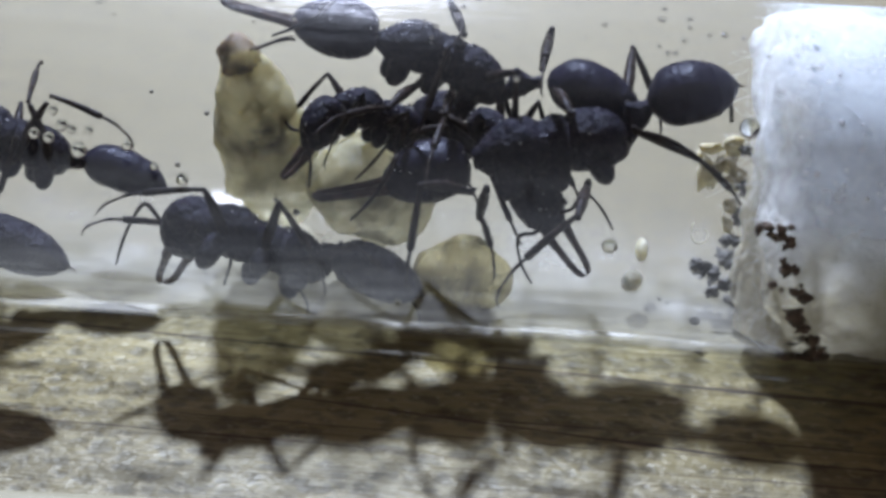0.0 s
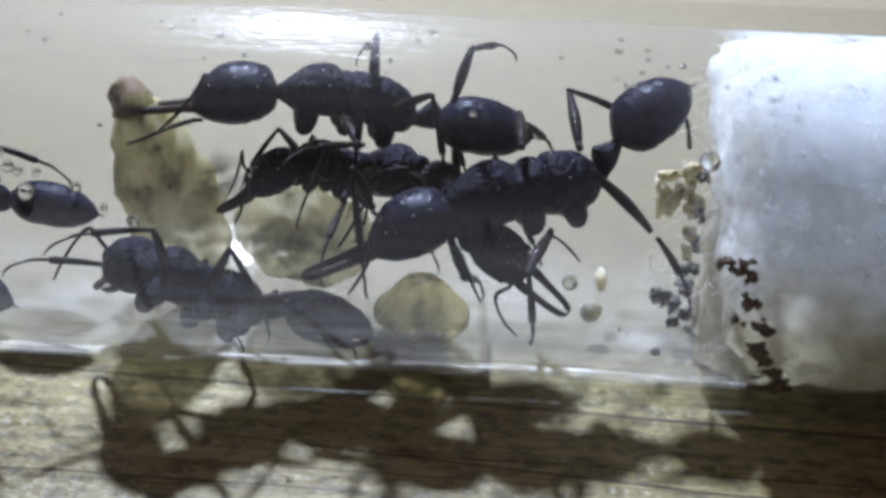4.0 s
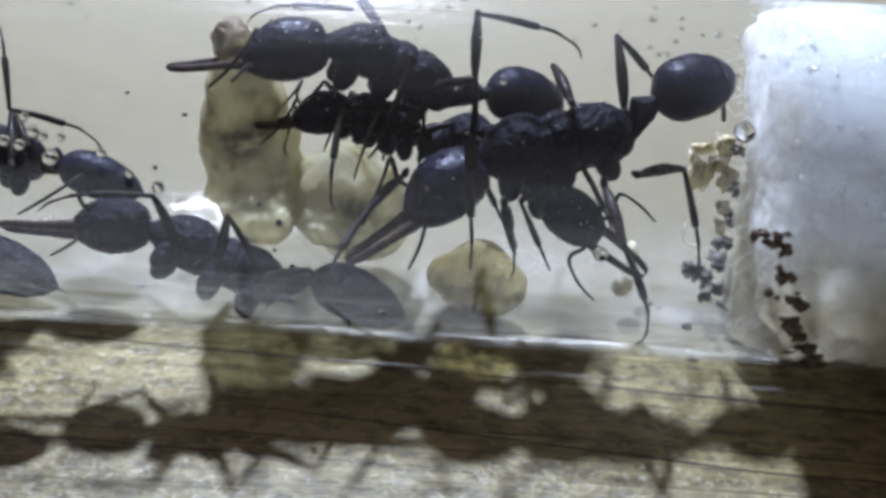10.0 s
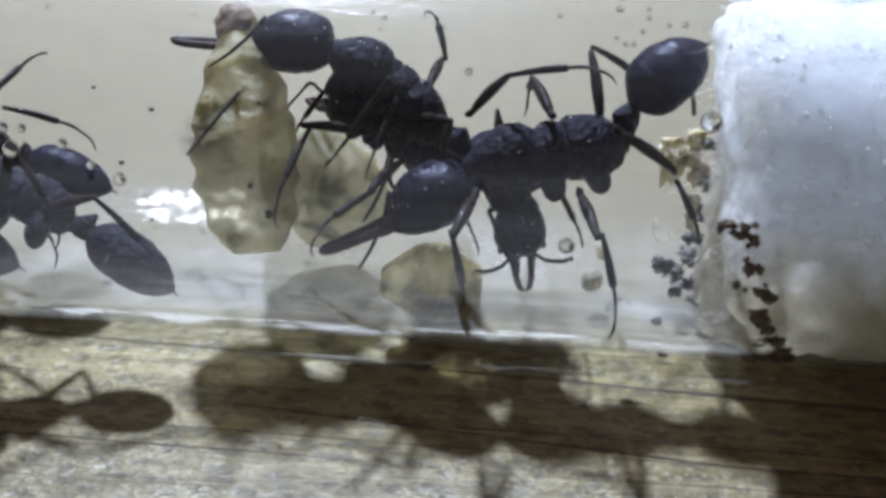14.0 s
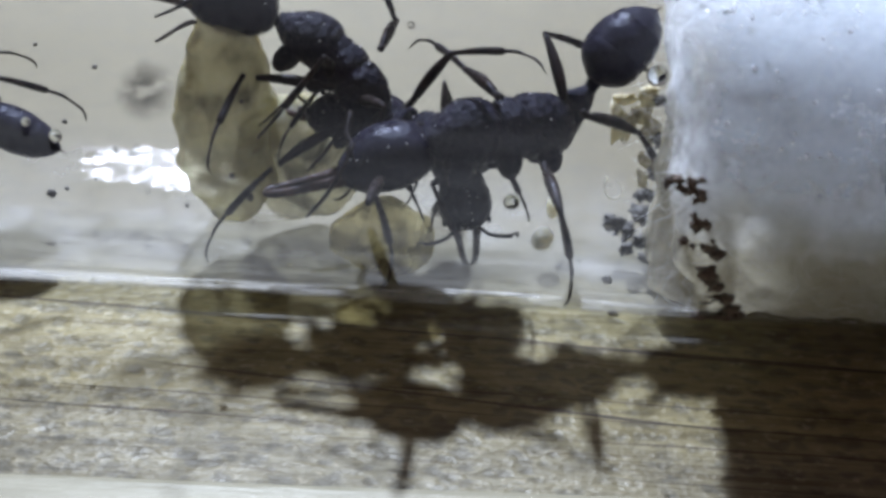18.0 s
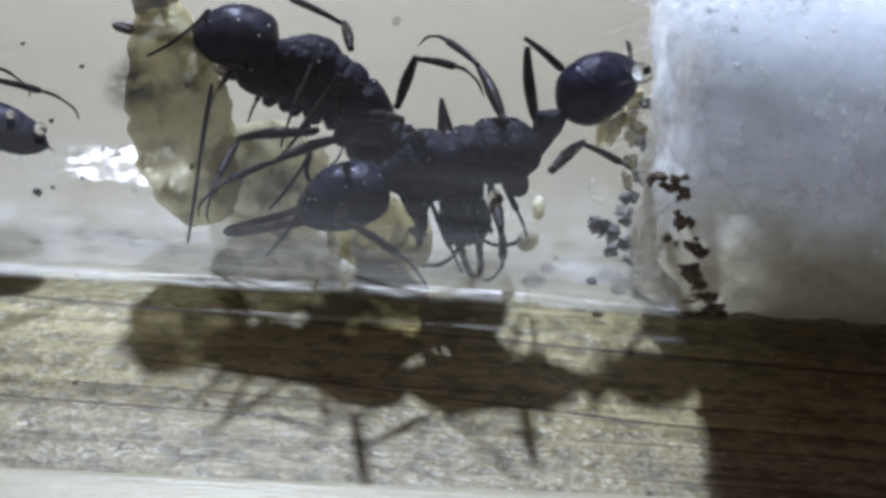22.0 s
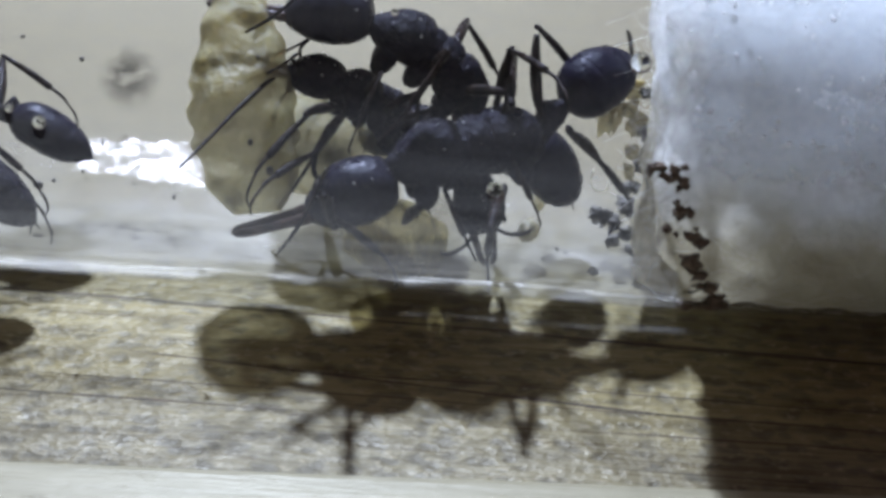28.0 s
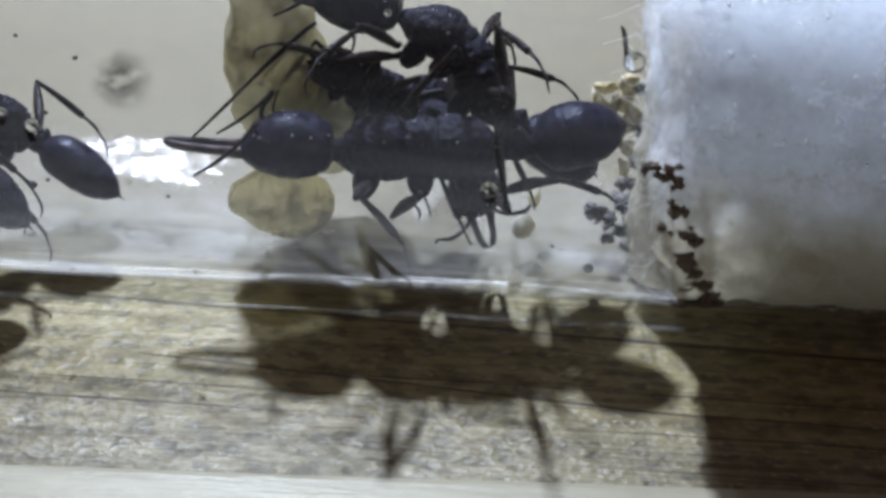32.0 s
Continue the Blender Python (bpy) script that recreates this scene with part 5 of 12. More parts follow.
    walk(ANT_A["tibia5"], [(0, P(-3.78, 2.58, 3.27, 24.3, 10.3, 87.1)), (1, P(-3.11, 1.65, 4.10, 17.6, 9.3, 50.0)), (2, P(-3.00, 1.21, 3.57, 14.6, 6.4, 52.1)), (2.27, P(-3.16, 1.93, 3.47, 14.4, 8.3, 27.9)), (2.5, P(-3.43, 2.13, 3.50, 16.2, 6.2, 36.7)), (2.75, P(-3.62, 2.68, 3.47, 1.9, 22.4, -22.0)), (3, P(-3.80, 3.23, 3.44, -20.3, 18.0, -84.8)), (4.5, P(-4.31, 2.33, 3.34, -30.6, -3.1, -132.2)), (6, P(-4.81, 1.44, 3.24, -21.6, -24.8, 179.6)), (6.5, P(-3.96, 1.51, 3.28, -3.8, -23.8, 141.1)), (6.75, P(-3.54, 1.55, 3.29, 10.9, -12.6, 101.4)), (7, P(-3.11, 1.59, 3.31, 15.2, 4.8, 66.0)), (7.5, P(-3.28, 1.70, 3.50, 3.8, -22.1, 122.2)), (8, P(-3.45, 1.81, 3.70, -19.9, -25.4, 176.6)), (9, P(-2.29, 2.48, 3.23, -17.6, -23.0, 168.3)), (10, P(-1.96, 2.05, 3.60, -13.4, -15.5, 160.9)), (11, P(-3.46, 2.93, 3.76, -20.7, -43.4, 177.7)), (12, P(-2.53, 2.57, 3.22, -22.0, -54.6, 179.1)), (13, P(-4.46, 0.83, 4.10, -8.0, -47.3, 161.2)), (16, P(-1.72, 3.06, 3.07, -13.2, -55.7, 166.8)), (17, P(-2.94, 1.68, 4.00, 25.5, -21.8, 119.6)), (18, P(-3.44, 0.26, 3.89, -1.0, -49.5, 153.9)), (19, P(-3.75, 1.54, 3.69, 12.3, -41.4, 130.3)), (20, P(-3.91, 0.73, 3.30, 6.6, -34.4, 134.9)), (21, P(-3.22, 2.64, 2.95, 19.2, -44.3, 115.3)), (22, P(-1.93, 2.01, 3.29, 16.1, -31.0, 124.2)), (23, P(-3.04, 2.46, 3.98, 6.0, -21.7, 135.0)), (24, P(-2.16, 2.31, 3.63, 23.5, -24.1, 113.7)), (25, P(0.23, 3.31, 1.16, 38.5, -8.1, 97.1)), (28, P(-2.01, 2.49, 2.53, 20.4, -15.6, 117.6)), (29, P(0.56, 2.05, 1.43, 35.3, -7.0, 106.0)), (30, P(-0.37, 0.75, 2.08, 5.8, -18.0, 143.8)), (31, P(-0.60, 0.43, 2.03, 7.0, -12.5, 142.4)), (32, P(-0.48, 1.46, 2.29, 16.6, -24.0, 134.6))])
    walk(ANT_A["femur3"], [(0, P(-0.65, -1.08, 0.98, 26.9, -31.3, 60.1)), (1, P(-0.70, -0.78, 0.87, 2.1, -31.8, 18.9)), (2, P(-0.65, -0.94, 0.89, 21.9, -38.2, 42.7)), (2.5, P(-1.10, -0.57, 0.28, 61.8, -60.7, 51.0)), (2.73, P(-1.39, -0.34, -0.12, 118.8, -74.5, 19.7)), (3, P(-1.55, -0.21, -0.33, 2.7, -107.1, 158.1)), (4, P(-1.34, -0.43, -0.08, 150.2, -73.7, 38.6)), (5, P(-1.13, -0.64, 0.17, -146.9, -67.8, 42.7)), (6, P(-0.92, -0.85, 0.42, -112.0, -63.0, 44.2)), (7, P(-0.66, -0.96, 0.59, -109.3, -61.5, 51.6)), (8, P(-0.16, -1.06, 0.72, -111.3, -51.0, 51.1)), (8.5, P(-0.15, -1.05, 0.71, -94.0, -51.3, 37.1)), (9, P(-0.14, -1.04, 0.68, -61.9, -48.3, 12.4)), (10, P(0.20, -1.10, 0.58, -21.5, -24.3, -29.8)), (11, P(0.55, -1.16, 0.48, -5.3, 12.2, -48.8)), (11.5, P(-0.66, -0.84, 0.37, -26.8, 1.5, -74.6)), (12, P(-1.86, -0.52, 0.28, -40.8, -18.2, -95.3)), (13, P(-1.61, -1.01, 0.24, -37.6, -6.7, -77.9)), (14, P(-1.45, -0.89, 0.53, -39.0, -9.5, -84.2)), (15, P(-1.40, -0.66, 1.07, -41.2, -16.1, -95.7)), (16, P(-1.19, -0.54, 1.36, -44.1, -22.1, -100.6)), (16.33, P(-1.06, -0.60, 1.26, -46.4, -22.1, -95.8)), (16.5, P(-0.99, -0.68, 1.16, -47.9, -21.2, -91.4)), (16.67, P(-0.93, -0.77, 1.07, -49.1, -19.9, -86.6)), (17, P(-0.88, -0.98, 0.97, -50.3, -16.7, -78.5)), (17.33, P(-0.88, -1.20, 0.98, -48.4, -11.9, -75.5)), (17.5, P(-0.88, -1.29, 0.99, -46.6, -8.8, -75.4)), (17.67, P(-0.88, -1.36, 1.00, -44.6, -5.8, -75.7)), (18, P(-0.88, -1.43, 1.01, -41.3, -1.7, -76.4)), (19, P(-0.27, -1.08, 0.69, -35.0, -4.5, -76.0)), (20, P(-0.08, -1.16, 0.61, -26.5, -3.4, -71.2)), (21, P(0.10, -1.23, 0.75, -27.5, 0.2, -71.3)), (22, P(0.38, -1.25, 0.88, -29.9, 3.7, -72.3)), (23, P(0.54, -1.22, 0.74, -33.8, -0.0, -93.8)), (23.5, P(0.22, -1.12, 0.78, -39.7, -1.0, -116.4)), (24, P(-0.20, -1.00, 0.82, -43.1, -1.5, -128.7)), (28, P(-0.68, -0.82, 0.45, -41.1, -13.3, -90.8)), (29, P(0.05, -0.92, 0.12, -52.7, -23.1, -85.9)), (32, P(-0.15, -1.09, 0.33, -45.1, -0.5, -79.1))])
    walk(ANT_A["tibia3"], [(0, P(0.24, 0.46, 2.05, -30.6, -5.2, 97.3)), (1, P(0.65, -0.32, 1.76, 14.0, -5.3, 71.7)), (2, P(0.48, 0.11, 2.10, -5.8, -6.0, 82.3)), (2.5, P(-0.17, -0.01, 1.99, -1.8, -8.2, 79.8)), (2.73, P(-0.52, -0.22, 2.00, 1.8, -10.4, 70.7)), (3, P(-0.89, -0.47, 1.99, 6.9, -10.3, 56.9)), (4, P(-0.69, -0.51, 1.98, -7.0, -12.8, 73.1)), (5, P(-0.50, -0.21, 1.93, -22.7, -13.5, 78.4)), (6, P(-0.38, -0.33, 1.88, -28.0, -16.8, 82.0)), (7, P(-0.18, -0.35, 2.02, -24.3, -15.6, 87.8)), (8, P(0.38, -0.39, 1.79, -31.5, -15.1, 80.4)), (8.5, P(0.70, -0.62, 1.91, -12.8, -12.8, 74.5)), (8.75, P(0.88, -0.70, 1.98, 6.4, -5.2, 22.3)), (9, P(1.06, -0.78, 2.05, 12.7, 14.3, -26.4)), (11, P(2.46, -3.35, -0.15, 16.2, 23.7, -5.8)), (11.5, P(0.18, -3.28, 0.51, 36.1, -10.7, 32.5)), (12, P(-2.11, -3.21, 1.17, 36.5, -35.9, 52.3)), (13, P(-1.03, -3.72, 0.57, 43.7, -44.3, 64.5)), (14, P(-1.24, -3.49, 1.18, 25.2, -36.0, 59.0)), (15, P(-1.44, -3.25, 1.78, -25.0, -26.3, 48.3)), (16, P(-1.65, -3.02, 2.38, -51.2, -23.3, 44.1)), (16.33, P(-1.20, -3.30, 2.21, -74.8, -26.8, 43.2)), (16.5, P(-0.97, -3.45, 2.13, -129.6, -26.1, 46.8)), (16.67, P(-0.74, -3.59, 2.04, 176.8, -27.5, 47.6)), (17, P(-0.29, -3.87, 1.86, 148.0, -32.1, 53.8)), (17.33, P(-0.27, -3.93, 1.61, 164.0, -41.7, 55.0)), (17.5, P(-0.26, -3.97, 1.48, -148.2, -40.3, 58.0)), (17.67, P(-0.26, -4.00, 1.35, -97.8, -39.6, 57.4)), (18, P(-0.24, -4.07, 1.09, -56.5, -36.7, 51.3)), (19, P(0.40, -3.74, 0.90, -44.9, -26.4, 43.8)), (20, P(0.80, -3.75, 0.77, -67.4, -39.8, 54.4)), (21, P(1.00, -3.77, 0.74, -28.6, -22.2, 40.4)), (22, P(1.19, -3.78, 0.70, 10.1, 11.5, 6.5)), (23, P(0.38, -3.65, 0.74, 1.1, 24.5, -20.6)), (23.5, P(-0.71, -3.32, 0.82, -6.7, 59.1, -58.1)), (24, P(-1.80, -3.00, 0.89, 104.5, 122.1, 24.3)), (28, P(-0.71, -3.47, 1.08, -38.9, 20.2, -162.8)), (29, P(0.25, -3.64, 1.29, -48.2, 12.4, -172.6)), (32, P(0.35, -3.72, 0.36, 99.6, 138.7, 23.3))])
    walk(ANT_A["femur0"], [(0, P(0.45, 1.25, -1.38, 27.8, 14.9, 71.1)), (3, P(0.81, 0.94, -1.00, 4.3, 10.5, 93.2)), (7, P(-2.76, 1.50, -0.54, 9.1, 0.6, 102.9)), (9, P(-2.04, 1.60, -1.04, 18.7, 9.8, 47.1)), (11, P(-1.32, 1.69, -1.54, 16.2, 22.9, -10.4)), (12, P(-0.97, 1.69, -1.94, 19.2, 27.0, -4.0)), (13, P(-0.91, 1.80, -1.88, 40.1, 11.0, 37.1)), (16, P(-0.03, 1.14, -1.72, 12.3, 52.6, -14.4)), (17, P(0.28, 1.27, -1.45, 23.6, 41.4, 3.3)), (18, P(-0.65, 1.27, -0.71, 33.2, 32.4, 19.4)), (19, P(-0.98, 1.51, -1.34, 33.5, 51.2, 18.6)), (20, P(-0.14, 1.79, -2.00, 50.8, 57.8, 46.0)), (21, P(-0.66, 1.84, -2.53, 27.1, 46.4, 9.2)), (22, P(-0.56, 1.73, -2.11, 34.7, 38.1, 23.8)), (23, P(0.06, 1.44, -2.29, 27.5, 26.7, 12.7)), (24, P(0.10, 1.49, -2.66, 26.4, 37.7, 8.6)), (25, P(-0.21, 0.23, -4.41, 39.5, 42.0, 34.8)), (28, P(1.75, 1.63, -4.05, 41.8, 5.7, 66.8)), (29, P(1.10, 0.86, -5.00, 48.7, 19.8, 60.2)), (30, P(1.04, 2.72, -4.24, 45.2, -1.6, 76.5)), (31, P(0.81, 2.77, -4.49, 45.8, 2.0, 72.7)), (32, P(1.65, 1.86, -1.74, 52.4, 15.0, 65.3))])
    walk(ANT_A["tibia0"], [(0, P(1.32, 3.81, -2.09, 29.0, 9.5, 50.8)), (3, P(0.65, 3.74, -1.52, 19.8, -0.9, 32.9)), (7, P(-3.35, 4.08, -0.57, 24.9, 14.2, 58.9)), (11, P(2.23, 1.04, -3.07, 52.9, 45.8, 101.4)), (12, P(1.86, 1.49, -3.39, 52.8, 37.9, 103.2)), (13, P(1.31, 3.48, -2.42, 51.6, 31.6, 114.0)), (16, P(1.88, 0.65, -4.30, 51.6, 38.1, 73.1)), (17, P(2.68, 1.41, -3.57, 63.3, 31.9, 104.8)), (18, P(2.18, 2.27, -2.61, 51.7, 22.8, 111.6)), (19, P(1.39, 2.31, -4.45, 48.5, 24.4, 93.1)), (20, P(1.11, 3.08, -4.86, 36.2, 15.1, 96.4)), (21, P(1.61, 2.21, -4.95, 43.1, 21.3, 84.8)), (22, P(1.55, 2.66, -3.91, 42.5, 16.8, 96.9)), (23, P(2.56, 2.00, -3.58, 48.7, 34.6, 85.8)), (24, P(2.38, 1.84, -4.44, 49.0, 24.6, 85.7)), (25, P(1.54, 1.44, -6.33, 65.1, 60.8, 65.1)), (28, P(2.74, 3.92, -4.30, 63.6, 49.1, 77.9)), (29, P(2.29, 2.93, -5.86, 65.2, 47.8, 74.7)), (30, P(1.63, 5.18, -4.17, 46.6, 14.6, 95.9)), (31, P(1.59, 5.26, -4.58, 54.5, 28.0, 85.5)), (32, P(2.82, 4.40, -2.49, 51.3, -3.3, 57.4))])
    walk(ANT_A["femur1"], [(0, P(-1.04, 1.00, -1.08, 21.2, 7.5, 89.1)), (6, P(-1.78, 1.77, -2.85, 27.2, 29.2, 47.0)), (7, P(-1.72, 1.49, -2.18, 30.8, 33.2, 54.8)), (8, P(-1.74, 1.68, -2.64, 39.4, 39.8, 59.0)), (9, P(-1.64, 1.94, -3.08, 21.7, 15.0, 71.6)), (10, P(-2.19, 2.34, -3.92, 33.4, 32.5, 56.7)), (11, P(-1.85, 1.59, -2.15, 34.9, 15.0, 49.2)), (12, P(-2.41, 1.83, -2.69, 45.3, 27.2, 78.6)), (13, P(-2.59, 1.36, -1.88, 43.7, 12.2, 88.0)), (16, P(-1.84, 1.64, -2.59, 43.9, 21.7, 77.0)), (17, P(-1.48, 1.25, -1.50, 49.1, -1.1, 69.1)), (18, P(-2.10, 1.30, -1.63, 66.3, 59.7, 63.0)), (19, P(-2.11, 1.44, -1.83, 52.9, 44.8, 57.9)), (20, P(-1.92, 1.49, -2.31, 37.3, 4.1, 77.6)), (22, P(-1.62, 1.30, -1.68, 47.3, 39.6, 50.5)), (24, P(-1.39, 1.32, -1.86, 44.8, 25.8, 51.9)), (28, P(1.39, 1.33, -4.18, 47.0, 24.8, 86.4)), (29, P(0.75, 0.57, -4.94, 52.7, 27.0, 70.4)), (30, P(0.57, 2.46, -4.56, 45.6, 8.0, 86.8)), (31, P(0.57, 2.39, -4.58, 46.9, 11.3, 83.0)), (32, P(2.04, 1.35, -1.65, 51.9, -12.4, 63.6))])
    walk(ANT_A["tibia1"], [(0, P(-0.99, 3.58, -1.43, 25.2, 20.4, 87.5)), (6, P(-0.04, 3.65, -4.28, 20.9, 18.4, 67.4)), (7, P(-0.32, 3.48, -3.77, 24.0, 18.9, 69.4)), (8, P(-0.59, 3.60, -4.50, 29.6, 21.9, 80.7)), (9, P(-0.83, 4.40, -3.78, 25.8, 22.2, 59.7)), (10, P(-0.83, 4.40, -5.49, 31.0, 27.1, 66.8)), (11, P(-0.03, 3.69, -2.89, 46.5, 42.5, 65.1)), (12, P(-1.90, 4.40, -4.03, 43.3, 22.9, 79.7)), (13, P(-2.49, 4.21, -2.50, 44.9, 13.5, 82.8)), (16, P(-1.28, 4.07, -3.58, 44.3, 31.4, 55.7)), (17, P(-0.62, 3.51, -1.45, 51.1, 19.5, 61.7)), (18, P(-1.33, 2.81, -4.52, 89.5, 62.4, 89.4)), (19, P(-1.01, 3.19, -3.89, 51.7, 30.4, 104.8)), (20, P(-1.35, 4.10, -2.51, 39.2, 15.0, 83.1)), (22, P(-0.20, 3.02, -3.52, 46.4, 22.6, 65.6)), (24, P(0.21, 3.36, -3.11, 49.2, 26.6, 72.8)), (28, P(1.56, 4.04, -5.43, 45.7, 23.1, 68.2)), (29, P(1.56, 2.85, -6.17, 56.8, 34.2, 74.6)), (30, P(0.72, 5.15, -4.94, 48.1, 15.6, 89.9)), (31, P(0.91, 5.12, -5.13, 48.6, 16.4, 84.6)), (32, P(3.19, 3.66, -1.08, 51.9, 11.4, 91.4))])
    walk(ANT_B["base"], [(0, P(-0.81, 0.22, 8.88, 12.1, 10.7, -172.9)), (1, P(-0.16, 0.17, 8.81, 11.9, 7.9, -170.3)), (2, P(0.03, 0.06, 8.63, 11.0, -3.3, -157.1)), (3, P(-0.09, -0.05, 8.48, 11.9, 7.7, -168.4)), (6, P(-0.12, 0.07, 8.65, 9.9, -4.2, -146.0)), (7, P(-0.16, -0.00, 8.55, 11.3, 2.8, -160.2)), (8, P(-0.25, 0.21, 8.86, 11.1, -1.3, -158.1)), (9, P(-0.12, 0.28, 8.97, 11.9, 8.7, -168.4)), (10, P(-0.19, 0.36, 9.10, 12.0, 10.8, -169.2)), (11, P(0.06, 0.40, 9.16, 11.0, -1.1, -156.5)), (12, P(0.01, 0.09, 8.68, 11.9, 9.1, -168.5)), (13, P(0.33, -0.01, 8.53, 12.1, 10.5, -173.1)), (16, P(1.33, -0.34, 8.03, 9.9, -3.8, -146.1)), (17, P(0.99, -0.67, 7.53, 10.4, -2.7, -150.2)), (18, P(1.22, -0.47, 7.83, 10.5, -4.4, -152.1)), (19, P(0.80, -0.69, 7.50, 11.0, -1.2, -156.8)), (20, P(0.58, -0.93, 7.13, 11.4, 2.8, -162.5)), (21, P(0.34, -1.12, 6.83, 11.2, 3.1, -159.3)), (22, P(0.26, -1.17, 6.76, 11.9, 10.1, -166.1)), (23, P(0.37, -0.97, 7.07, 11.9, 10.5, -166.6)), (24, P(0.56, -0.90, 7.18, 11.3, 3.2, -159.6)), (25, P(0.82, -1.03, 6.97, 12.0, 10.5, -169.2)), (28, P(0.51, -1.14, 6.81, 11.1, 4.7, -156.5)), (29, P(1.12, -1.02, 6.99, 10.5, 0.2, -151.5)), (30, P(1.03, -1.06, 6.93, 10.1, -2.0, -147.7)), (31, P(0.72, -1.00, 7.02, 11.2, 1.5, -159.3)), (31.5, P(-0.39, -1.04, 6.96, 11.0, -1.2, -157.0)), (32, P(-1.30, -1.20, 6.72, 11.9, 3.2, -177.9))])
    walk(ANT_B["pronotum"], [(0, P(-0.00, 0.00, 0.00, -0.0, 0.0, 0.0)), (1, P(0.00, -0.00, 0.00, 0.6, 1.4, -3.5)), (2, P(-0.00, 0.00, 0.00, 0.0, 0.7, -1.6)), (3, P(0.00, -0.00, 0.00, 0.9, 2.1, -5.0)), (6, P(0.00, 0.00, -0.00, 0.0, 0.4, -0.8)), (7, P(0.00, 0.00, 0.00, 0.3, 1.0, -2.3)), (8, P(-0.00, 0.00, 0.00, 0.1, 0.8, -1.9)), (9, P(0.00, -0.00, 0.00, 0.9, 1.9, -4.5)), (10, P(0.00, -0.00, 0.00, 0.6, 1.1, -2.8)), (11, P(-0.00, -0.00, -0.00, 0.1, 0.7, -1.5)), (12, P(0.00, -0.00, -0.00, 0.8, 1.7, -4.2)), (13, P(0.00, -0.00, 0.00, -0.0, -0.0, 0.0)), (16, P(-0.00, 0.00, 0.00, 0.0, 0.4, -0.9)), (17, P(-0.00, 0.00, 0.00, 0.1, 0.5, -1.0)), (18, P(0.00, 0.00, 0.00, 0.0, 0.5, -1.1)), (19, P(-0.00, 0.00, -0.00, 0.1, 0.6, -1.4)), (20, P(-0.00, -0.00, 0.00, 0.2, 1.0, -2.2)), (21, P(-0.00, 0.00, 0.00, 0.2, 0.8, -1.8)), (22, P(0.00, 0.00, 0.00, 1.2, 2.3, -5.4)), (23, P(0.00, -0.00, 0.00, 1.1, 2.1, -4.8)), (24, P(0.00, 0.00, 0.00, 0.2, 0.9, -1.9)), (25, P(0.00, -0.00, 0.00, 0.7, 1.2, -2.9)), (28, P(0.00, 0.00, 0.00, 0.3, 0.8, -1.7)), (29, P(-0.00, 0.00, 0.00, 0.1, 0.6, -1.2)), (30, P(-0.00, 0.00, 0.00, 0.1, 0.5, -0.9)), (31, P(-0.00, -0.00, 0.00, 0.2, 0.8, -1.8)), (31.5, P(0.00, -0.00, -0.00, 0.1, 0.6, -1.5)), (32, P(0.00, 0.00, -0.00, -0.0, -0.0, 0.0))])
    walk(ANT_B["propodeum"], [(0, P(-0.00, 0.00, 0.00, -0.0, 0.0, 180.0)), (1, P(0.00, -0.00, 0.00, 0.5, 1.2, -177.0)), (2, P(-0.00, 0.00, 0.00, 0.0, 0.6, -178.6)), (3, P(0.00, -0.00, 0.00, 0.8, 1.8, -175.7)), (6, P(0.00, 0.00, -0.00, 0.0, 0.3, -179.3)), (7, P(0.00, 0.00, 0.00, 0.2, 0.9, -178.0)), (8, P(-0.00, 0.00, 0.00, 0.1, 0.7, -178.3)), (9, P(0.00, -0.00, 0.00, 0.7, 1.6, -176.1)), (10, P(0.00, -0.00, 0.00, 0.5, 1.0, -177.6)), (11, P(-0.00, -0.00, -0.00, 0.1, 0.6, -178.7)), (12, P(0.00, -0.00, -0.00, 0.7, 1.5, -176.4)), (13, P(0.00, -0.00, 0.00, -0.0, -0.0, 180.0)), (16, P(-0.00, 0.00, 0.00, 0.0, 0.4, -179.2)), (17, P(-0.00, 0.00, 0.00, 0.1, 0.4, -179.1)), (18, P(0.00, 0.00, 0.00, 0.0, 0.4, -179.1)), (19, P(-0.00, 0.00, -0.00, 0.1, 0.6, -178.8)), (20, P(-0.00, -0.00, 0.00, 0.2, 0.8, -178.1)), (21, P(-0.00, 0.00, 0.00, 0.2, 0.7, -178.4)), (22, P(0.00, 0.00, 0.00, 1.1, 2.0, -175.3)), (23, P(0.00, -0.00, 0.00, 1.0, 1.8, -175.8)), (24, P(0.00, 0.00, 0.00, 0.2, 0.7, -178.3)), (25, P(0.00, -0.00, 0.00, 0.6, 1.1, -177.4)), (28, P(0.00, 0.00, 0.00, 0.2, 0.7, -178.5)), (29, P(-0.00, 0.00, 0.00, 0.1, 0.5, -179.0)), (30, P(-0.00, 0.00, 0.00, 0.1, 0.4, -179.2)), (31, P(-0.00, -0.00, 0.00, 0.2, 0.7, -178.4)), (31.5, P(0.00, -0.00, -0.00, 0.1, 0.6, -178.7)), (32, P(0.00, 0.00, -0.00, -0.0, -0.0, 180.0))])
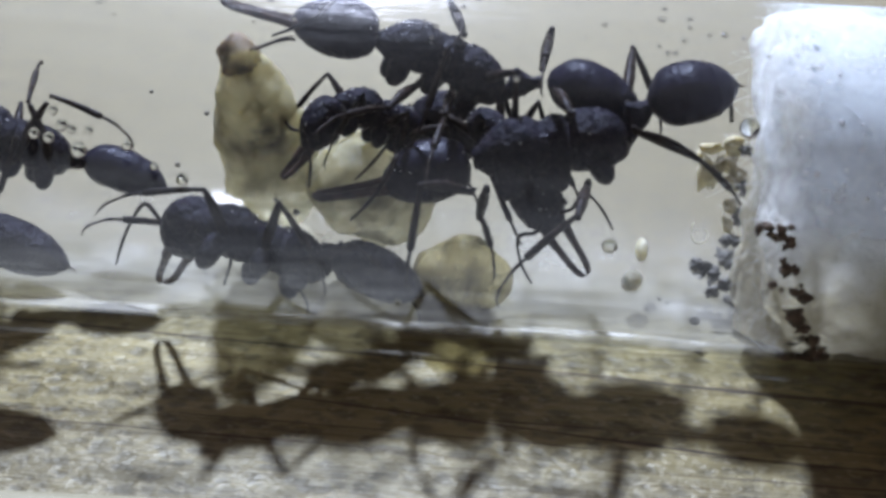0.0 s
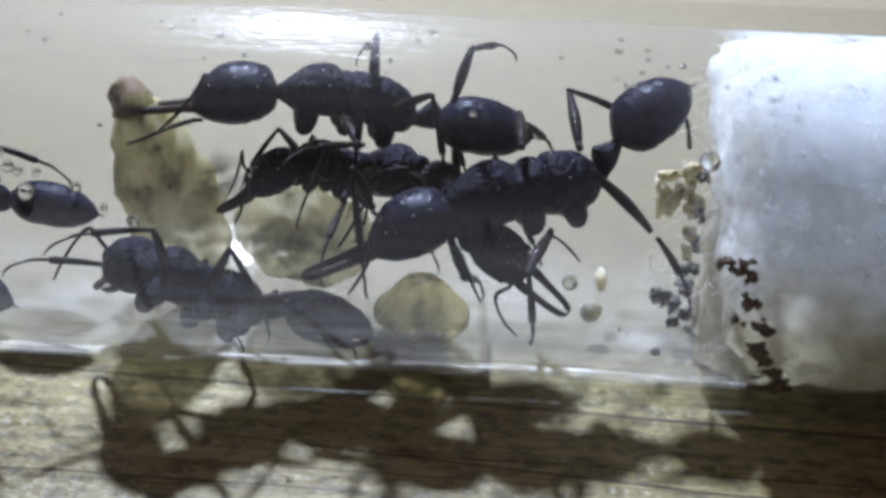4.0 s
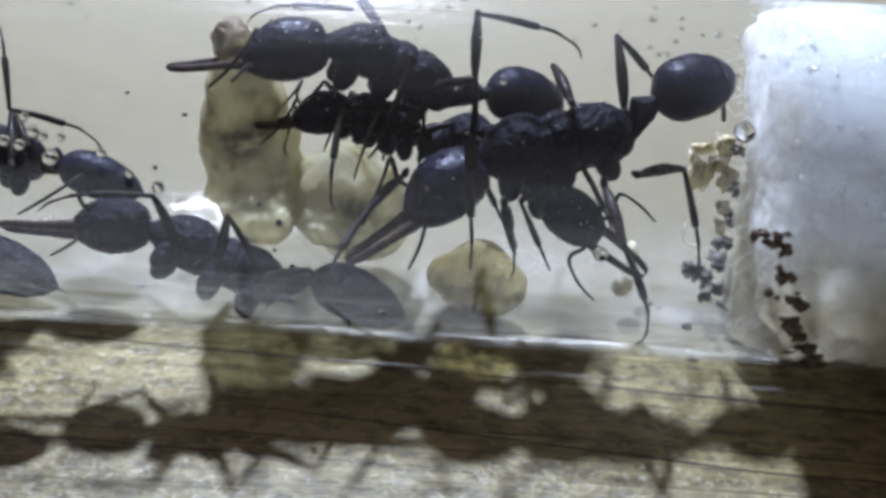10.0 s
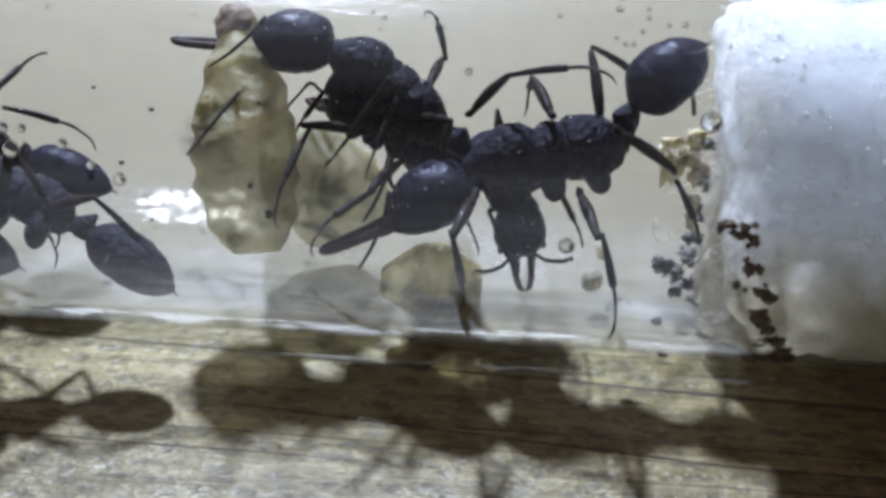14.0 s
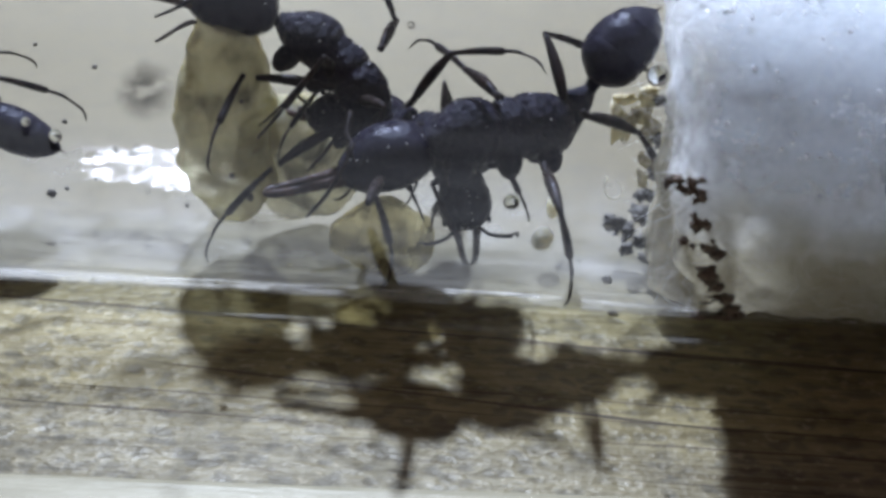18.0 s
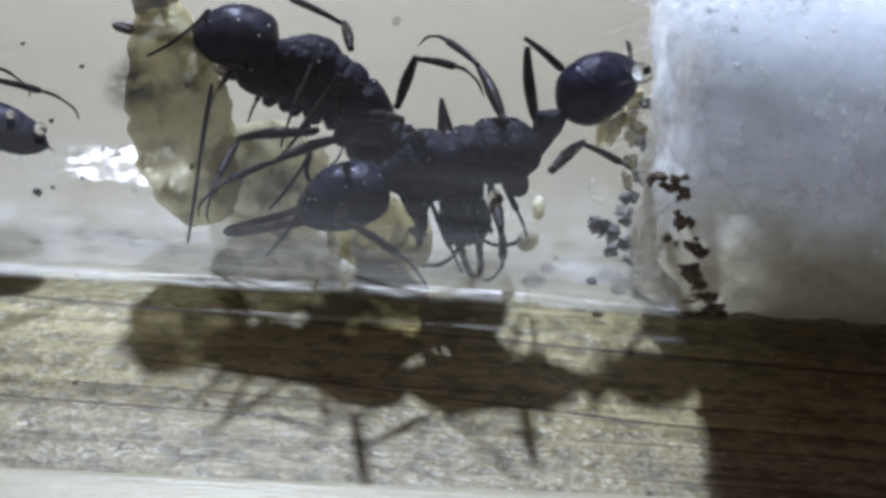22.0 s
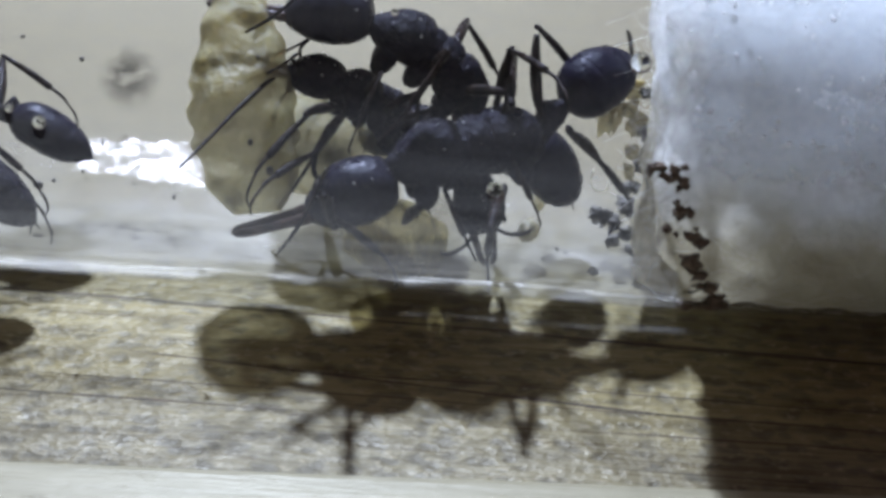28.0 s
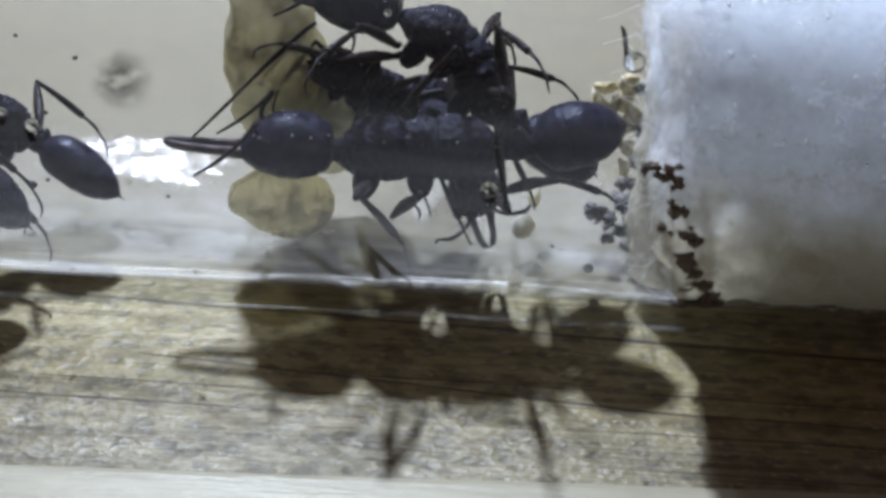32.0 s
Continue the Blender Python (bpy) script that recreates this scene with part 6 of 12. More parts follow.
    walk(ANT_B["head"], [(0, P(3.48, 0.08, -0.19, -0.2, 2.1, 0.8)), (1, P(3.04, -0.09, -0.30, -0.4, 14.7, 2.1)), (2, P(2.96, 0.00, -0.21, 0.3, 27.8, -10.5)), (3, P(3.01, -0.16, -0.35, -0.3, 17.0, 1.5)), (6, P(3.13, 0.01, -0.32, 1.2, 18.0, -25.5)), (7, P(2.99, -0.01, -0.30, 1.0, 18.7, -7.8)), (8, P(2.84, 0.02, -0.20, 0.7, 19.5, -12.1)), (9, P(3.03, -0.15, -0.31, -0.3, 15.4, 1.3)), (10, P(3.06, -0.06, -0.28, -4.2, 19.8, 16.4)), (11, P(3.20, -0.05, -0.31, -0.5, 32.0, 6.0)), (12, P(3.19, -0.06, -0.51, -3.7, 11.7, 17.7)), (13, P(3.19, 0.22, -0.54, -1.6, 16.9, 6.9)), (16, P(3.22, -0.01, -0.42, 1.2, 20.9, -23.8)), (17, P(3.15, -0.12, -0.09, 1.3, 13.8, -22.7)), (18, P(3.07, 0.02, -0.30, 0.5, 15.9, -21.3)), (19, P(2.97, 0.04, -0.29, 1.1, 8.5, -18.1)), (20, P(3.01, 0.07, -0.50, 1.3, 6.2, -11.5)), (21, P(3.02, 0.10, -0.49, 1.6, 11.2, -12.0)), (22, P(3.05, -0.11, -0.54, 1.0, 4.8, -4.3)), (23, P(3.02, -0.16, -0.32, 0.9, 4.2, -3.9)), (24, P(3.02, 0.09, -0.50, 1.6, 10.1, -12.1)), (25, P(3.07, -0.03, -0.38, 0.2, 5.6, -1.1)), (28, P(3.07, 0.15, -0.60, 2.4, 9.9, -13.9)), (29, P(3.08, 0.22, -0.70, 2.1, 12.6, -20.0)), (30, P(3.03, 0.16, -0.50, 1.8, 15.9, -23.4)), (31, P(2.99, 0.06, -0.40, 1.2, 13.4, -11.9)), (31.5, P(3.03, -0.03, -0.19, 1.1, 7.6, -18.3)), (32, P(3.29, -0.03, 0.07, 0.1, -3.7, -1.4))])
    walk(ANT_B["petiole"], [(0, P(-3.40, 0.00, 0.00, 6.3, -40.0, -160.5)), (1, P(-3.40, -0.18, -0.07, 5.9, -45.7, -159.3)), (2, P(-3.40, -0.08, -0.04, 0.6, -56.6, -165.4)), (3, P(-3.39, -0.26, -0.11, 8.2, -50.9, -155.0)), (6, P(-3.40, -0.04, -0.02, -0.6, -44.4, 170.8)), (7, P(-3.40, -0.12, -0.05, 1.5, -43.9, -171.8)), (8, P(-3.40, -0.10, -0.04, -0.2, -36.8, 177.4)), (9, P(-3.39, -0.23, -0.10, 1.9, -28.7, -172.0)), (10, P(-3.40, -0.14, -0.06, 4.3, -34.5, -166.7)), (11, P(-3.40, -0.08, -0.04, 0.4, -46.1, -176.1)), (12, P(-3.39, -0.22, -0.09, 4.9, -40.3, -164.1)), (13, P(-3.40, 0.00, 0.00, 11.3, -50.3, -151.3)), (16, P(-3.40, -0.04, -0.02, 3.0, -63.7, -154.7)), (17, P(-3.40, -0.05, -0.03, 1.4, -57.4, -167.4)), (18, P(-3.40, -0.06, -0.03, 0.3, -55.0, -172.9)), (19, P(-3.40, -0.07, -0.03, 1.1, -51.7, -169.8)), (20, P(-3.40, -0.11, -0.05, 2.7, -48.4, -165.7)), (21, P(-3.40, -0.09, -0.04, 2.4, -47.4, -168.6)), (22, P(-3.39, -0.28, -0.12, 4.2, -37.1, -167.4)), (23, P(-3.39, -0.25, -0.11, 3.2, -32.2, -170.1)), (24, P(-3.40, -0.10, -0.04, 0.6, -37.9, -176.7)), (25, P(-3.40, -0.15, -0.06, 7.7, -44.2, -159.6)), (28, P(-3.40, -0.09, -0.04, 0.6, -38.1, -177.5)), (29, P(-3.40, -0.06, -0.03, -0.2, -43.4, 179.0)), (30, P(-3.40, -0.05, -0.02, -0.4, -46.3, 176.5)), (31, P(-3.40, -0.09, -0.04, 1.4, -46.5, -171.1)), (31.5, P(-3.40, -0.08, -0.03, -0.9, -18.9, 166.7)), (32, P(-3.40, 0.00, 0.00, -0.0, 0.9, 179.6))])
    walk(ANT_B["gaster"], [(0, P(-4.64, -0.44, 1.10, 0.2, -1.8, -179.3)), (1, P(-4.46, -0.58, 1.09, 2.6, -19.7, -166.2)), (2, P(-4.58, -0.39, 1.81, 0.1, -24.3, -177.4)), (3, P(-4.50, -0.77, 1.40, 1.4, -27.2, -173.5)), (6, P(-4.71, 0.17, 1.28, -1.0, -29.1, 160.1)), (7, P(-4.73, -0.31, 1.24, -0.9, -20.9, 173.2)), (8, P(-4.94, -0.03, 1.11, -0.0, -15.8, 179.7)), (9, P(-4.89, -0.44, 0.73, 4.3, 0.8, -156.7)), (10, P(-4.70, -0.45, 0.86, 4.0, 0.2, -162.2)), (11, P(-4.55, -0.16, 1.16, 0.2, -13.1, -177.7)), (12, P(-4.73, -0.60, 1.09, 2.5, -13.1, -168.4)), (13, P(-4.28, -0.48, 1.21, 2.2, -21.8, -170.8)), (16, P(-4.15, -0.40, 1.65, -0.7, -42.4, 169.6)), (17, P(-4.56, -0.31, 1.83, -0.5, -41.9, 173.6)), (18, P(-4.55, -0.20, 1.63, -0.1, -45.8, 176.5)), (19, P(-4.56, -0.28, 1.46, -0.1, -40.6, 179.3)), (20, P(-4.70, -0.44, 1.46, 3.2, -15.9, -152.2)), (21, P(-4.74, -0.36, 1.45, 2.4, -17.2, -162.3)), (22, P(-4.72, -0.58, 0.91, 4.0, -15.2, -163.7)), (23, P(-4.53, -0.45, 0.62, 4.8, -16.5, -161.0)), (24, P(-4.64, -0.17, 0.92, 2.9, -13.6, -157.6)), (25, P(-4.33, -0.50, 0.90, 7.3, -6.9, -145.9)), (28, P(-4.70, -0.14, 0.98, 2.8, -12.2, -163.6)), (29, P(-4.70, -0.04, 1.20, 2.1, -12.7, -160.5)), (30, P(-4.83, 0.04, 1.47, 1.1, -16.8, -165.7)), (31, P(-4.54, -0.27, 1.17, 2.1, -11.0, -159.4)), (31.5, P(-5.15, 0.34, 0.58, 0.7, -0.0, -169.1)), (32, P(-4.94, 0.01, -0.02, 0.3, -12.6, -175.0))])
    walk(ANT_B["femur0"], [(0, P(-3.91, 0.60, 0.13, -17.1, 36.4, -163.4)), (1, P(-3.49, 0.89, 0.02, -33.8, 47.1, 149.8)), (2, P(-2.99, 1.77, 0.41, -27.9, 39.8, 150.5)), (3, P(-3.22, 0.85, 0.32, -36.0, 49.2, 145.3)), (6, P(-2.70, 2.29, 0.53, -27.8, 46.6, 156.0)), (7, P(-3.29, 1.40, 0.52, -27.7, 51.2, 171.8)), (8, P(-2.16, 1.80, -0.67, -9.2, -2.6, -141.2)), (9, P(-2.87, 1.36, -1.07, -2.9, 13.9, -130.2)), (10, P(-3.25, 1.50, -1.61, -4.6, 17.4, -136.1)), (11, P(-2.74, 2.39, -1.31, -11.5, 5.2, -151.0)), (12, P(-3.27, 1.54, -1.46, -4.6, 2.2, -133.7)), (13, P(-3.57, 0.54, 0.28, -17.7, 48.5, -160.6)), (16, P(-2.38, 1.89, 0.85, -15.1, 31.8, -170.1)), (17, P(-3.41, 2.03, 1.20, -13.8, 30.8, -163.0)), (18, P(-3.08, 1.97, 0.85, -15.3, 23.4, -165.7)), (19, P(-2.72, 1.88, -0.22, -6.9, -2.9, -137.0)), (20, P(-3.45, 1.71, -0.38, -4.7, 2.9, -131.6)), (21, P(-3.65, 1.94, -0.33, -3.3, -0.4, -132.0)), (22, P(-3.65, 1.42, -0.81, 1.2, 1.9, -125.5)), (23, P(-3.45, 0.93, 0.17, -13.9, 41.9, -158.5)), (24, P(-2.71, 1.81, -0.71, -3.1, 8.1, -131.8)), (25, P(-2.75, 1.12, -0.72, 3.3, 14.2, -118.0)), (28, P(-4.03, 1.86, 0.38, -3.9, 42.7, -138.8)), (29, P(-3.65, 2.67, -0.36, -5.5, 30.1, -142.9)), (30, P(-3.47, 2.72, 0.17, -11.6, 35.3, -159.3)), (31, P(-4.50, 2.28, -0.35, -5.1, 31.6, -134.9)), (32, P(-3.63, 1.24, -1.52, -12.8, 6.4, -136.4))])
    walk(ANT_B["tibia0"], [(0, P(-6.46, -0.17, -1.84, -3.7, 45.1, -129.8)), (1, P(-5.59, 2.11, -2.59, -2.7, 54.5, -125.6)), (2, P(-5.17, 3.00, -1.67, -13.5, 49.9, -148.9)), (3, P(-5.28, 2.27, -2.58, -4.8, 51.4, -131.9)), (6, P(-4.77, 3.21, -1.86, -12.3, 53.8, -156.7)), (7, P(-5.32, 1.70, -2.04, -6.8, 56.1, -137.6)), (8, P(-4.65, -0.20, -0.53, -40.7, 54.3, 124.5)), (9, P(-4.75, -0.86, -1.79, -57.2, 62.7, 120.8)), (10, P(-5.50, -0.66, -2.58, -3.9, 83.3, -130.5)), (11, P(-5.63, 0.79, -1.61, -44.8, 77.1, 172.6)), (12, P(-5.60, -0.90, -1.59, -59.7, 85.4, 168.2)), (13, P(-5.63, -0.19, -2.20, 5.4, 59.0, -110.4)), (16, P(-5.16, 1.41, -0.90, -13.6, 49.1, -161.4)), (17, P(-6.08, 1.21, -0.46, -13.9, 40.1, -161.6)), (18, P(-6.06, 1.21, -0.48, -14.1, 47.6, -156.1)), (19, P(-4.95, -0.20, -0.06, -15.2, 37.5, -160.4)), (20, P(-5.42, -0.51, -0.53, -11.0, 33.7, -148.3)), (21, P(-5.66, -0.29, -0.31, -10.9, 33.4, -151.3)), (22, P(-5.42, -1.06, -0.92, -6.3, 36.4, -141.8)), (23, P(-5.73, 0.03, -2.02, -5.4, 31.0, -140.1)), (24, P(-4.58, -0.28, -1.11, -10.4, 43.8, -148.7)), (25, P(-3.99, -1.22, -1.39, -4.0, 45.7, -133.8)), (28, P(-5.63, 0.46, -1.58, -8.4, 50.8, -147.9)), (29, P(-5.54, 1.24, -1.74, -12.3, 45.0, -157.9)), (30, P(-5.79, 1.84, -1.59, -13.7, 39.9, -164.0)), (31, P(-6.15, 0.62, -1.79, -11.8, 39.5, -151.0)), (32, P(-6.02, -1.03, -1.89, -11.7, 24.9, -133.5))])
    walk(ANT_B["femur1"], [(0, P(-1.39, 1.69, -1.53, -9.0, 4.1, 77.6)), (0.5, P(-1.38, 1.78, -1.67, -0.9, 11.1, 63.9)), (1, P(-1.34, 1.89, -1.74, 3.3, 14.4, 53.9)), (2, P(-0.62, 2.09, -1.53, 6.8, 13.0, 48.4)), (3, P(-0.71, 1.86, -1.66, -1.3, 2.9, 61.1)), (6, P(-0.16, 2.04, -1.28, 4.4, 20.5, 42.5)), (7, P(-0.60, 2.00, -1.54, 0.4, 8.7, 55.8)), (7.5, P(-0.82, 2.05, -1.46, 1.2, 12.1, 57.1)), (8, P(-0.93, 2.11, -1.38, 1.4, 15.8, 58.3)), (8.33, P(-0.95, 2.04, -1.41, -0.3, 15.6, 61.2)), (8.5, P(-0.96, 1.97, -1.44, -1.8, 15.2, 63.6)), (8.67, P(-0.98, 1.91, -1.48, -3.9, 15.1, 66.5)), (9, P(-1.06, 1.84, -1.56, -9.7, 16.9, 73.8)), (10, P(-1.74, 1.87, -1.66, -25.8, 33.2, 91.9)), (10.5, P(-1.45, 2.07, -1.52, -16.9, 30.8, 81.5)), (11, P(-1.15, 2.25, -1.38, -7.8, 29.9, 71.0)), (12, P(-2.03, 1.84, -1.37, -17.3, 36.5, 76.7)), (12.33, P(-1.97, 1.76, -1.43, -15.9, 29.2, 84.4)), (12.67, P(-1.84, 1.72, -1.56, -15.7, 16.3, 91.3)), (13, P(-1.66, 1.72, -1.62, -16.2, 9.5, 94.3)), (16, P(-0.58, 2.14, -0.94, -10.0, 23.5, 68.9)), (17, P(-1.14, 2.34, -1.01, -7.8, 10.6, 70.6)), (18, P(-1.05, 2.26, -1.08, -5.9, 11.0, 72.5)), (19, P(-1.27, 2.08, -0.92, -8.6, 14.1, 77.4)), (20, P(-1.23, 1.86, -0.98, -2.5, 9.7, 64.6)), (20.5, P(-1.14, 1.90, -1.04, -2.9, 9.6, 64.8)), (21, P(-1.04, 1.95, -1.08, -5.4, 9.1, 65.9)), (21.5, P(-0.97, 1.82, -1.09, -11.8, 7.6, 75.9)), (22, P(-0.95, 1.67, -1.09, -16.2, 7.1, 85.0)), (22.5, P(-1.15, 1.64, -1.03, -13.6, 9.6, 79.3)), (23, P(-1.35, 1.64, -0.96, -9.8, 12.2, 69.4)), (24, P(-0.95, 1.92, -1.10, -3.5, 9.4, 62.4)), (24.33, P(-0.99, 1.89, -1.29, -4.9, 9.2, 64.9)), (24.5, P(-1.03, 1.87, -1.41, -6.2, 9.0, 67.2)), (24.67, P(-1.06, 1.85, -1.51, -7.5, 8.9, 69.5)), (25, P(-1.10, 1.82, -1.61, -9.0, 8.7, 72.0)), (28, P(-0.80, 2.08, -1.36, -5.0, 3.8, 59.5)), (28.33, P(-0.62, 2.09, -1.41, -4.3, 3.6, 58.5)), (28.67, P(-0.39, 2.09, -1.49, -3.3, 3.9, 56.8)), (29, P(-0.28, 2.11, -1.54, -1.5, 4.8, 53.6)), (29.5, P(-0.73, 2.28, -1.22, 2.2, 7.4, 45.6)), (30, P(-1.19, 2.43, -0.91, 4.1, 9.1, 41.0)), (31, P(-0.73, 1.87, -1.11, -4.2, 10.0, 66.4)), (31.33, P(-1.13, 1.74, -1.25, -4.7, 5.6, 77.4)), (31.43, P(-1.38, 1.72, -1.30, -4.8, 3.7, 80.5)), (31.57, P(-1.77, 1.71, -1.36, -4.9, 0.8, 84.5)), (31.67, P(-2.11, 1.70, -1.41, -5.1, -1.6, 87.4)), (31.77, P(-2.48, 1.70, -1.46, -5.4, -4.1, 90.3)), (31.9, P(-3.00, 1.69, -1.53, -5.9, -7.5, 94.2)), (32, P(-3.40, 1.69, -1.59, -6.5, -10.1, 97.2))])
    walk(ANT_B["tibia1"], [(0, P(-0.79, 4.44, -1.73, -13.2, 27.2, 14.0)), (0.5, P(-0.13, 4.45, -2.15, -97.9, 65.0, -34.2)), (1, P(0.53, 4.46, -2.56, -7.8, 113.5, 93.0)), (2, P(1.46, 4.43, -2.25, -29.8, 116.2, 60.0)), (3, P(0.73, 4.48, -1.81, -11.8, 110.8, 88.3)), (6, P(2.11, 4.11, -2.42, -29.5, 116.2, 44.8)), (7, P(1.12, 4.52, -2.00, -41.3, 109.6, 66.0)), (7.5, P(0.92, 4.63, -2.12, -128.5, 65.7, -73.5)), (8, P(0.71, 4.75, -2.25, -26.5, 44.6, -25.0)), (8.33, P(0.41, 4.78, -2.34, -103.5, 63.5, -52.2)), (8.5, P(0.26, 4.79, -2.38, 9.9, 112.5, 110.7)), (8.67, P(0.11, 4.81, -2.42, -54.1, 110.9, 96.2)), (9, P(-0.19, 4.84, -2.51, 127.5, 67.6, -62.7)), (10, P(-1.83, 4.56, -3.42, 44.8, 70.9, -129.1)), (10.5, P(-1.03, 4.74, -3.21, -89.4, 110.1, 52.5)), (11, P(-0.23, 4.91, -3.00, -34.3, 112.4, 59.8)), (12, P(-1.43, 4.37, -3.30, -18.5, 120.2, 86.9)), (12.33, P(-1.58, 4.44, -2.90, -57.9, 113.5, 81.7)), (12.67, P(-1.72, 4.51, -2.50, 48.6, 70.7, -107.7)), (13, P(-1.87, 4.58, -2.10, 33.0, 75.4, -96.5)), (16, P(0.49, 4.91, -2.23, 17.6, 58.6, -140.4)), (17, P(-0.16, 5.14, -1.56, 14.3, 58.4, -140.9)), (18, P(-0.16, 5.08, -1.66, 8.7, 61.4, -142.6)), (19, P(-0.60, 5.05, -1.69, 21.5, 57.4, -140.2)), (20, P(0.04, 4.54, -1.49, 106.4, 51.9, -92.6)), (20.5, P(0.10, 4.58, -1.52, 49.3, 49.1, -102.1)), (21, P(0.15, 4.63, -1.55, 7.5, 46.5, -102.2)), (21.5, P(-0.27, 4.57, -1.50, 46.8, 50.8, -102.4)), (22, P(-0.70, 4.52, -1.45, 101.7, 49.6, -93.9)), (22.5, P(-0.48, 4.53, -1.54, -16.7, 128.8, 91.0)), (23, P(-0.27, 4.53, -1.63, -125.5, 47.8, -81.7)), (24, P(0.43, 4.55, -1.59, 34.0, 127.0, 83.0)), (24.33, P(0.22, 4.58, -1.75, -105.1, 47.5, -89.7)), (24.5, P(0.12, 4.60, -1.83, -56.5, 44.9, -86.0)), (24.67, P(0.02, 4.62, -1.90, -8.9, 44.4, -83.0)), (25, P(-0.19, 4.65, -2.06, 11.3, 40.8, -86.1)), (28, P(0.67, 4.56, -1.55, -0.7, 45.9, -100.8)), (28.33, P(0.92, 4.51, -1.63, -23.4, 45.2, -99.3)), (28.67, P(1.17, 4.46, -1.70, -77.7, 45.3, -99.0)), (29, P(1.43, 4.42, -1.78, -118.8, 43.4, -106.6)), (29.5, P(1.28, 4.43, -1.59, -66.8, 47.8, -101.8)), (30, P(1.13, 4.45, -1.41, -31.6, 49.0, -105.3)), (31, P(0.44, 4.56, -1.63, -20.8, 49.4, -96.8)), (31.33, P(-0.94, 4.43, -1.47, -23.9, 50.6, -90.6)), (31.43, P(-1.40, 4.39, -1.42, -84.2, 52.7, -99.8)), (31.57, P(-1.87, 4.35, -1.36, 28.2, 123.3, 65.3)), (31.67, P(-2.33, 4.31, -1.31, -38.0, 124.5, 50.8)), (31.77, P(-2.79, 4.27, -1.25, -49.4, 123.3, 48.7)), (31.81, P(-2.95, 4.25, -1.23, 147.9, 4.5, -97.7)), (31.86, P(-3.10, 4.24, -1.22, 133.3, -47.9, -67.9)), (31.9, P(-3.26, 4.22, -1.20, 37.8, -57.2, 38.3)), (32, P(-3.72, 4.18, -1.14, 14.0, -75.9, 68.2))])
    walk(ANT_B["femur2"], [(0, P(-3.72, -1.08, 1.08, 11.2, -26.3, -104.4)), (1, P(-2.68, -1.59, 2.75, -6.9, -3.0, -134.9)), (2, P(-2.03, -1.08, 2.83, -4.0, -2.8, -126.0)), (3, P(-2.81, -0.98, 1.47, 12.7, -21.6, -99.6)), (6, P(-2.89, 0.55, 1.15, 12.4, -40.2, -114.0)), (6.5, P(-3.02, 0.31, 0.76, -34.2, -55.1, -119.8)), (7, P(-3.15, 0.07, 0.37, -104.3, -66.5, -97.9)), (8, P(-3.28, 0.29, 0.55, 65.9, -113.5, 88.2)), (8.33, P(-3.29, 0.01, 0.53, -75.4, -63.9, -103.6)), (8.5, P(-3.29, -0.13, 0.52, -32.1, -56.9, -109.1)), (8.67, P(-3.30, -0.27, 0.51, 3.3, -49.7, -105.2)), (9, P(-3.31, -0.56, 0.49, 26.8, -45.9, -99.2)), (10, P(-3.37, -0.70, 0.56, 37.3, -52.0, -102.1)), (11, P(-3.01, 0.04, 1.03, 9.5, -34.1, -107.6)), (12, P(-3.41, -0.75, 0.92, 22.8, -39.4, -97.7)), (13, P(-3.09, -0.96, 0.78, 30.2, -49.8, -97.4)), (16, P(-2.56, 0.44, 0.89, 27.0, -48.8, -102.8)), (17, P(-3.16, 0.44, 1.14, 52.3, -60.6, -77.0)), (18, P(-2.89, 0.44, 0.78, 28.2, -50.9, -92.4)), (19, P(-3.42, 0.26, 0.90, 67.0, -65.3, -86.6)), (19.33, P(-3.43, 0.16, 0.77, 65.4, -65.2, -86.6)), (19.43, P(-3.43, 0.13, 0.73, 11.8, -63.5, -91.8)), (19.57, P(-3.43, 0.09, 0.69, -40.9, -64.2, -98.0)), (19.67, P(-3.43, 0.06, 0.65, -97.1, -66.9, -100.3)), (20, P(-3.43, -0.04, 0.52, -98.8, -67.0, -100.2)), (21, P(-3.60, -0.05, 1.00, -105.5, -66.2, -97.8)), (22, P(-3.56, -0.50, 0.57, -89.0, -66.5, -104.8)), (23, P(-3.53, -0.55, 0.57, -82.7, -66.2, -109.6)), (24, P(-3.36, -0.10, 0.91, -91.0, -66.5, -109.8)), (25, P(-3.33, -0.78, 0.78, -76.2, -62.0, -112.0)), (28, P(-3.45, 0.06, 0.82, -83.7, -65.1, -119.0)), (29, P(-3.28, 0.32, 1.08, 97.2, -114.2, 55.0)), (30, P(-3.23, 0.55, 1.17, 92.5, -113.6, 55.1)), (31, P(-3.56, 0.00, 1.03, -87.1, -60.3, -113.2)), (31.5, P(-3.73, -0.37, 0.63, -37.5, -47.1, -109.3)), (32, P(-3.91, -0.74, 0.24, 4.9, -39.6, -94.0))])
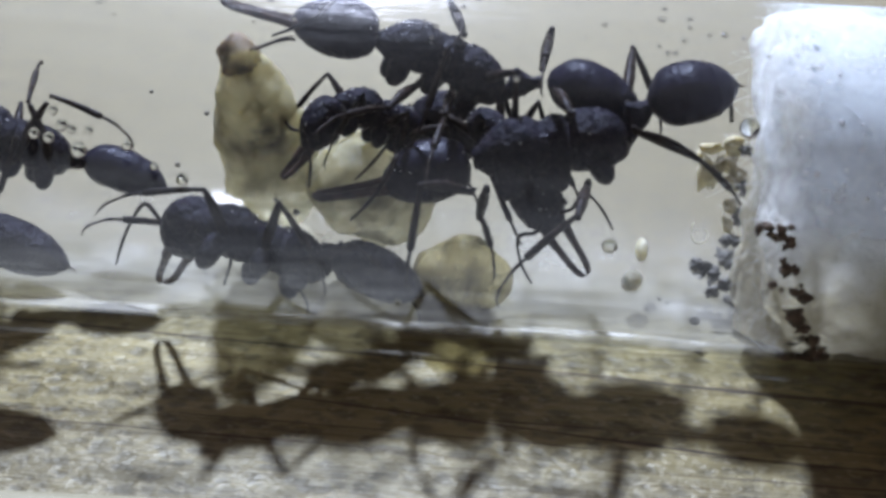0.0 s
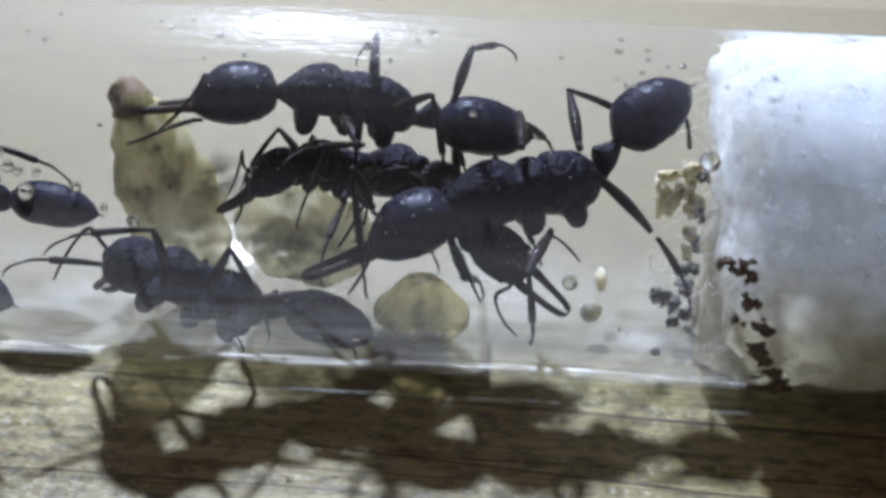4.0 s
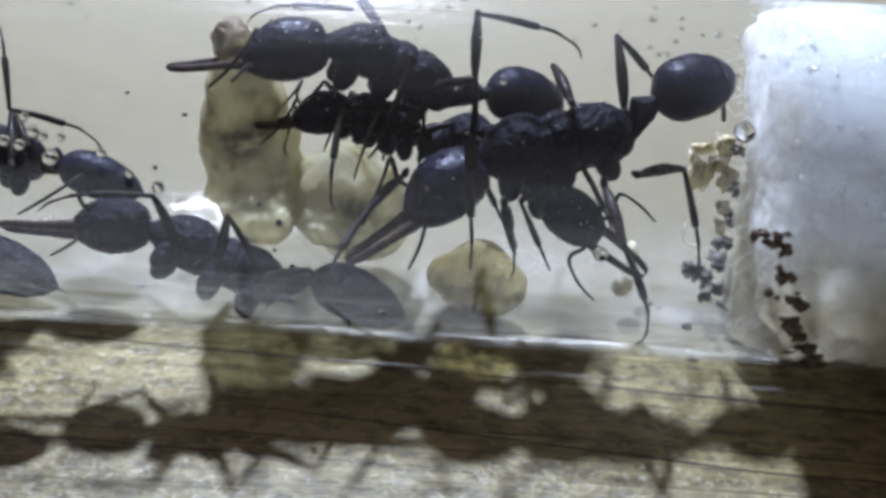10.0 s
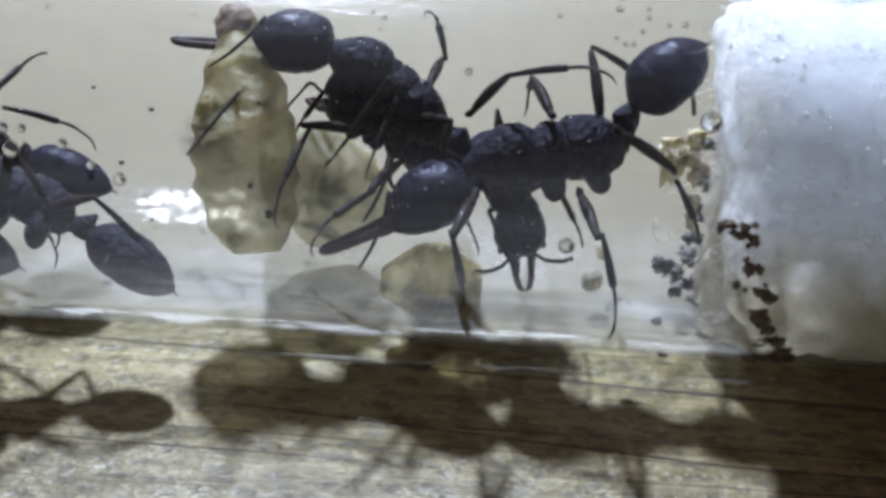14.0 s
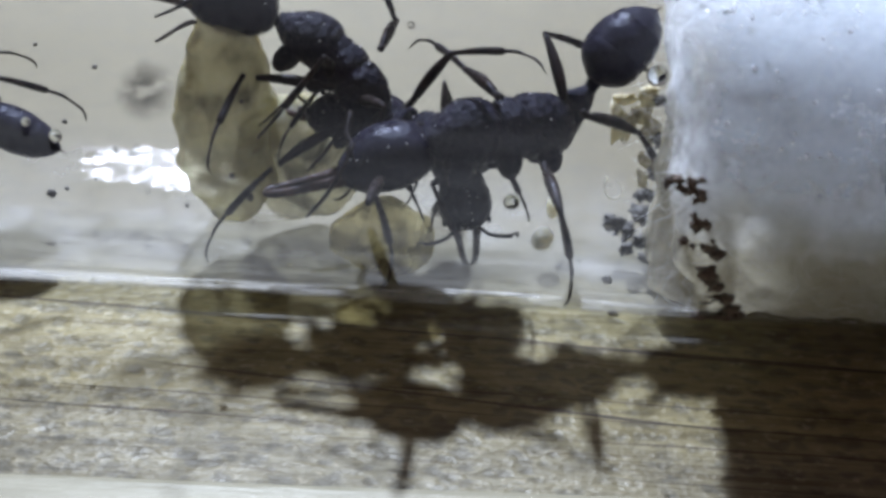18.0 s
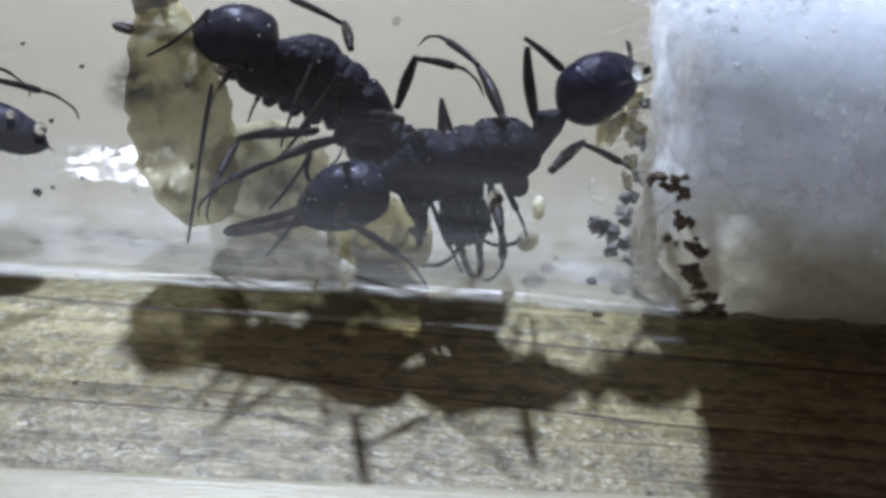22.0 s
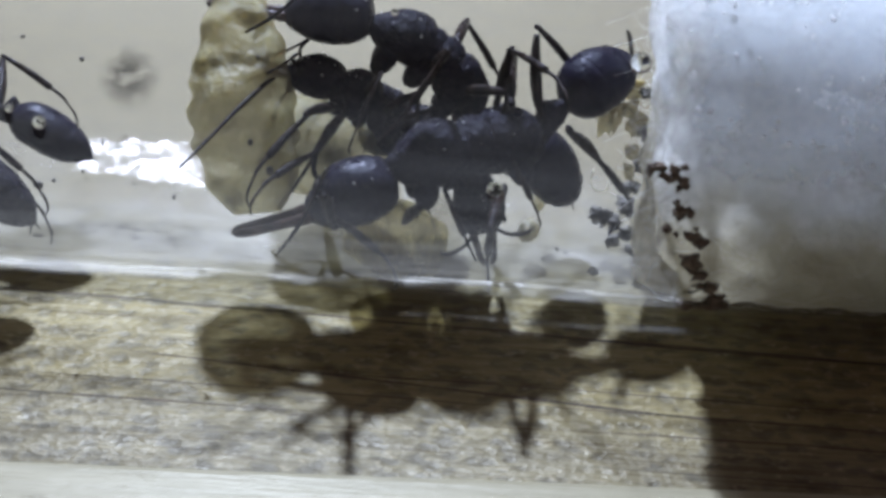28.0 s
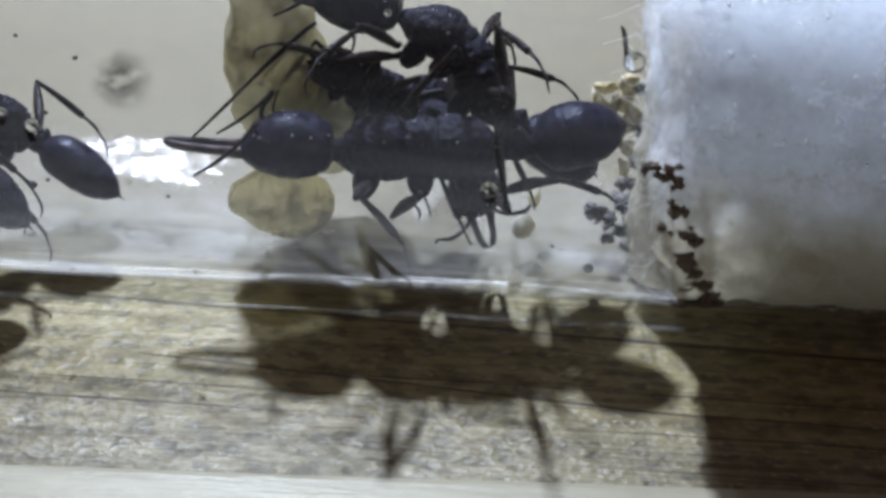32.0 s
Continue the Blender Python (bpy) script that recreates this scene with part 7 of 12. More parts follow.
    walk(ANT_B["tibia2"], [(0, P(-4.50, -4.09, 2.62, -0.5, 60.4, -119.7)), (1, P(-5.12, -4.03, 2.94, -23.2, 38.1, -162.4)), (2, P(-3.68, -3.35, 2.97, -20.1, 12.3, 178.4)), (3, P(-3.34, -4.12, 2.74, -19.4, 27.7, -165.4)), (6, P(-3.95, -1.82, 3.34, -16.5, 31.3, -172.1)), (6.5, P(-3.65, -1.54, 3.52, -12.7, 33.1, -159.1)), (7, P(-3.34, -1.34, 3.65, -11.0, 35.3, -150.4)), (8, P(-3.32, -1.08, 3.71, -13.4, 36.4, -154.0)), (8.33, P(-3.39, -1.55, 3.51, -12.2, 38.4, -150.6)), (8.5, P(-3.47, -1.98, 3.32, -10.8, 39.9, -147.1)), (8.67, P(-3.55, -2.41, 3.12, -9.1, 41.4, -143.1)), (9, P(-3.69, -2.88, 2.92, -5.9, 44.3, -136.5)), (10, P(-3.80, -2.71, 3.20, -2.9, 48.4, -131.8)), (11, P(-3.87, -2.66, 2.95, -19.2, 39.2, -165.1)), (12, P(-3.76, -3.36, 3.09, -9.3, 43.8, -141.9)), (13, P(-3.37, -3.11, 3.35, -4.7, 41.0, -131.7)), (16, P(-3.05, -1.71, 3.41, -13.7, 23.8, -166.7)), (17, P(-2.80, -1.14, 4.02, -13.4, 24.8, -162.5)), (18, P(-2.98, -1.66, 3.36, -13.9, 21.0, -160.9)), (19, P(-3.34, -1.21, 4.09, -13.2, 32.7, -155.7)), (19.33, P(-3.48, -1.30, 4.13, -12.3, 38.8, -151.4)), (19.43, P(-3.52, -1.35, 4.13, -12.0, 40.4, -150.0)), (19.57, P(-3.57, -1.41, 4.14, -11.5, 42.4, -148.2)), (19.67, P(-3.61, -1.46, 4.14, -11.1, 43.6, -147.0)), (20, P(-3.71, -1.55, 4.15, -10.4, 45.6, -144.9)), (21, P(-3.79, -1.46, 4.24, -10.4, 44.6, -148.8)), (22, P(-3.92, -1.87, 3.82, -4.8, 44.2, -138.2)), (23, P(-4.01, -1.91, 3.86, -3.6, 47.7, -135.5)), (24, P(-3.82, -1.38, 4.03, -10.4, 44.7, -148.3)), (25, P(-3.90, -2.20, 3.67, -3.5, 47.5, -132.7)), (28, P(-4.18, -1.24, 4.05, -9.1, 47.9, -149.8)), (29, P(-4.08, -0.81, 4.17, -11.9, 48.2, -156.2)), (30, P(-4.05, -0.62, 4.46, -13.2, 46.9, -161.3)), (31, P(-4.20, -1.50, 3.88, -11.5, 43.7, -149.6)), (31.5, P(-4.17, -2.36, 3.20, -10.5, 34.6, -141.0)), (32, P(-4.09, -3.33, 2.39, -11.5, 22.1, -133.2))])
    walk(ANT_B["femur3"], [(0, P(-1.18, 0.50, 1.45, 19.2, -10.9, -78.5)), (6, P(0.04, 0.20, 2.14, 8.6, -7.6, -109.5)), (7, P(-0.66, 0.36, 2.15, 15.1, -11.3, -90.6)), (8, P(-0.54, 0.60, 1.72, 10.0, -15.6, -97.6)), (9, P(-0.87, 0.48, 1.64, 18.3, -15.2, -86.2)), (10, P(-1.08, 0.41, 1.76, 19.3, -13.0, -86.4)), (11, P(-0.33, 0.56, 1.64, 7.9, -7.4, -103.3)), (12, P(-0.90, 0.43, 1.75, 14.9, -10.7, -93.6)), (13, P(-0.84, 0.36, 1.80, 18.1, -13.7, -82.5)), (16, P(0.03, 0.48, 1.58, 12.2, -13.3, -102.6)), (17, P(-0.79, 0.78, 1.85, 14.7, -9.4, -91.3)), (18, P(0.25, 0.36, 1.61, 11.3, -4.0, -91.9)), (19, P(-0.39, 0.60, 1.62, 15.3, -15.6, -86.3)), (19.5, P(-0.82, 0.65, 1.65, 15.8, -13.4, -84.9)), (20, P(-1.10, 0.67, 1.67, 15.9, -10.4, -84.3)), (21, P(-1.26, 0.77, 1.66, 13.6, -10.0, -95.8)), (22, P(-2.05, 0.67, 1.52, 25.0, -26.2, -85.2)), (23, P(-1.84, 0.61, 1.55, 20.7, -18.8, -90.2)), (24, P(-1.27, 0.77, 1.64, 12.1, -25.1, -104.8)), (25, P(-1.94, 0.50, 1.70, 17.1, -18.3, -94.4)), (28, P(-1.97, 0.90, 1.91, 11.4, -18.8, -111.4)), (29, P(-1.88, 0.84, 2.60, 8.9, -9.9, -111.4)), (32, P(-3.70, 0.12, 2.43, 6.3, -26.5, -88.8))])
    walk(ANT_B["tibia3"], [(0, P(-0.59, -2.40, 2.03, 9.2, 33.2, -104.1)), (6, P(-0.94, -2.56, 2.53, -0.8, 33.0, -131.6)), (7, P(-0.70, -2.72, 2.77, 3.3, 35.3, -115.2)), (8, P(-0.95, -2.50, 2.60, -3.9, 35.6, -127.1)), (9, P(-0.67, -2.59, 2.47, 7.0, 39.3, -105.9)), (10, P(-0.89, -2.58, 2.45, 7.9, 38.7, -106.6)), (11, P(-0.99, -2.24, 2.01, -1.9, 33.1, -125.6)), (12, P(-1.08, -2.48, 2.30, 7.5, 35.1, -106.3)), (13, P(-0.45, -2.60, 2.52, 9.3, 34.1, -98.8)), (16, P(-0.67, -2.66, 2.34, 14.7, -4.5, -87.8)), (17, P(-0.87, -2.50, 2.39, 16.0, 2.0, -83.4)), (18, P(0.14, -2.71, 1.82, 12.4, -7.1, -89.6)), (19, P(-0.18, -2.67, 2.53, -10.4, 1.8, -146.9)), (19.5, P(-0.48, -2.55, 2.39, 5.5, 12.5, -108.2)), (20, P(-0.78, -2.44, 2.25, 17.4, -8.1, -78.4)), (21, P(-1.56, -2.21, 2.18, 15.7, -13.8, -92.1)), (22, P(-1.79, -2.39, 3.03, 23.6, -10.5, -74.5)), (23, P(-1.86, -2.56, 2.62, 20.9, 22.2, -99.0)), (24, P(-2.07, -2.24, 3.10, 7.2, 20.6, -108.0)), (25, P(-2.18, -2.61, 2.73, 20.3, 21.3, -97.3)), (28, P(-3.15, -2.11, 3.01, 15.4, 26.5, -114.3)), (29, P(-2.95, -1.91, 3.12, 4.3, 24.5, -120.6)), (32, P(-3.63, -2.95, 3.97, 1.1, 23.0, -99.4))])
    walk(ANT_B["femur4"], [(0, P(3.59, 2.61, -0.61, 3.5, -24.7, 50.2)), (1, P(5.74, 1.79, 0.47, -10.1, -39.4, 84.1)), (6, P(6.44, -1.41, 0.06, -0.9, -50.9, 52.8)), (9, P(3.58, 1.83, 0.57, -15.8, -49.7, 91.0)), (13, P(3.22, 2.47, -0.27, -5.4, 9.0, 69.6)), (14, P(3.24, 2.10, -0.57, -5.1, 8.9, 63.4)), (14.5, P(3.29, 1.74, -0.70, -4.7, 8.5, 60.0)), (15, P(3.38, 1.37, -0.82, -4.0, 8.0, 57.1)), (16, P(3.77, 0.89, -0.99, -1.7, 6.7, 54.2)), (19, P(5.86, 0.73, -1.10, -1.5, -10.9, 63.0)), (22, P(5.37, 2.19, -0.89, -6.8, -33.3, 95.1)), (24, P(6.28, 1.39, -1.65, -8.6, -36.5, 69.9)), (28, P(6.14, 1.19, -1.44, -15.8, -44.4, 72.7)), (32, P(1.75, 2.62, -0.68, 3.2, -12.1, 86.2))])
    walk(ANT_B["tibia4"], [(0, P(5.39, 4.77, 0.68, -88.3, 70.9, -8.6)), (1, P(5.94, 3.78, 2.12, -33.8, 67.1, 50.8)), (6, P(7.51, 0.00, 2.25, -0.1, 59.1, 83.8)), (9, P(3.55, 3.63, 2.71, -21.6, 59.9, 82.0)), (13, P(4.28, 5.34, -0.75, -129.7, 59.1, -60.9)), (14, P(4.66, 4.62, -0.94, -41.6, 110.8, 74.6)), (14.5, P(4.86, 4.27, -1.03, -102.6, 111.6, 50.0)), (15, P(5.05, 3.91, -1.13, 15.6, 63.8, -155.6)), (16, P(5.43, 3.19, -1.33, 8.0, 60.7, -138.9)), (19, P(7.00, 2.96, -0.62, 38.0, 58.9, -140.8)), (22, P(5.27, 3.23, -0.20, -6.2, 46.8, -173.1)), (24, P(6.76, 2.71, -0.61, 24.0, 55.3, -132.4)), (28, P(6.35, 1.90, -0.71, 15.5, 48.9, -162.8)), (32, P(1.92, 5.22, -0.11, 8.9, 48.9, -133.0))])
    walk(ANT_B["femur5"], [(0, P(2.91, 1.99, -0.94, 18.5, 39.0, -76.7)), (1, P(3.31, 1.86, -1.15, 17.0, 44.7, -80.0)), (6, P(3.42, 0.51, -1.63, 0.5, 51.9, -128.0)), (9, P(2.48, 1.96, -1.33, 12.7, 47.1, -95.5)), (12, P(2.47, 2.20, -1.86, 17.0, 55.5, -89.2)), (16, P(1.53, 0.72, 0.46, 4.1, 49.7, -120.0)), (19, P(3.13, 1.12, -1.36, 7.1, 50.7, -104.6)), (23, P(1.67, 1.96, -1.14, 21.4, 44.2, -80.4)), (28, P(2.67, 1.54, -1.44, 16.2, 31.4, -91.9)), (32, P(-0.23, 2.14, -1.37, 13.4, 32.7, -62.8))])
    walk(ANT_B["tibia5"], [(0, P(3.38, -0.02, -2.61, 15.7, 49.5, -94.8)), (1, P(3.65, -0.06, -3.08, 15.5, 34.4, -93.8)), (6, P(2.33, -0.87, -3.88, 6.2, 25.8, -124.7)), (9, P(2.30, 0.11, -3.32, 16.0, 38.7, -95.5)), (12, P(2.50, 0.52, -4.31, 16.1, 19.0, -93.7)), (16, P(0.63, -0.84, -1.66, 6.1, 62.6, -117.5)), (19, P(2.68, -0.62, -3.55, 6.2, 15.1, -103.4)), (23, P(2.00, 0.04, -3.04, 13.5, 11.4, -86.6)), (28, P(2.60, -0.67, -2.79, 4.7, 13.6, -112.6)), (32, P(0.84, 0.06, -2.87, -1.3, 12.5, -99.9))])
    walk(ANT_C["base"], [(0, P(-12.94, -3.62, 5.46, 53.1, -24.0, -171.7)), (1, P(-13.56, -3.69, 5.33, 54.4, -24.8, -175.7)), (2, P(-13.21, -3.73, 5.27, 52.9, -24.8, -170.8)), (3, P(-13.55, -3.63, 5.43, 51.4, -33.6, -164.7)), (6, P(-12.49, -3.91, 4.67, 49.5, -18.5, -161.7)), (7, P(-11.71, -3.96, 4.92, 53.6, -7.1, 175.3)), (8, P(-11.77, -3.90, 4.68, 51.2, -18.7, -167.0)), (9, P(-12.50, -3.87, 4.74, 52.6, -24.9, -170.0)), (10, P(-13.85, -3.81, 5.17, 56.4, -22.1, 174.7)), (11, P(-15.21, -3.72, 5.32, 56.6, -25.4, 177.6)), (12, P(-16.11, -3.85, 5.13, 56.9, -21.3, 171.4)), (13, P(-18.84, -2.78, 6.79, 56.5, -21.2, 173.2)), (13.5, P(-20.42, -2.73, 6.88, 56.5, -21.2, 173.1)), (15.5, P(-23.58, -2.31, 7.58, 51.0, -24.6, -165.6)), (16, P(-25.09, -2.32, 7.59, 50.9, -24.5, -165.6)), (16.5, P(-25.68, -2.47, 7.38, 51.0, -24.4, -165.7)), (17, P(-26.94, -2.19, 7.83, 51.9, -25.8, -168.0)), (19, P(-26.68, -2.26, 7.70, 51.8, -25.9, -167.7)), (25, P(-25.28, -2.33, 7.59, 51.8, -26.1, -167.4)), (27.5, P(-23.74, -2.49, 7.32, 51.7, -26.4, -167.2)), (29, P(-23.73, -2.54, 7.24, 51.6, -26.5, -167.0)), (30, P(-23.86, -2.51, 7.30, 51.6, -26.6, -167.0)), (31, P(-23.69, -2.65, 7.06, 51.6, -26.3, -167.1)), (32, P(-23.71, -2.52, 7.27, 51.6, -26.8, -166.9))])
    walk(ANT_C["pronotum"], [(0, P(0.00, 0.00, 0.00, -0.2, -0.7, -1.6)), (1, P(0.00, 0.00, 0.00, -0.4, -0.9, -2.0)), (2, P(0.00, -0.00, 0.00, -0.2, -0.7, -1.6)), (3, P(-0.00, -0.00, 0.00, -0.1, -0.5, -0.9)), (6, P(0.00, 0.00, -0.00, 0.1, -0.4, -1.1)), (7, P(0.00, -0.00, 0.00, 0.0, 0.0, 0.0)), (8, P(0.00, 0.00, 0.00, -0.0, -0.7, -1.7)), (9, P(0.00, -0.00, -0.00, -0.2, -0.7, -1.5)), (10, P(0.00, 0.00, 0.00, -1.3, -1.9, -4.3)), (11, P(0.00, -0.00, 0.00, -0.8, -1.3, -2.7)), (12, P(0.00, -0.00, 0.00, -1.5, -1.8, -4.3)), (13, P(-0.00, 0.00, 0.00, -1.8, -2.4, -5.6)), (13.5, P(0.00, 0.00, 0.00, -1.8, -2.3, -5.5)), (15.5, P(0.00, -0.00, -0.00, -0.1, -0.5, -1.1)), (16, P(-0.00, -0.00, 0.00, -0.1, -0.5, -1.1)), (16.5, P(-0.00, -0.00, 0.00, -0.1, -0.5, -1.1)), (17, P(0.00, -0.00, -0.00, -0.1, -0.5, -1.1)), (19, P(-0.00, -0.00, -0.00, -0.1, -0.5, -1.1)), (25, P(-0.00, -0.00, -0.00, -0.1, -0.5, -1.1)), (27.5, P(0.00, -0.00, -0.00, -0.1, -0.5, -1.1)), (29, P(-0.00, -0.00, 0.00, -0.1, -0.5, -1.1)), (30, P(0.00, 0.00, 0.00, -0.1, -0.5, -1.1)), (31, P(0.00, 0.00, -0.00, -0.1, -0.5, -1.1)), (32, P(-0.00, -0.00, 0.00, -0.1, -0.5, -1.1))])
    walk(ANT_C["propodeum"], [(0, P(0.00, 0.00, 0.00, -0.2, -0.7, -178.6)), (1, P(0.00, 0.00, 0.00, -0.3, -0.8, -178.3)), (2, P(0.00, -0.00, 0.00, -0.2, -0.6, -178.6)), (3, P(-0.00, -0.00, 0.00, -0.1, -0.4, -179.2)), (6, P(0.00, 0.00, -0.00, 0.0, -0.3, -179.1)), (7, P(0.00, -0.00, 0.00, 0.0, 0.0, 180.0)), (8, P(0.00, 0.00, 0.00, -0.0, -0.6, -178.5)), (9, P(0.00, -0.00, -0.00, -0.2, -0.6, -178.7)), (10, P(0.00, 0.00, 0.00, -1.1, -1.6, -176.3)), (11, P(0.00, -0.00, 0.00, -0.7, -1.1, -177.7)), (12, P(0.00, -0.00, 0.00, -1.3, -1.6, -176.2)), (13, P(-0.00, 0.00, 0.00, -1.5, -2.1, -175.2)), (13.5, P(0.00, 0.00, 0.00, -1.5, -2.0, -175.2)), (15.5, P(0.00, -0.00, -0.00, -0.1, -0.4, -179.0)), (16, P(-0.00, -0.00, 0.00, -0.1, -0.4, -179.0)), (16.5, P(-0.00, -0.00, 0.00, -0.1, -0.4, -179.0)), (17, P(0.00, -0.00, -0.00, -0.1, -0.5, -179.0)), (19, P(-0.00, -0.00, -0.00, -0.1, -0.5, -179.0)), (25, P(-0.00, -0.00, -0.00, -0.1, -0.5, -179.0)), (27.5, P(0.00, -0.00, -0.00, -0.1, -0.5, -179.0)), (29, P(-0.00, -0.00, 0.00, -0.1, -0.4, -179.1)), (30, P(0.00, 0.00, 0.00, -0.1, -0.4, -179.1)), (31, P(0.00, 0.00, -0.00, -0.1, -0.5, -179.0)), (32, P(-0.00, -0.00, 0.00, -0.1, -0.4, -179.1))])
    walk(ANT_C["head"], [(0, P(2.79, 0.07, 0.44, -8.2, 12.5, -92.4)), (1, P(2.87, 0.08, 0.55, -11.5, 11.3, -88.9)), (2, P(2.66, 0.13, 0.46, -7.8, 8.2, -87.0)), (3, P(2.61, 0.14, 0.25, -9.0, 5.7, -96.0)), (6, P(2.43, -0.32, 0.38, 3.0, -29.9, -74.1)), (7, P(3.04, 0.06, 0.17, -6.0, -16.3, -44.2)), (8, P(2.53, -0.14, 0.33, -1.0, -17.5, -50.8)), (9, P(2.83, -0.04, 0.22, -2.9, 0.8, -23.5)), (10, P(2.97, -0.24, 0.09, -4.9, 18.6, -16.9)), (11, P(3.00, -0.15, 0.17, -5.9, 17.0, -21.0)), (12, P(3.12, -0.22, 0.15, -4.3, 18.1, -13.1)), (13, P(3.31, -0.44, -0.13, -8.8, 13.3, -30.0)), (13.5, P(3.31, -0.43, -0.13, -8.7, 13.4, -29.6)), (15.5, P(2.90, -0.20, -0.08, -2.9, -5.3, -46.8)), (16, P(2.87, -0.19, -0.08, -2.8, -5.2, -46.6)), (16.5, P(2.86, -0.18, -0.08, -2.9, -5.0, -46.2)), (17, P(2.86, -0.18, -0.09, -4.7, -3.5, -46.4)), (19, P(2.85, -0.18, -0.09, -4.6, -3.8, -46.9)), (25, P(2.84, -0.18, -0.10, -4.6, -4.2, -47.8)), (27.5, P(2.86, -0.19, -0.09, -4.7, -4.4, -48.3)), (29, P(2.86, -0.18, -0.09, -4.7, -4.6, -48.7)), (30, P(2.86, -0.18, -0.09, -4.7, -4.7, -49.0)), (31, P(2.86, -0.18, -0.09, -4.6, -4.4, -48.4)), (32, P(2.85, -0.18, -0.08, -4.8, -4.8, -49.0))])
    walk(ANT_C["petiole"], [(0, P(-3.09, -0.08, 0.04, 9.4, -51.8, 126.1)), (1, P(-3.09, -0.09, 0.04, 8.7, -40.7, 139.2)), (2, P(-3.09, -0.08, 0.03, 6.9, -42.6, 134.5)), (3, P(-3.09, -0.04, 0.02, 5.4, -10.3, 142.7)), (6, P(-3.09, -0.05, 0.02, -1.5, -16.0, 147.8)), (7, P(-3.09, 0.00, -0.00, 3.0, -40.4, 161.8)), (8, P(-3.09, -0.08, 0.03, 0.8, -30.3, 145.2)), (9, P(-3.09, -0.07, 0.03, 6.5, -42.1, 134.4)), (10, P(-3.08, -0.20, 0.09, 8.3, -36.6, 152.7)), (11, P(-3.08, -0.13, 0.06, 7.4, -26.4, 153.9)), (12, P(-3.08, -0.20, 0.09, 6.3, -42.3, 162.4)), (13, P(-3.07, -0.26, 0.11, 0.5, 12.0, 178.6)), (13.5, P(-3.07, -0.26, 0.11, -0.4, 17.2, -178.9)), (15.5, P(-3.09, -0.05, 0.02, 0.4, 43.9, 175.9)), (16, P(-3.09, -0.05, 0.02, 0.6, 41.4, 173.9)), (16.5, P(-3.09, -0.05, 0.02, 0.6, 41.6, 174.3)), (17, P(-3.09, -0.05, 0.02, 0.8, 39.9, 175.2)), (19, P(-3.09, -0.05, 0.03, 0.7, 40.5, 175.3)), (25, P(-3.09, -0.05, 0.02, 0.9, 39.8, 174.4)), (27.5, P(-3.09, -0.05, 0.02, 1.8, 27.5, 166.3)), (29, P(-3.09, -0.05, 0.02, 1.7, 28.0, 166.4)), (30, P(-3.09, -0.05, 0.02, 1.8, 28.0, 166.3)), (31, P(-3.09, -0.05, 0.02, 1.7, 28.0, 166.5)), (32, P(-3.09, -0.05, 0.02, 1.7, 29.4, 166.9))])
    walk(ANT_C["gaster"], [(0, P(-3.33, 0.25, 0.55, 2.4, 10.9, 163.5)), (1, P(-3.62, 0.37, 0.66, 0.4, 7.4, 178.1)), (2, P(-3.51, 0.35, 0.59, 2.1, 18.6, 165.8)), (3, P(-3.96, 0.62, 0.22, 0.6, -4.9, 176.4)), (6, P(-3.77, 0.38, 0.25, -0.3, 13.9, 174.8)), (7, P(-3.70, 0.20, 0.55, -4.0, -4.6, -149.5)), (8, P(-4.08, 0.61, 0.73, -0.1, 12.6, -173.8)), (9, P(-3.88, 0.74, 1.05, 2.2, 14.8, 163.3)), (10, P(-4.06, 0.30, 0.90, -1.0, -0.5, -176.6)), (11, P(-4.29, 0.47, 0.73, 3.6, 1.9, 168.0)), (12, P(-4.03, 0.10, 1.00, 2.1, -2.5, 173.8)), (13, P(-4.02, -0.24, -0.09, 0.7, 10.3, 177.9)), (13.5, P(-4.05, -0.28, -0.19, 0.9, 9.1, 177.5)), (15.5, P(-3.73, -0.01, -0.60, 1.1, 31.1, 167.3)), (16, P(-3.66, 0.01, -0.49, 1.0, 31.0, 167.2)), (16.5, P(-3.66, 0.01, -0.49, 1.0, 32.3, 168.1)), (17, P(-3.66, -0.00, -0.46, -1.0, 8.4, -171.2)), (19, P(-3.65, -0.01, -0.46, -1.0, 8.3, -171.2)), (25, P(-3.65, 0.00, -0.45, -0.9, 10.4, -172.3)), (27.5, P(-3.60, 0.07, -0.25, -0.2, 19.9, -178.5)), (29, P(-3.60, 0.07, -0.26, 0.0, 20.5, 179.6)), (30, P(-3.60, 0.08, -0.26, 0.2, 21.9, 178.2)), (31, P(-3.60, 0.07, -0.26, 0.2, 21.7, 178.4)), (32, P(-3.59, 0.07, -0.27, 0.2, 21.6, 178.7))])
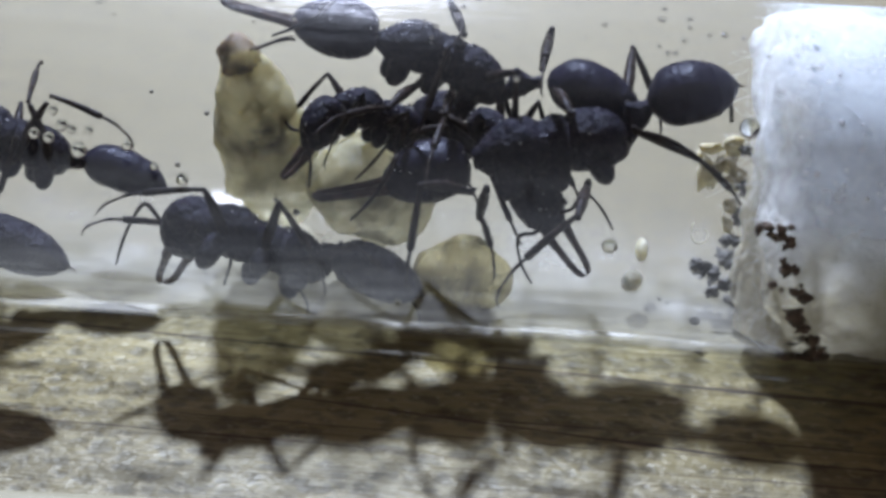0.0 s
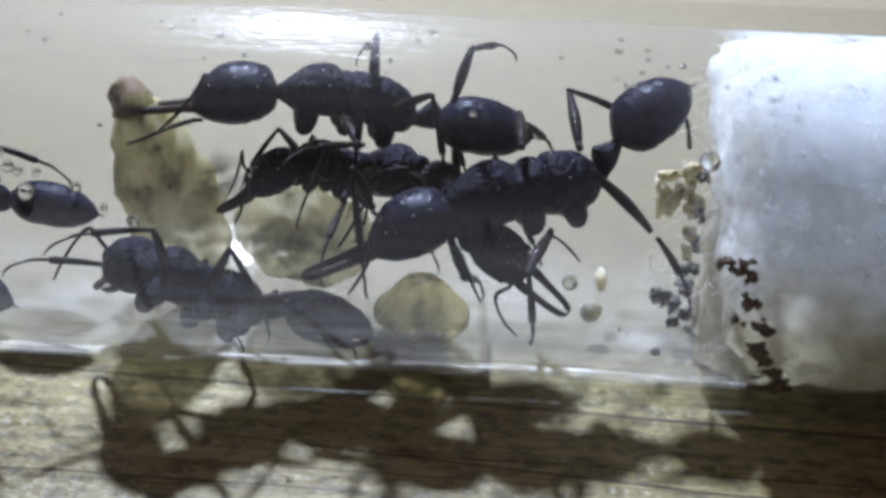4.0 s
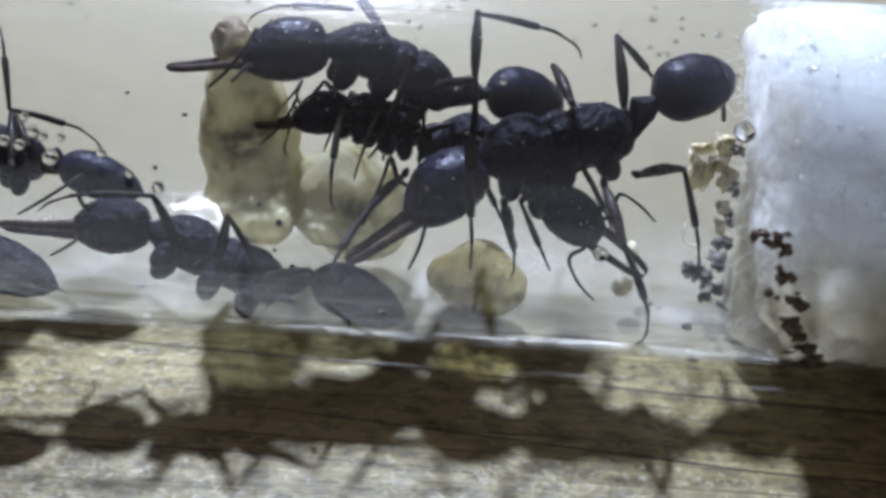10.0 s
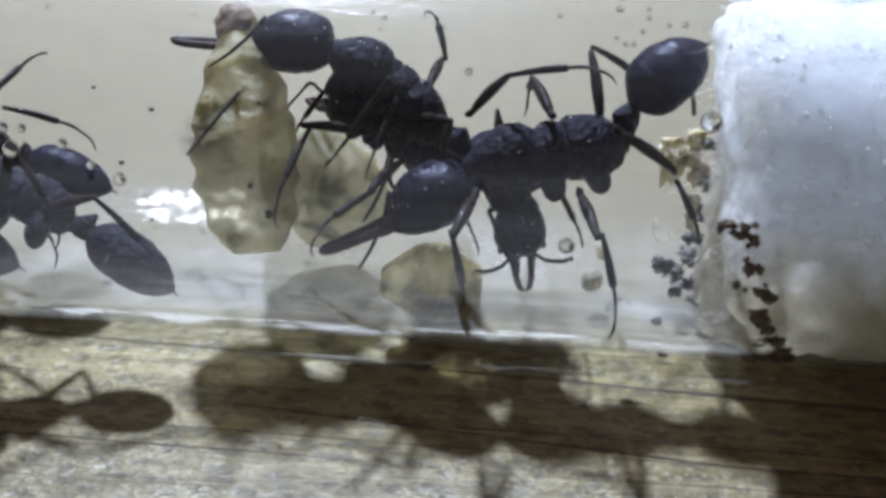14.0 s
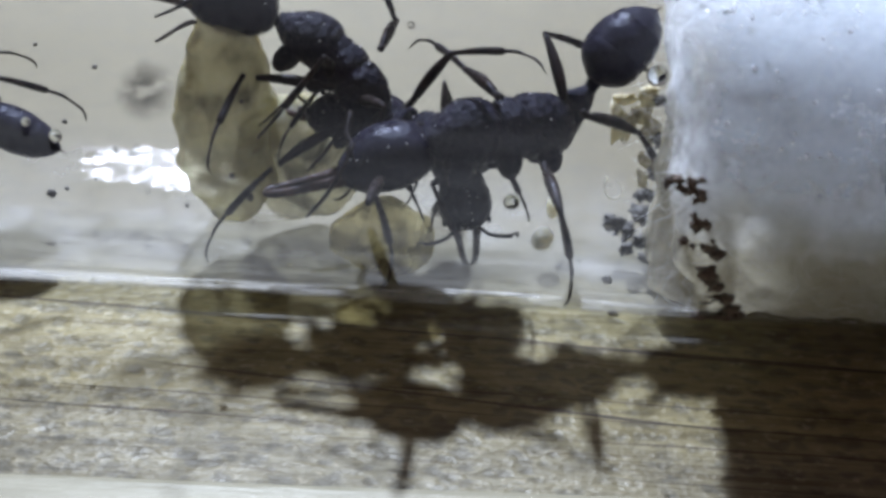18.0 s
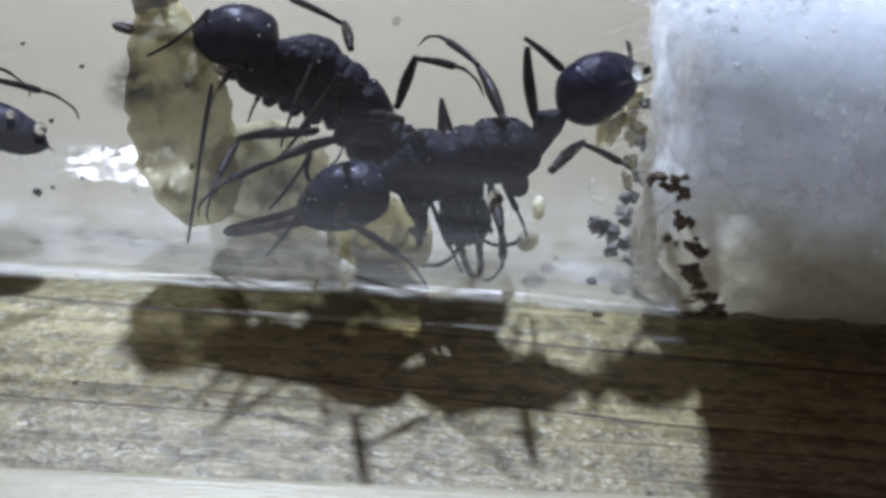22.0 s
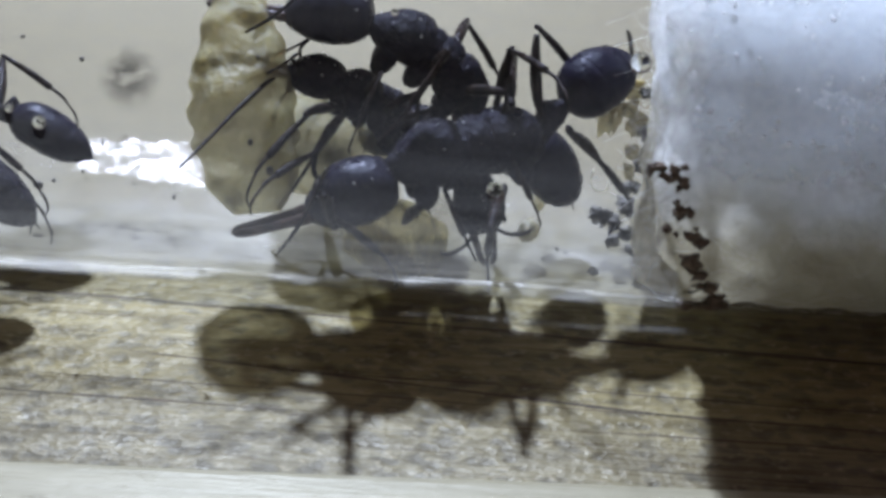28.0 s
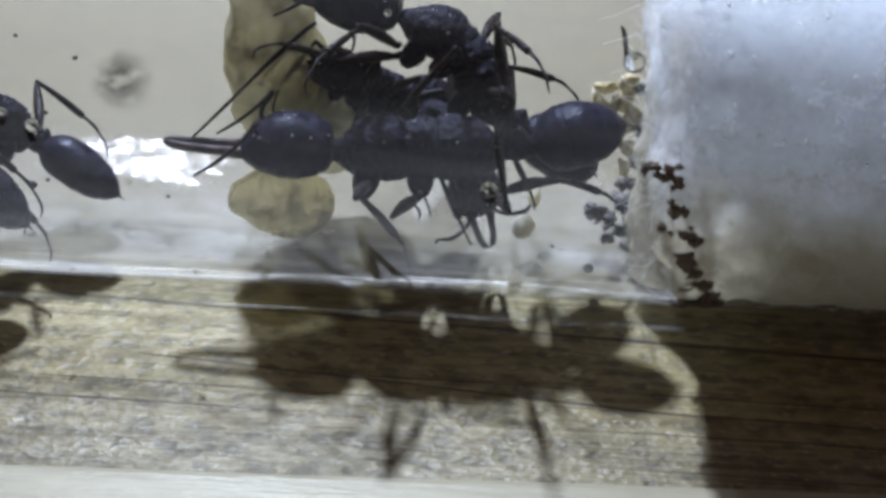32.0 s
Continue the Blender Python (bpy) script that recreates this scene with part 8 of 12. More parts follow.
    walk(ANT_C["femur0"], [(0, P(1.27, 0.44, -0.69, 0.0, -22.2, 45.7)), (1, P(1.27, 0.44, -0.69, 0.0, -22.2, 45.7)), (2, P(1.27, 0.44, -0.69, 1.1, -25.2, 42.9)), (3, P(1.27, 0.44, -0.69, 0.8, -25.8, 43.8)), (6, P(1.27, 0.44, -0.69, 3.8, -31.7, 37.4)), (7, P(1.27, 0.44, -0.69, -0.0, -22.2, 45.7)), (8, P(1.27, 0.44, -0.69, 2.6, -28.0, 39.6)), (9, P(1.27, 0.44, -0.69, 1.1, -25.2, 42.9)), (10, P(1.27, 0.44, -0.69, 0.0, -22.2, 45.7)), (11, P(1.27, 0.44, -0.69, -0.0, -22.2, 45.7)), (12, P(1.27, 0.44, -0.69, -0.0, -22.2, 45.7)), (13, P(1.27, 0.44, -0.69, -0.0, -22.2, 45.7)), (16, P(1.27, 0.44, -0.69, -0.0, -22.2, 45.7)), (17, P(1.27, 0.44, -0.69, -0.0, -22.2, 45.7)), (18, P(1.27, 0.44, -0.69, -0.0, -22.2, 45.7)), (19, P(1.27, 0.44, -0.69, -0.0, -22.2, 45.7)), (20, P(1.27, 0.44, -0.69, -0.0, -22.2, 45.7)), (21, P(1.27, 0.44, -0.69, -0.0, -22.2, 45.7)), (22, P(1.27, 0.44, -0.69, -0.0, -22.2, 45.7)), (23, P(1.27, 0.44, -0.69, -0.0, -22.2, 45.7)), (24, P(1.27, 0.44, -0.69, -0.0, -22.2, 45.7)), (25, P(1.27, 0.44, -0.69, -0.0, -22.2, 45.7)), (28, P(1.27, 0.44, -0.69, -0.0, -22.2, 45.7)), (29, P(1.27, 0.44, -0.69, -0.0, -22.2, 45.7)), (30, P(1.27, 0.44, -0.69, 0.0, -22.2, 45.7)), (31, P(1.27, 0.44, -0.69, -0.0, -22.2, 45.7)), (32, P(1.27, 0.44, -0.69, -0.0, -22.2, 45.7))])
    walk(ANT_C["tibia0"], [(0, P(3.18, 2.39, 0.42, -3.9, 11.4, -30.6)), (1, P(3.18, 2.39, 0.42, -3.0, 13.0, -26.8)), (2, P(3.23, 2.25, 0.56, -3.9, 11.3, -30.6)), (3, P(3.19, 2.27, 0.59, -5.2, 8.0, -38.0)), (6, P(3.26, 1.97, 0.85, -6.2, 7.8, -42.4)), (7, P(3.18, 2.39, 0.42, -0.0, 18.5, -15.7)), (8, P(3.28, 2.10, 0.69, -4.8, 10.5, -34.7)), (9, P(3.23, 2.25, 0.56, -4.0, 11.8, -30.8)), (10, P(3.18, 2.39, 0.42, 0.0, 18.5, -15.7)), (11, P(3.18, 2.39, 0.42, -0.0, 18.5, -15.7)), (12, P(3.18, 2.39, 0.42, 0.0, 18.5, -15.7)), (13, P(3.18, 2.39, 0.42, -0.0, 18.5, -15.7)), (16, P(3.18, 2.39, 0.42, -3.7, 10.9, -30.4)), (17, P(3.18, 2.39, 0.42, -3.7, 10.7, -30.2)), (18, P(3.18, 2.39, 0.42, -3.7, 10.7, -30.2)), (19, P(3.18, 2.39, 0.42, -3.7, 10.7, -30.2)), (20, P(3.18, 2.39, 0.42, -3.7, 10.7, -30.2)), (21, P(3.18, 2.39, 0.42, -3.7, 10.7, -30.2)), (22, P(3.18, 2.39, 0.42, -3.6, 10.6, -30.1)), (23, P(3.18, 2.39, 0.42, -3.6, 10.5, -30.1)), (24, P(3.18, 2.39, 0.42, -3.6, 10.7, -30.1)), (25, P(3.18, 2.39, 0.42, -3.6, 10.7, -30.1)), (28, P(3.18, 2.39, 0.42, -3.7, 10.8, -30.2)), (29, P(3.18, 2.39, 0.42, -3.7, 10.9, -30.3)), (30, P(3.18, 2.39, 0.42, -3.7, 10.8, -30.2)), (31, P(3.18, 2.39, 0.42, -3.7, 10.8, -30.2)), (32, P(3.18, 2.39, 0.42, -3.7, 10.9, -30.4))])
    walk(ANT_C["femur1"], [(0, P(1.27, -0.44, -0.69, 0.0, -22.2, -45.7)), (1, P(1.27, -0.44, -0.69, 0.0, -22.2, -45.7)), (2, P(1.27, -0.44, -0.69, 0.0, -22.2, -45.7)), (3, P(1.27, -0.44, -0.69, 0.0, -22.2, -45.7)), (6, P(1.27, -0.44, -0.69, 0.0, -22.2, -45.7)), (7, P(1.27, -0.44, -0.69, 0.0, -22.2, -45.7)), (8, P(1.27, -0.44, -0.69, 0.0, -22.2, -45.7)), (9, P(1.27, -0.44, -0.69, 0.0, -22.2, -45.7)), (10, P(1.27, -0.44, -0.69, 0.0, -22.2, -45.7)), (11, P(1.27, -0.44, -0.69, 0.0, -22.2, -45.7)), (12, P(1.27, -0.44, -0.69, 0.0, -22.2, -45.7)), (13, P(1.27, -0.44, -0.69, 0.0, -22.2, -45.7)), (16, P(1.27, -0.44, -0.69, 0.0, -22.2, -45.7)), (17, P(1.27, -0.44, -0.69, 0.0, -22.2, -45.7)), (18, P(1.27, -0.44, -0.69, 0.0, -22.2, -45.7)), (19, P(1.27, -0.44, -0.69, 0.0, -22.2, -45.7)), (20, P(1.27, -0.44, -0.69, 0.0, -22.2, -45.7)), (21, P(1.27, -0.44, -0.69, 0.0, -22.2, -45.7)), (22, P(1.27, -0.44, -0.69, 0.0, -22.2, -45.7)), (23, P(1.27, -0.44, -0.69, -0.0, -22.2, -45.7)), (24, P(1.27, -0.44, -0.69, 0.0, -22.2, -45.7)), (25, P(1.27, -0.44, -0.69, -0.0, -22.2, -45.7)), (28, P(1.27, -0.44, -0.69, 0.0, -22.2, -45.7)), (29, P(1.27, -0.44, -0.69, 0.0, -22.2, -45.7)), (30, P(1.27, -0.44, -0.69, 0.0, -22.2, -45.7)), (31, P(1.27, -0.44, -0.69, 0.0, -22.2, -45.7)), (32, P(1.27, -0.44, -0.69, 0.0, -22.2, -45.7))])
    walk(ANT_C["tibia1"], [(0, P(3.18, -2.39, 0.42, 0.0, 18.5, 15.7)), (1, P(3.18, -2.39, 0.42, 0.0, 18.5, 15.7)), (2, P(3.18, -2.39, 0.42, 0.0, 18.5, 15.7)), (3, P(3.18, -2.39, 0.42, -2.3, 16.1, 7.7)), (6, P(3.18, -2.39, 0.42, -7.4, 11.6, -12.5)), (7, P(3.18, -2.39, 0.42, -0.0, 18.5, 15.7)), (8, P(3.18, -2.39, 0.42, -3.6, 15.6, 3.5)), (9, P(3.18, -2.39, 0.42, 0.0, 18.5, 15.7)), (10, P(3.18, -2.39, 0.42, 0.0, 18.5, 15.7)), (11, P(3.18, -2.39, 0.42, -0.0, 18.5, 15.7)), (12, P(3.18, -2.39, 0.42, 0.0, 18.5, 15.7)), (13, P(3.18, -2.39, 0.42, 0.0, 18.5, 15.7)), (16, P(3.18, -2.39, 0.42, 0.0, 18.5, 15.7)), (17, P(3.18, -2.39, 0.42, 0.0, 18.5, 15.7)), (18, P(3.18, -2.39, 0.42, -0.0, 18.5, 15.7)), (19, P(3.18, -2.39, 0.42, 0.0, 18.5, 15.7)), (20, P(3.18, -2.39, 0.42, -0.0, 18.5, 15.7)), (21, P(3.18, -2.39, 0.42, -0.0, 18.5, 15.7)), (22, P(3.18, -2.39, 0.42, 0.0, 18.5, 15.7)), (23, P(3.18, -2.39, 0.42, 0.0, 18.5, 15.7)), (24, P(3.18, -2.39, 0.42, -0.0, 18.5, 15.7)), (25, P(3.18, -2.39, 0.42, -0.0, 18.5, 15.7)), (28, P(3.18, -2.39, 0.42, -0.0, 18.5, 15.7)), (29, P(3.18, -2.39, 0.42, 0.0, 18.5, 15.7)), (30, P(3.18, -2.39, 0.42, 0.0, 18.5, 15.7)), (31, P(3.18, -2.39, 0.42, -0.0, 18.5, 15.7)), (32, P(3.18, -2.39, 0.42, 0.0, 18.5, 15.7))])
    walk(ANT_C["femur2"], [(0, P(-0.29, 0.44, -0.69, 0.0, -29.3, 80.8)), (1, P(-0.29, 0.44, -0.69, -0.0, -29.3, 80.8)), (2, P(-0.29, 0.44, -0.69, -0.0, -29.3, 80.8)), (3, P(-0.29, 0.44, -0.69, 0.0, -29.3, 80.8)), (6, P(-0.29, 0.44, -0.69, -0.0, -29.3, 80.8)), (7, P(-0.29, 0.44, -0.69, -0.0, -29.3, 80.8)), (8, P(-0.29, 0.44, -0.69, 0.0, -29.3, 80.8)), (9, P(-0.29, 0.44, -0.69, -0.0, -29.3, 80.8)), (10, P(-0.29, 0.44, -0.69, -0.0, -29.3, 80.8)), (11, P(-0.29, 0.44, -0.69, 0.0, -29.3, 80.8)), (12, P(-0.29, 0.44, -0.69, 0.0, -29.3, 80.8)), (13, P(-0.29, 0.44, -0.69, 0.0, -29.3, 80.8)), (16, P(-0.29, 0.44, -0.69, -0.0, -29.3, 80.8)), (17, P(-0.29, 0.44, -0.69, 0.0, -29.3, 80.8)), (18, P(-0.29, 0.44, -0.69, 0.0, -29.3, 80.8)), (19, P(-0.29, 0.44, -0.69, 0.0, -29.3, 80.8)), (20, P(-0.29, 0.44, -0.69, -0.0, -29.3, 80.8)), (21, P(-0.29, 0.44, -0.69, 0.0, -29.3, 80.8)), (22, P(-0.29, 0.44, -0.69, -0.0, -29.3, 80.8)), (23, P(-0.29, 0.44, -0.69, -0.0, -29.3, 80.8)), (24, P(-0.29, 0.44, -0.69, -0.0, -29.3, 80.8)), (25, P(-0.29, 0.44, -0.69, 0.0, -29.3, 80.8)), (28, P(-0.29, 0.44, -0.69, -0.0, -29.3, 80.8)), (29, P(-0.29, 0.44, -0.69, -0.0, -29.3, 80.8)), (30, P(-0.29, 0.44, -0.69, -0.0, -29.3, 80.8)), (31, P(-0.29, 0.44, -0.69, -0.0, -29.3, 80.8)), (32, P(-0.29, 0.44, -0.69, -0.0, -29.3, 80.8))])
    walk(ANT_C["tibia2"], [(0, P(0.12, 2.97, 0.75, -0.0, 24.7, -151.8)), (1, P(0.12, 2.97, 0.75, 2.5, 19.7, -145.1)), (2, P(0.12, 2.97, 0.75, 1.3, 22.1, -148.5)), (3, P(0.12, 2.97, 0.75, -0.0, 24.7, -151.8)), (6, P(0.12, 2.97, 0.75, 0.0, 24.7, -151.8)), (7, P(0.12, 2.97, 0.75, 5.6, 17.3, -136.5)), (8, P(0.12, 2.97, 0.75, 1.4, 22.2, -148.4)), (9, P(0.12, 2.97, 0.75, 2.4, 19.3, -145.3)), (10, P(0.12, 2.97, 0.75, 5.0, 16.0, -137.4)), (11, P(0.12, 2.97, 0.75, 3.8, 17.9, -141.2)), (12, P(0.12, 2.97, 0.75, 6.4, 14.8, -133.3)), (13, P(0.12, 2.97, 0.75, 0.0, 24.7, -151.8)), (16, P(0.12, 2.97, 0.75, -0.0, 24.7, -151.8)), (17, P(0.12, 2.97, 0.75, -0.0, 24.7, -151.8)), (18, P(0.12, 2.97, 0.75, 0.0, 24.7, -151.8)), (19, P(0.12, 2.97, 0.75, -0.0, 24.7, -151.8)), (20, P(0.12, 2.97, 0.75, 0.0, 24.7, -151.8)), (21, P(0.12, 2.97, 0.75, 0.0, 24.7, -151.8)), (22, P(0.12, 2.97, 0.75, -0.0, 24.7, -151.8)), (23, P(0.12, 2.97, 0.75, -0.0, 24.7, -151.8)), (24, P(0.12, 2.97, 0.75, -0.0, 24.7, -151.8)), (25, P(0.12, 2.97, 0.75, 0.0, 24.7, -151.8)), (28, P(0.12, 2.97, 0.75, 0.0, 24.7, -151.8)), (29, P(0.12, 2.97, 0.75, -0.0, 24.7, -151.8)), (30, P(0.12, 2.97, 0.75, -0.0, 24.7, -151.8)), (31, P(0.12, 2.97, 0.75, 0.0, 24.7, -151.8)), (32, P(0.12, 2.97, 0.75, -0.0, 24.7, -151.8))])
    walk(ANT_C["femur3"], [(0, P(-0.29, -0.44, -0.69, -0.0, -29.3, -80.8)), (1, P(-0.29, -0.44, -0.69, -0.0, -29.3, -80.8)), (2, P(-0.29, -0.44, -0.69, 0.0, -29.3, -80.8)), (3, P(-0.29, -0.44, -0.69, 0.0, -29.3, -80.8)), (6, P(-0.29, -0.44, -0.69, 0.0, -29.3, -80.8)), (7, P(-0.29, -0.44, -0.69, -0.0, -29.3, -80.8)), (8, P(-0.29, -0.44, -0.69, 0.0, -29.3, -80.8)), (9, P(-0.29, -0.44, -0.69, 0.0, -29.3, -80.8)), (10, P(-0.29, -0.44, -0.69, 0.0, -29.3, -80.8)), (11, P(-0.29, -0.44, -0.69, -0.0, -29.3, -80.8)), (12, P(-0.29, -0.44, -0.69, 0.0, -29.3, -80.8)), (13, P(-0.29, -0.44, -0.69, 0.0, -29.3, -80.8)), (16, P(-0.29, -0.44, -0.69, 0.0, -29.3, -80.8)), (17, P(-0.29, -0.44, -0.69, 0.0, -29.3, -80.8)), (18, P(-0.29, -0.44, -0.69, 0.0, -29.3, -80.8)), (19, P(-0.29, -0.44, -0.69, 0.0, -29.3, -80.8)), (20, P(-0.29, -0.44, -0.69, 0.0, -29.3, -80.8)), (21, P(-0.29, -0.44, -0.69, -0.0, -29.3, -80.8)), (22, P(-0.29, -0.44, -0.69, 0.0, -29.3, -80.8)), (23, P(-0.29, -0.44, -0.69, 0.0, -29.3, -80.8)), (24, P(-0.29, -0.44, -0.69, 0.0, -29.3, -80.8)), (25, P(-0.29, -0.44, -0.69, -0.0, -29.3, -80.8)), (28, P(-0.29, -0.44, -0.69, 0.0, -29.3, -80.8)), (29, P(-0.29, -0.44, -0.69, 0.0, -29.3, -80.8)), (30, P(-0.29, -0.44, -0.69, 0.0, -29.3, -80.8)), (31, P(-0.29, -0.44, -0.69, 0.0, -29.3, -80.8)), (32, P(-0.29, -0.44, -0.69, 0.0, -29.3, -80.8))])
    walk(ANT_C["tibia3"], [(0, P(0.12, -2.97, 0.75, -0.0, 24.7, 151.8)), (1, P(0.12, -2.97, 0.75, 1.8, 23.8, 156.1)), (2, P(0.12, -2.97, 0.75, 3.4, 22.6, 160.2)), (3, P(0.12, -2.97, 0.75, -0.0, 24.7, 151.8)), (6, P(0.12, -2.97, 0.75, -0.0, 24.7, 151.8)), (7, P(0.12, -2.97, 0.75, -22.6, 13.3, 88.9)), (8, P(0.12, -2.97, 0.75, -34.5, 12.0, 62.9)), (9, P(0.12, -2.97, 0.75, -35.7, 15.6, 65.8)), (10, P(0.12, -2.97, 0.75, -25.4, 17.2, 87.5)), (11, P(0.12, -2.97, 0.75, -25.3, 20.3, 90.9)), (12, P(0.12, -2.97, 0.75, -22.4, 15.9, 92.4)), (13, P(0.12, -2.97, 0.75, 0.0, 24.7, 151.8)), (16, P(0.12, -2.97, 0.75, -0.0, 24.7, 151.8)), (17, P(0.12, -2.97, 0.75, -0.0, 24.7, 151.8)), (18, P(0.12, -2.97, 0.75, 0.0, 24.7, 151.8)), (19, P(0.12, -2.97, 0.75, -0.0, 24.7, 151.8)), (20, P(0.12, -2.97, 0.75, 0.0, 24.7, 151.8)), (21, P(0.12, -2.97, 0.75, 0.0, 24.7, 151.8)), (22, P(0.12, -2.97, 0.75, -0.0, 24.7, 151.8)), (23, P(0.12, -2.97, 0.75, -0.0, 24.7, 151.8)), (24, P(0.12, -2.97, 0.75, -0.0, 24.7, 151.8)), (25, P(0.12, -2.97, 0.75, 0.0, 24.7, 151.8)), (28, P(0.12, -2.97, 0.75, 0.0, 24.7, 151.8)), (29, P(0.12, -2.97, 0.75, -0.0, 24.7, 151.8)), (30, P(0.12, -2.97, 0.75, -0.0, 24.7, 151.8)), (31, P(0.12, -2.97, 0.75, 0.0, 24.7, 151.8)), (32, P(0.12, -2.97, 0.75, -0.0, 24.7, 151.8))])
    walk(ANT_C["femur4"], [(0, P(-1.67, 0.44, -0.69, -0.0, -20.6, 138.7)), (1, P(-1.67, 0.44, -0.69, -0.0, -20.6, 138.7)), (2, P(-1.67, 0.44, -0.69, -0.0, -20.6, 138.7)), (3, P(-1.67, 0.44, -0.69, -0.0, -20.6, 138.7)), (6, P(-1.67, 0.44, -0.69, -0.0, -20.6, 138.7)), (7, P(-1.67, 0.44, -0.69, -1.2, -23.2, 142.0)), (8, P(-1.67, 0.44, -0.69, -0.0, -20.6, 138.7)), (9, P(-1.67, 0.44, -0.69, -0.0, -20.6, 138.7)), (10, P(-1.67, 0.44, -0.69, -0.0, -20.6, 138.7)), (11, P(-1.67, 0.44, -0.69, 0.0, -20.6, 138.7)), (12, P(-1.67, 0.44, -0.69, -2.7, -25.5, 145.6)), (13, P(-1.67, 0.44, -0.69, -0.0, -20.6, 138.7)), (16, P(-1.67, 0.44, -0.69, 0.0, -20.6, 138.7)), (17, P(-1.67, 0.44, -0.69, 0.0, -20.6, 138.7)), (18, P(-1.67, 0.44, -0.69, 0.0, -20.6, 138.7)), (19, P(-1.67, 0.44, -0.69, -0.0, -20.6, 138.7)), (20, P(-1.67, 0.44, -0.69, 0.0, -20.6, 138.7)), (21, P(-1.67, 0.44, -0.69, 0.0, -20.6, 138.7)), (22, P(-1.67, 0.44, -0.69, -0.0, -20.6, 138.7)), (23, P(-1.67, 0.44, -0.69, -0.0, -20.6, 138.7)), (24, P(-1.67, 0.44, -0.69, -0.0, -20.6, 138.7)), (25, P(-1.67, 0.44, -0.69, 0.0, -20.6, 138.7)), (28, P(-1.67, 0.44, -0.69, -0.0, -20.6, 138.7)), (29, P(-1.67, 0.44, -0.69, -0.0, -20.6, 138.7)), (30, P(-1.67, 0.44, -0.69, -0.0, -20.6, 138.7)), (31, P(-1.67, 0.44, -0.69, -0.0, -20.6, 138.7)), (32, P(-1.67, 0.44, -0.69, 0.0, -20.6, 138.7))])
    walk(ANT_C["tibia4"], [(0, P(-3.73, 2.26, 0.35, 1.7, 12.2, -160.2)), (1, P(-3.73, 2.26, 0.35, 3.8, 4.0, -146.5)), (2, P(-3.73, 2.26, 0.35, 2.4, 10.1, -156.9)), (3, P(-3.73, 2.26, 0.35, 2.4, 6.1, -154.9)), (6, P(-3.73, 2.26, 0.35, -0.0, 16.4, -167.3)), (7, P(-3.79, 2.11, 0.47, 4.8, 7.5, -144.5)), (8, P(-3.73, 2.26, 0.35, 0.0, 16.4, -167.3)), (9, P(-3.73, 2.26, 0.35, 3.6, 3.6, -146.7)), (10, P(-3.73, 2.26, 0.35, 4.8, -3.4, -127.5)), (11, P(-3.73, 2.26, 0.35, 4.5, -2.7, -131.8)), (12, P(-3.85, 1.94, 0.58, 5.5, -3.2, -123.0)), (13, P(-3.73, 2.26, 0.35, 2.0, 13.4, -159.6)), (16, P(-3.73, 2.26, 0.35, 0.0, 16.4, -167.3)), (17, P(-3.73, 2.26, 0.35, -0.0, 16.4, -167.3)), (18, P(-3.73, 2.26, 0.35, 0.0, 16.4, -167.3)), (19, P(-3.73, 2.26, 0.35, -0.0, 16.4, -167.3)), (20, P(-3.73, 2.26, 0.35, 0.0, 16.4, -167.3)), (21, P(-3.73, 2.26, 0.35, -0.0, 16.4, -167.3)), (22, P(-3.73, 2.26, 0.35, -0.0, 16.4, -167.3)), (23, P(-3.73, 2.26, 0.35, -0.0, 16.4, -167.3)), (24, P(-3.73, 2.26, 0.35, -0.0, 16.4, -167.3)), (25, P(-3.73, 2.26, 0.35, 0.0, 16.4, -167.3)), (28, P(-3.73, 2.26, 0.35, -0.0, 16.4, -167.3)), (29, P(-3.73, 2.26, 0.35, -0.0, 16.4, -167.3)), (30, P(-3.73, 2.26, 0.35, -0.0, 16.4, -167.3)), (31, P(-3.73, 2.26, 0.35, -0.0, 16.4, -167.3)), (32, P(-3.73, 2.26, 0.35, -0.0, 16.4, -167.3))])
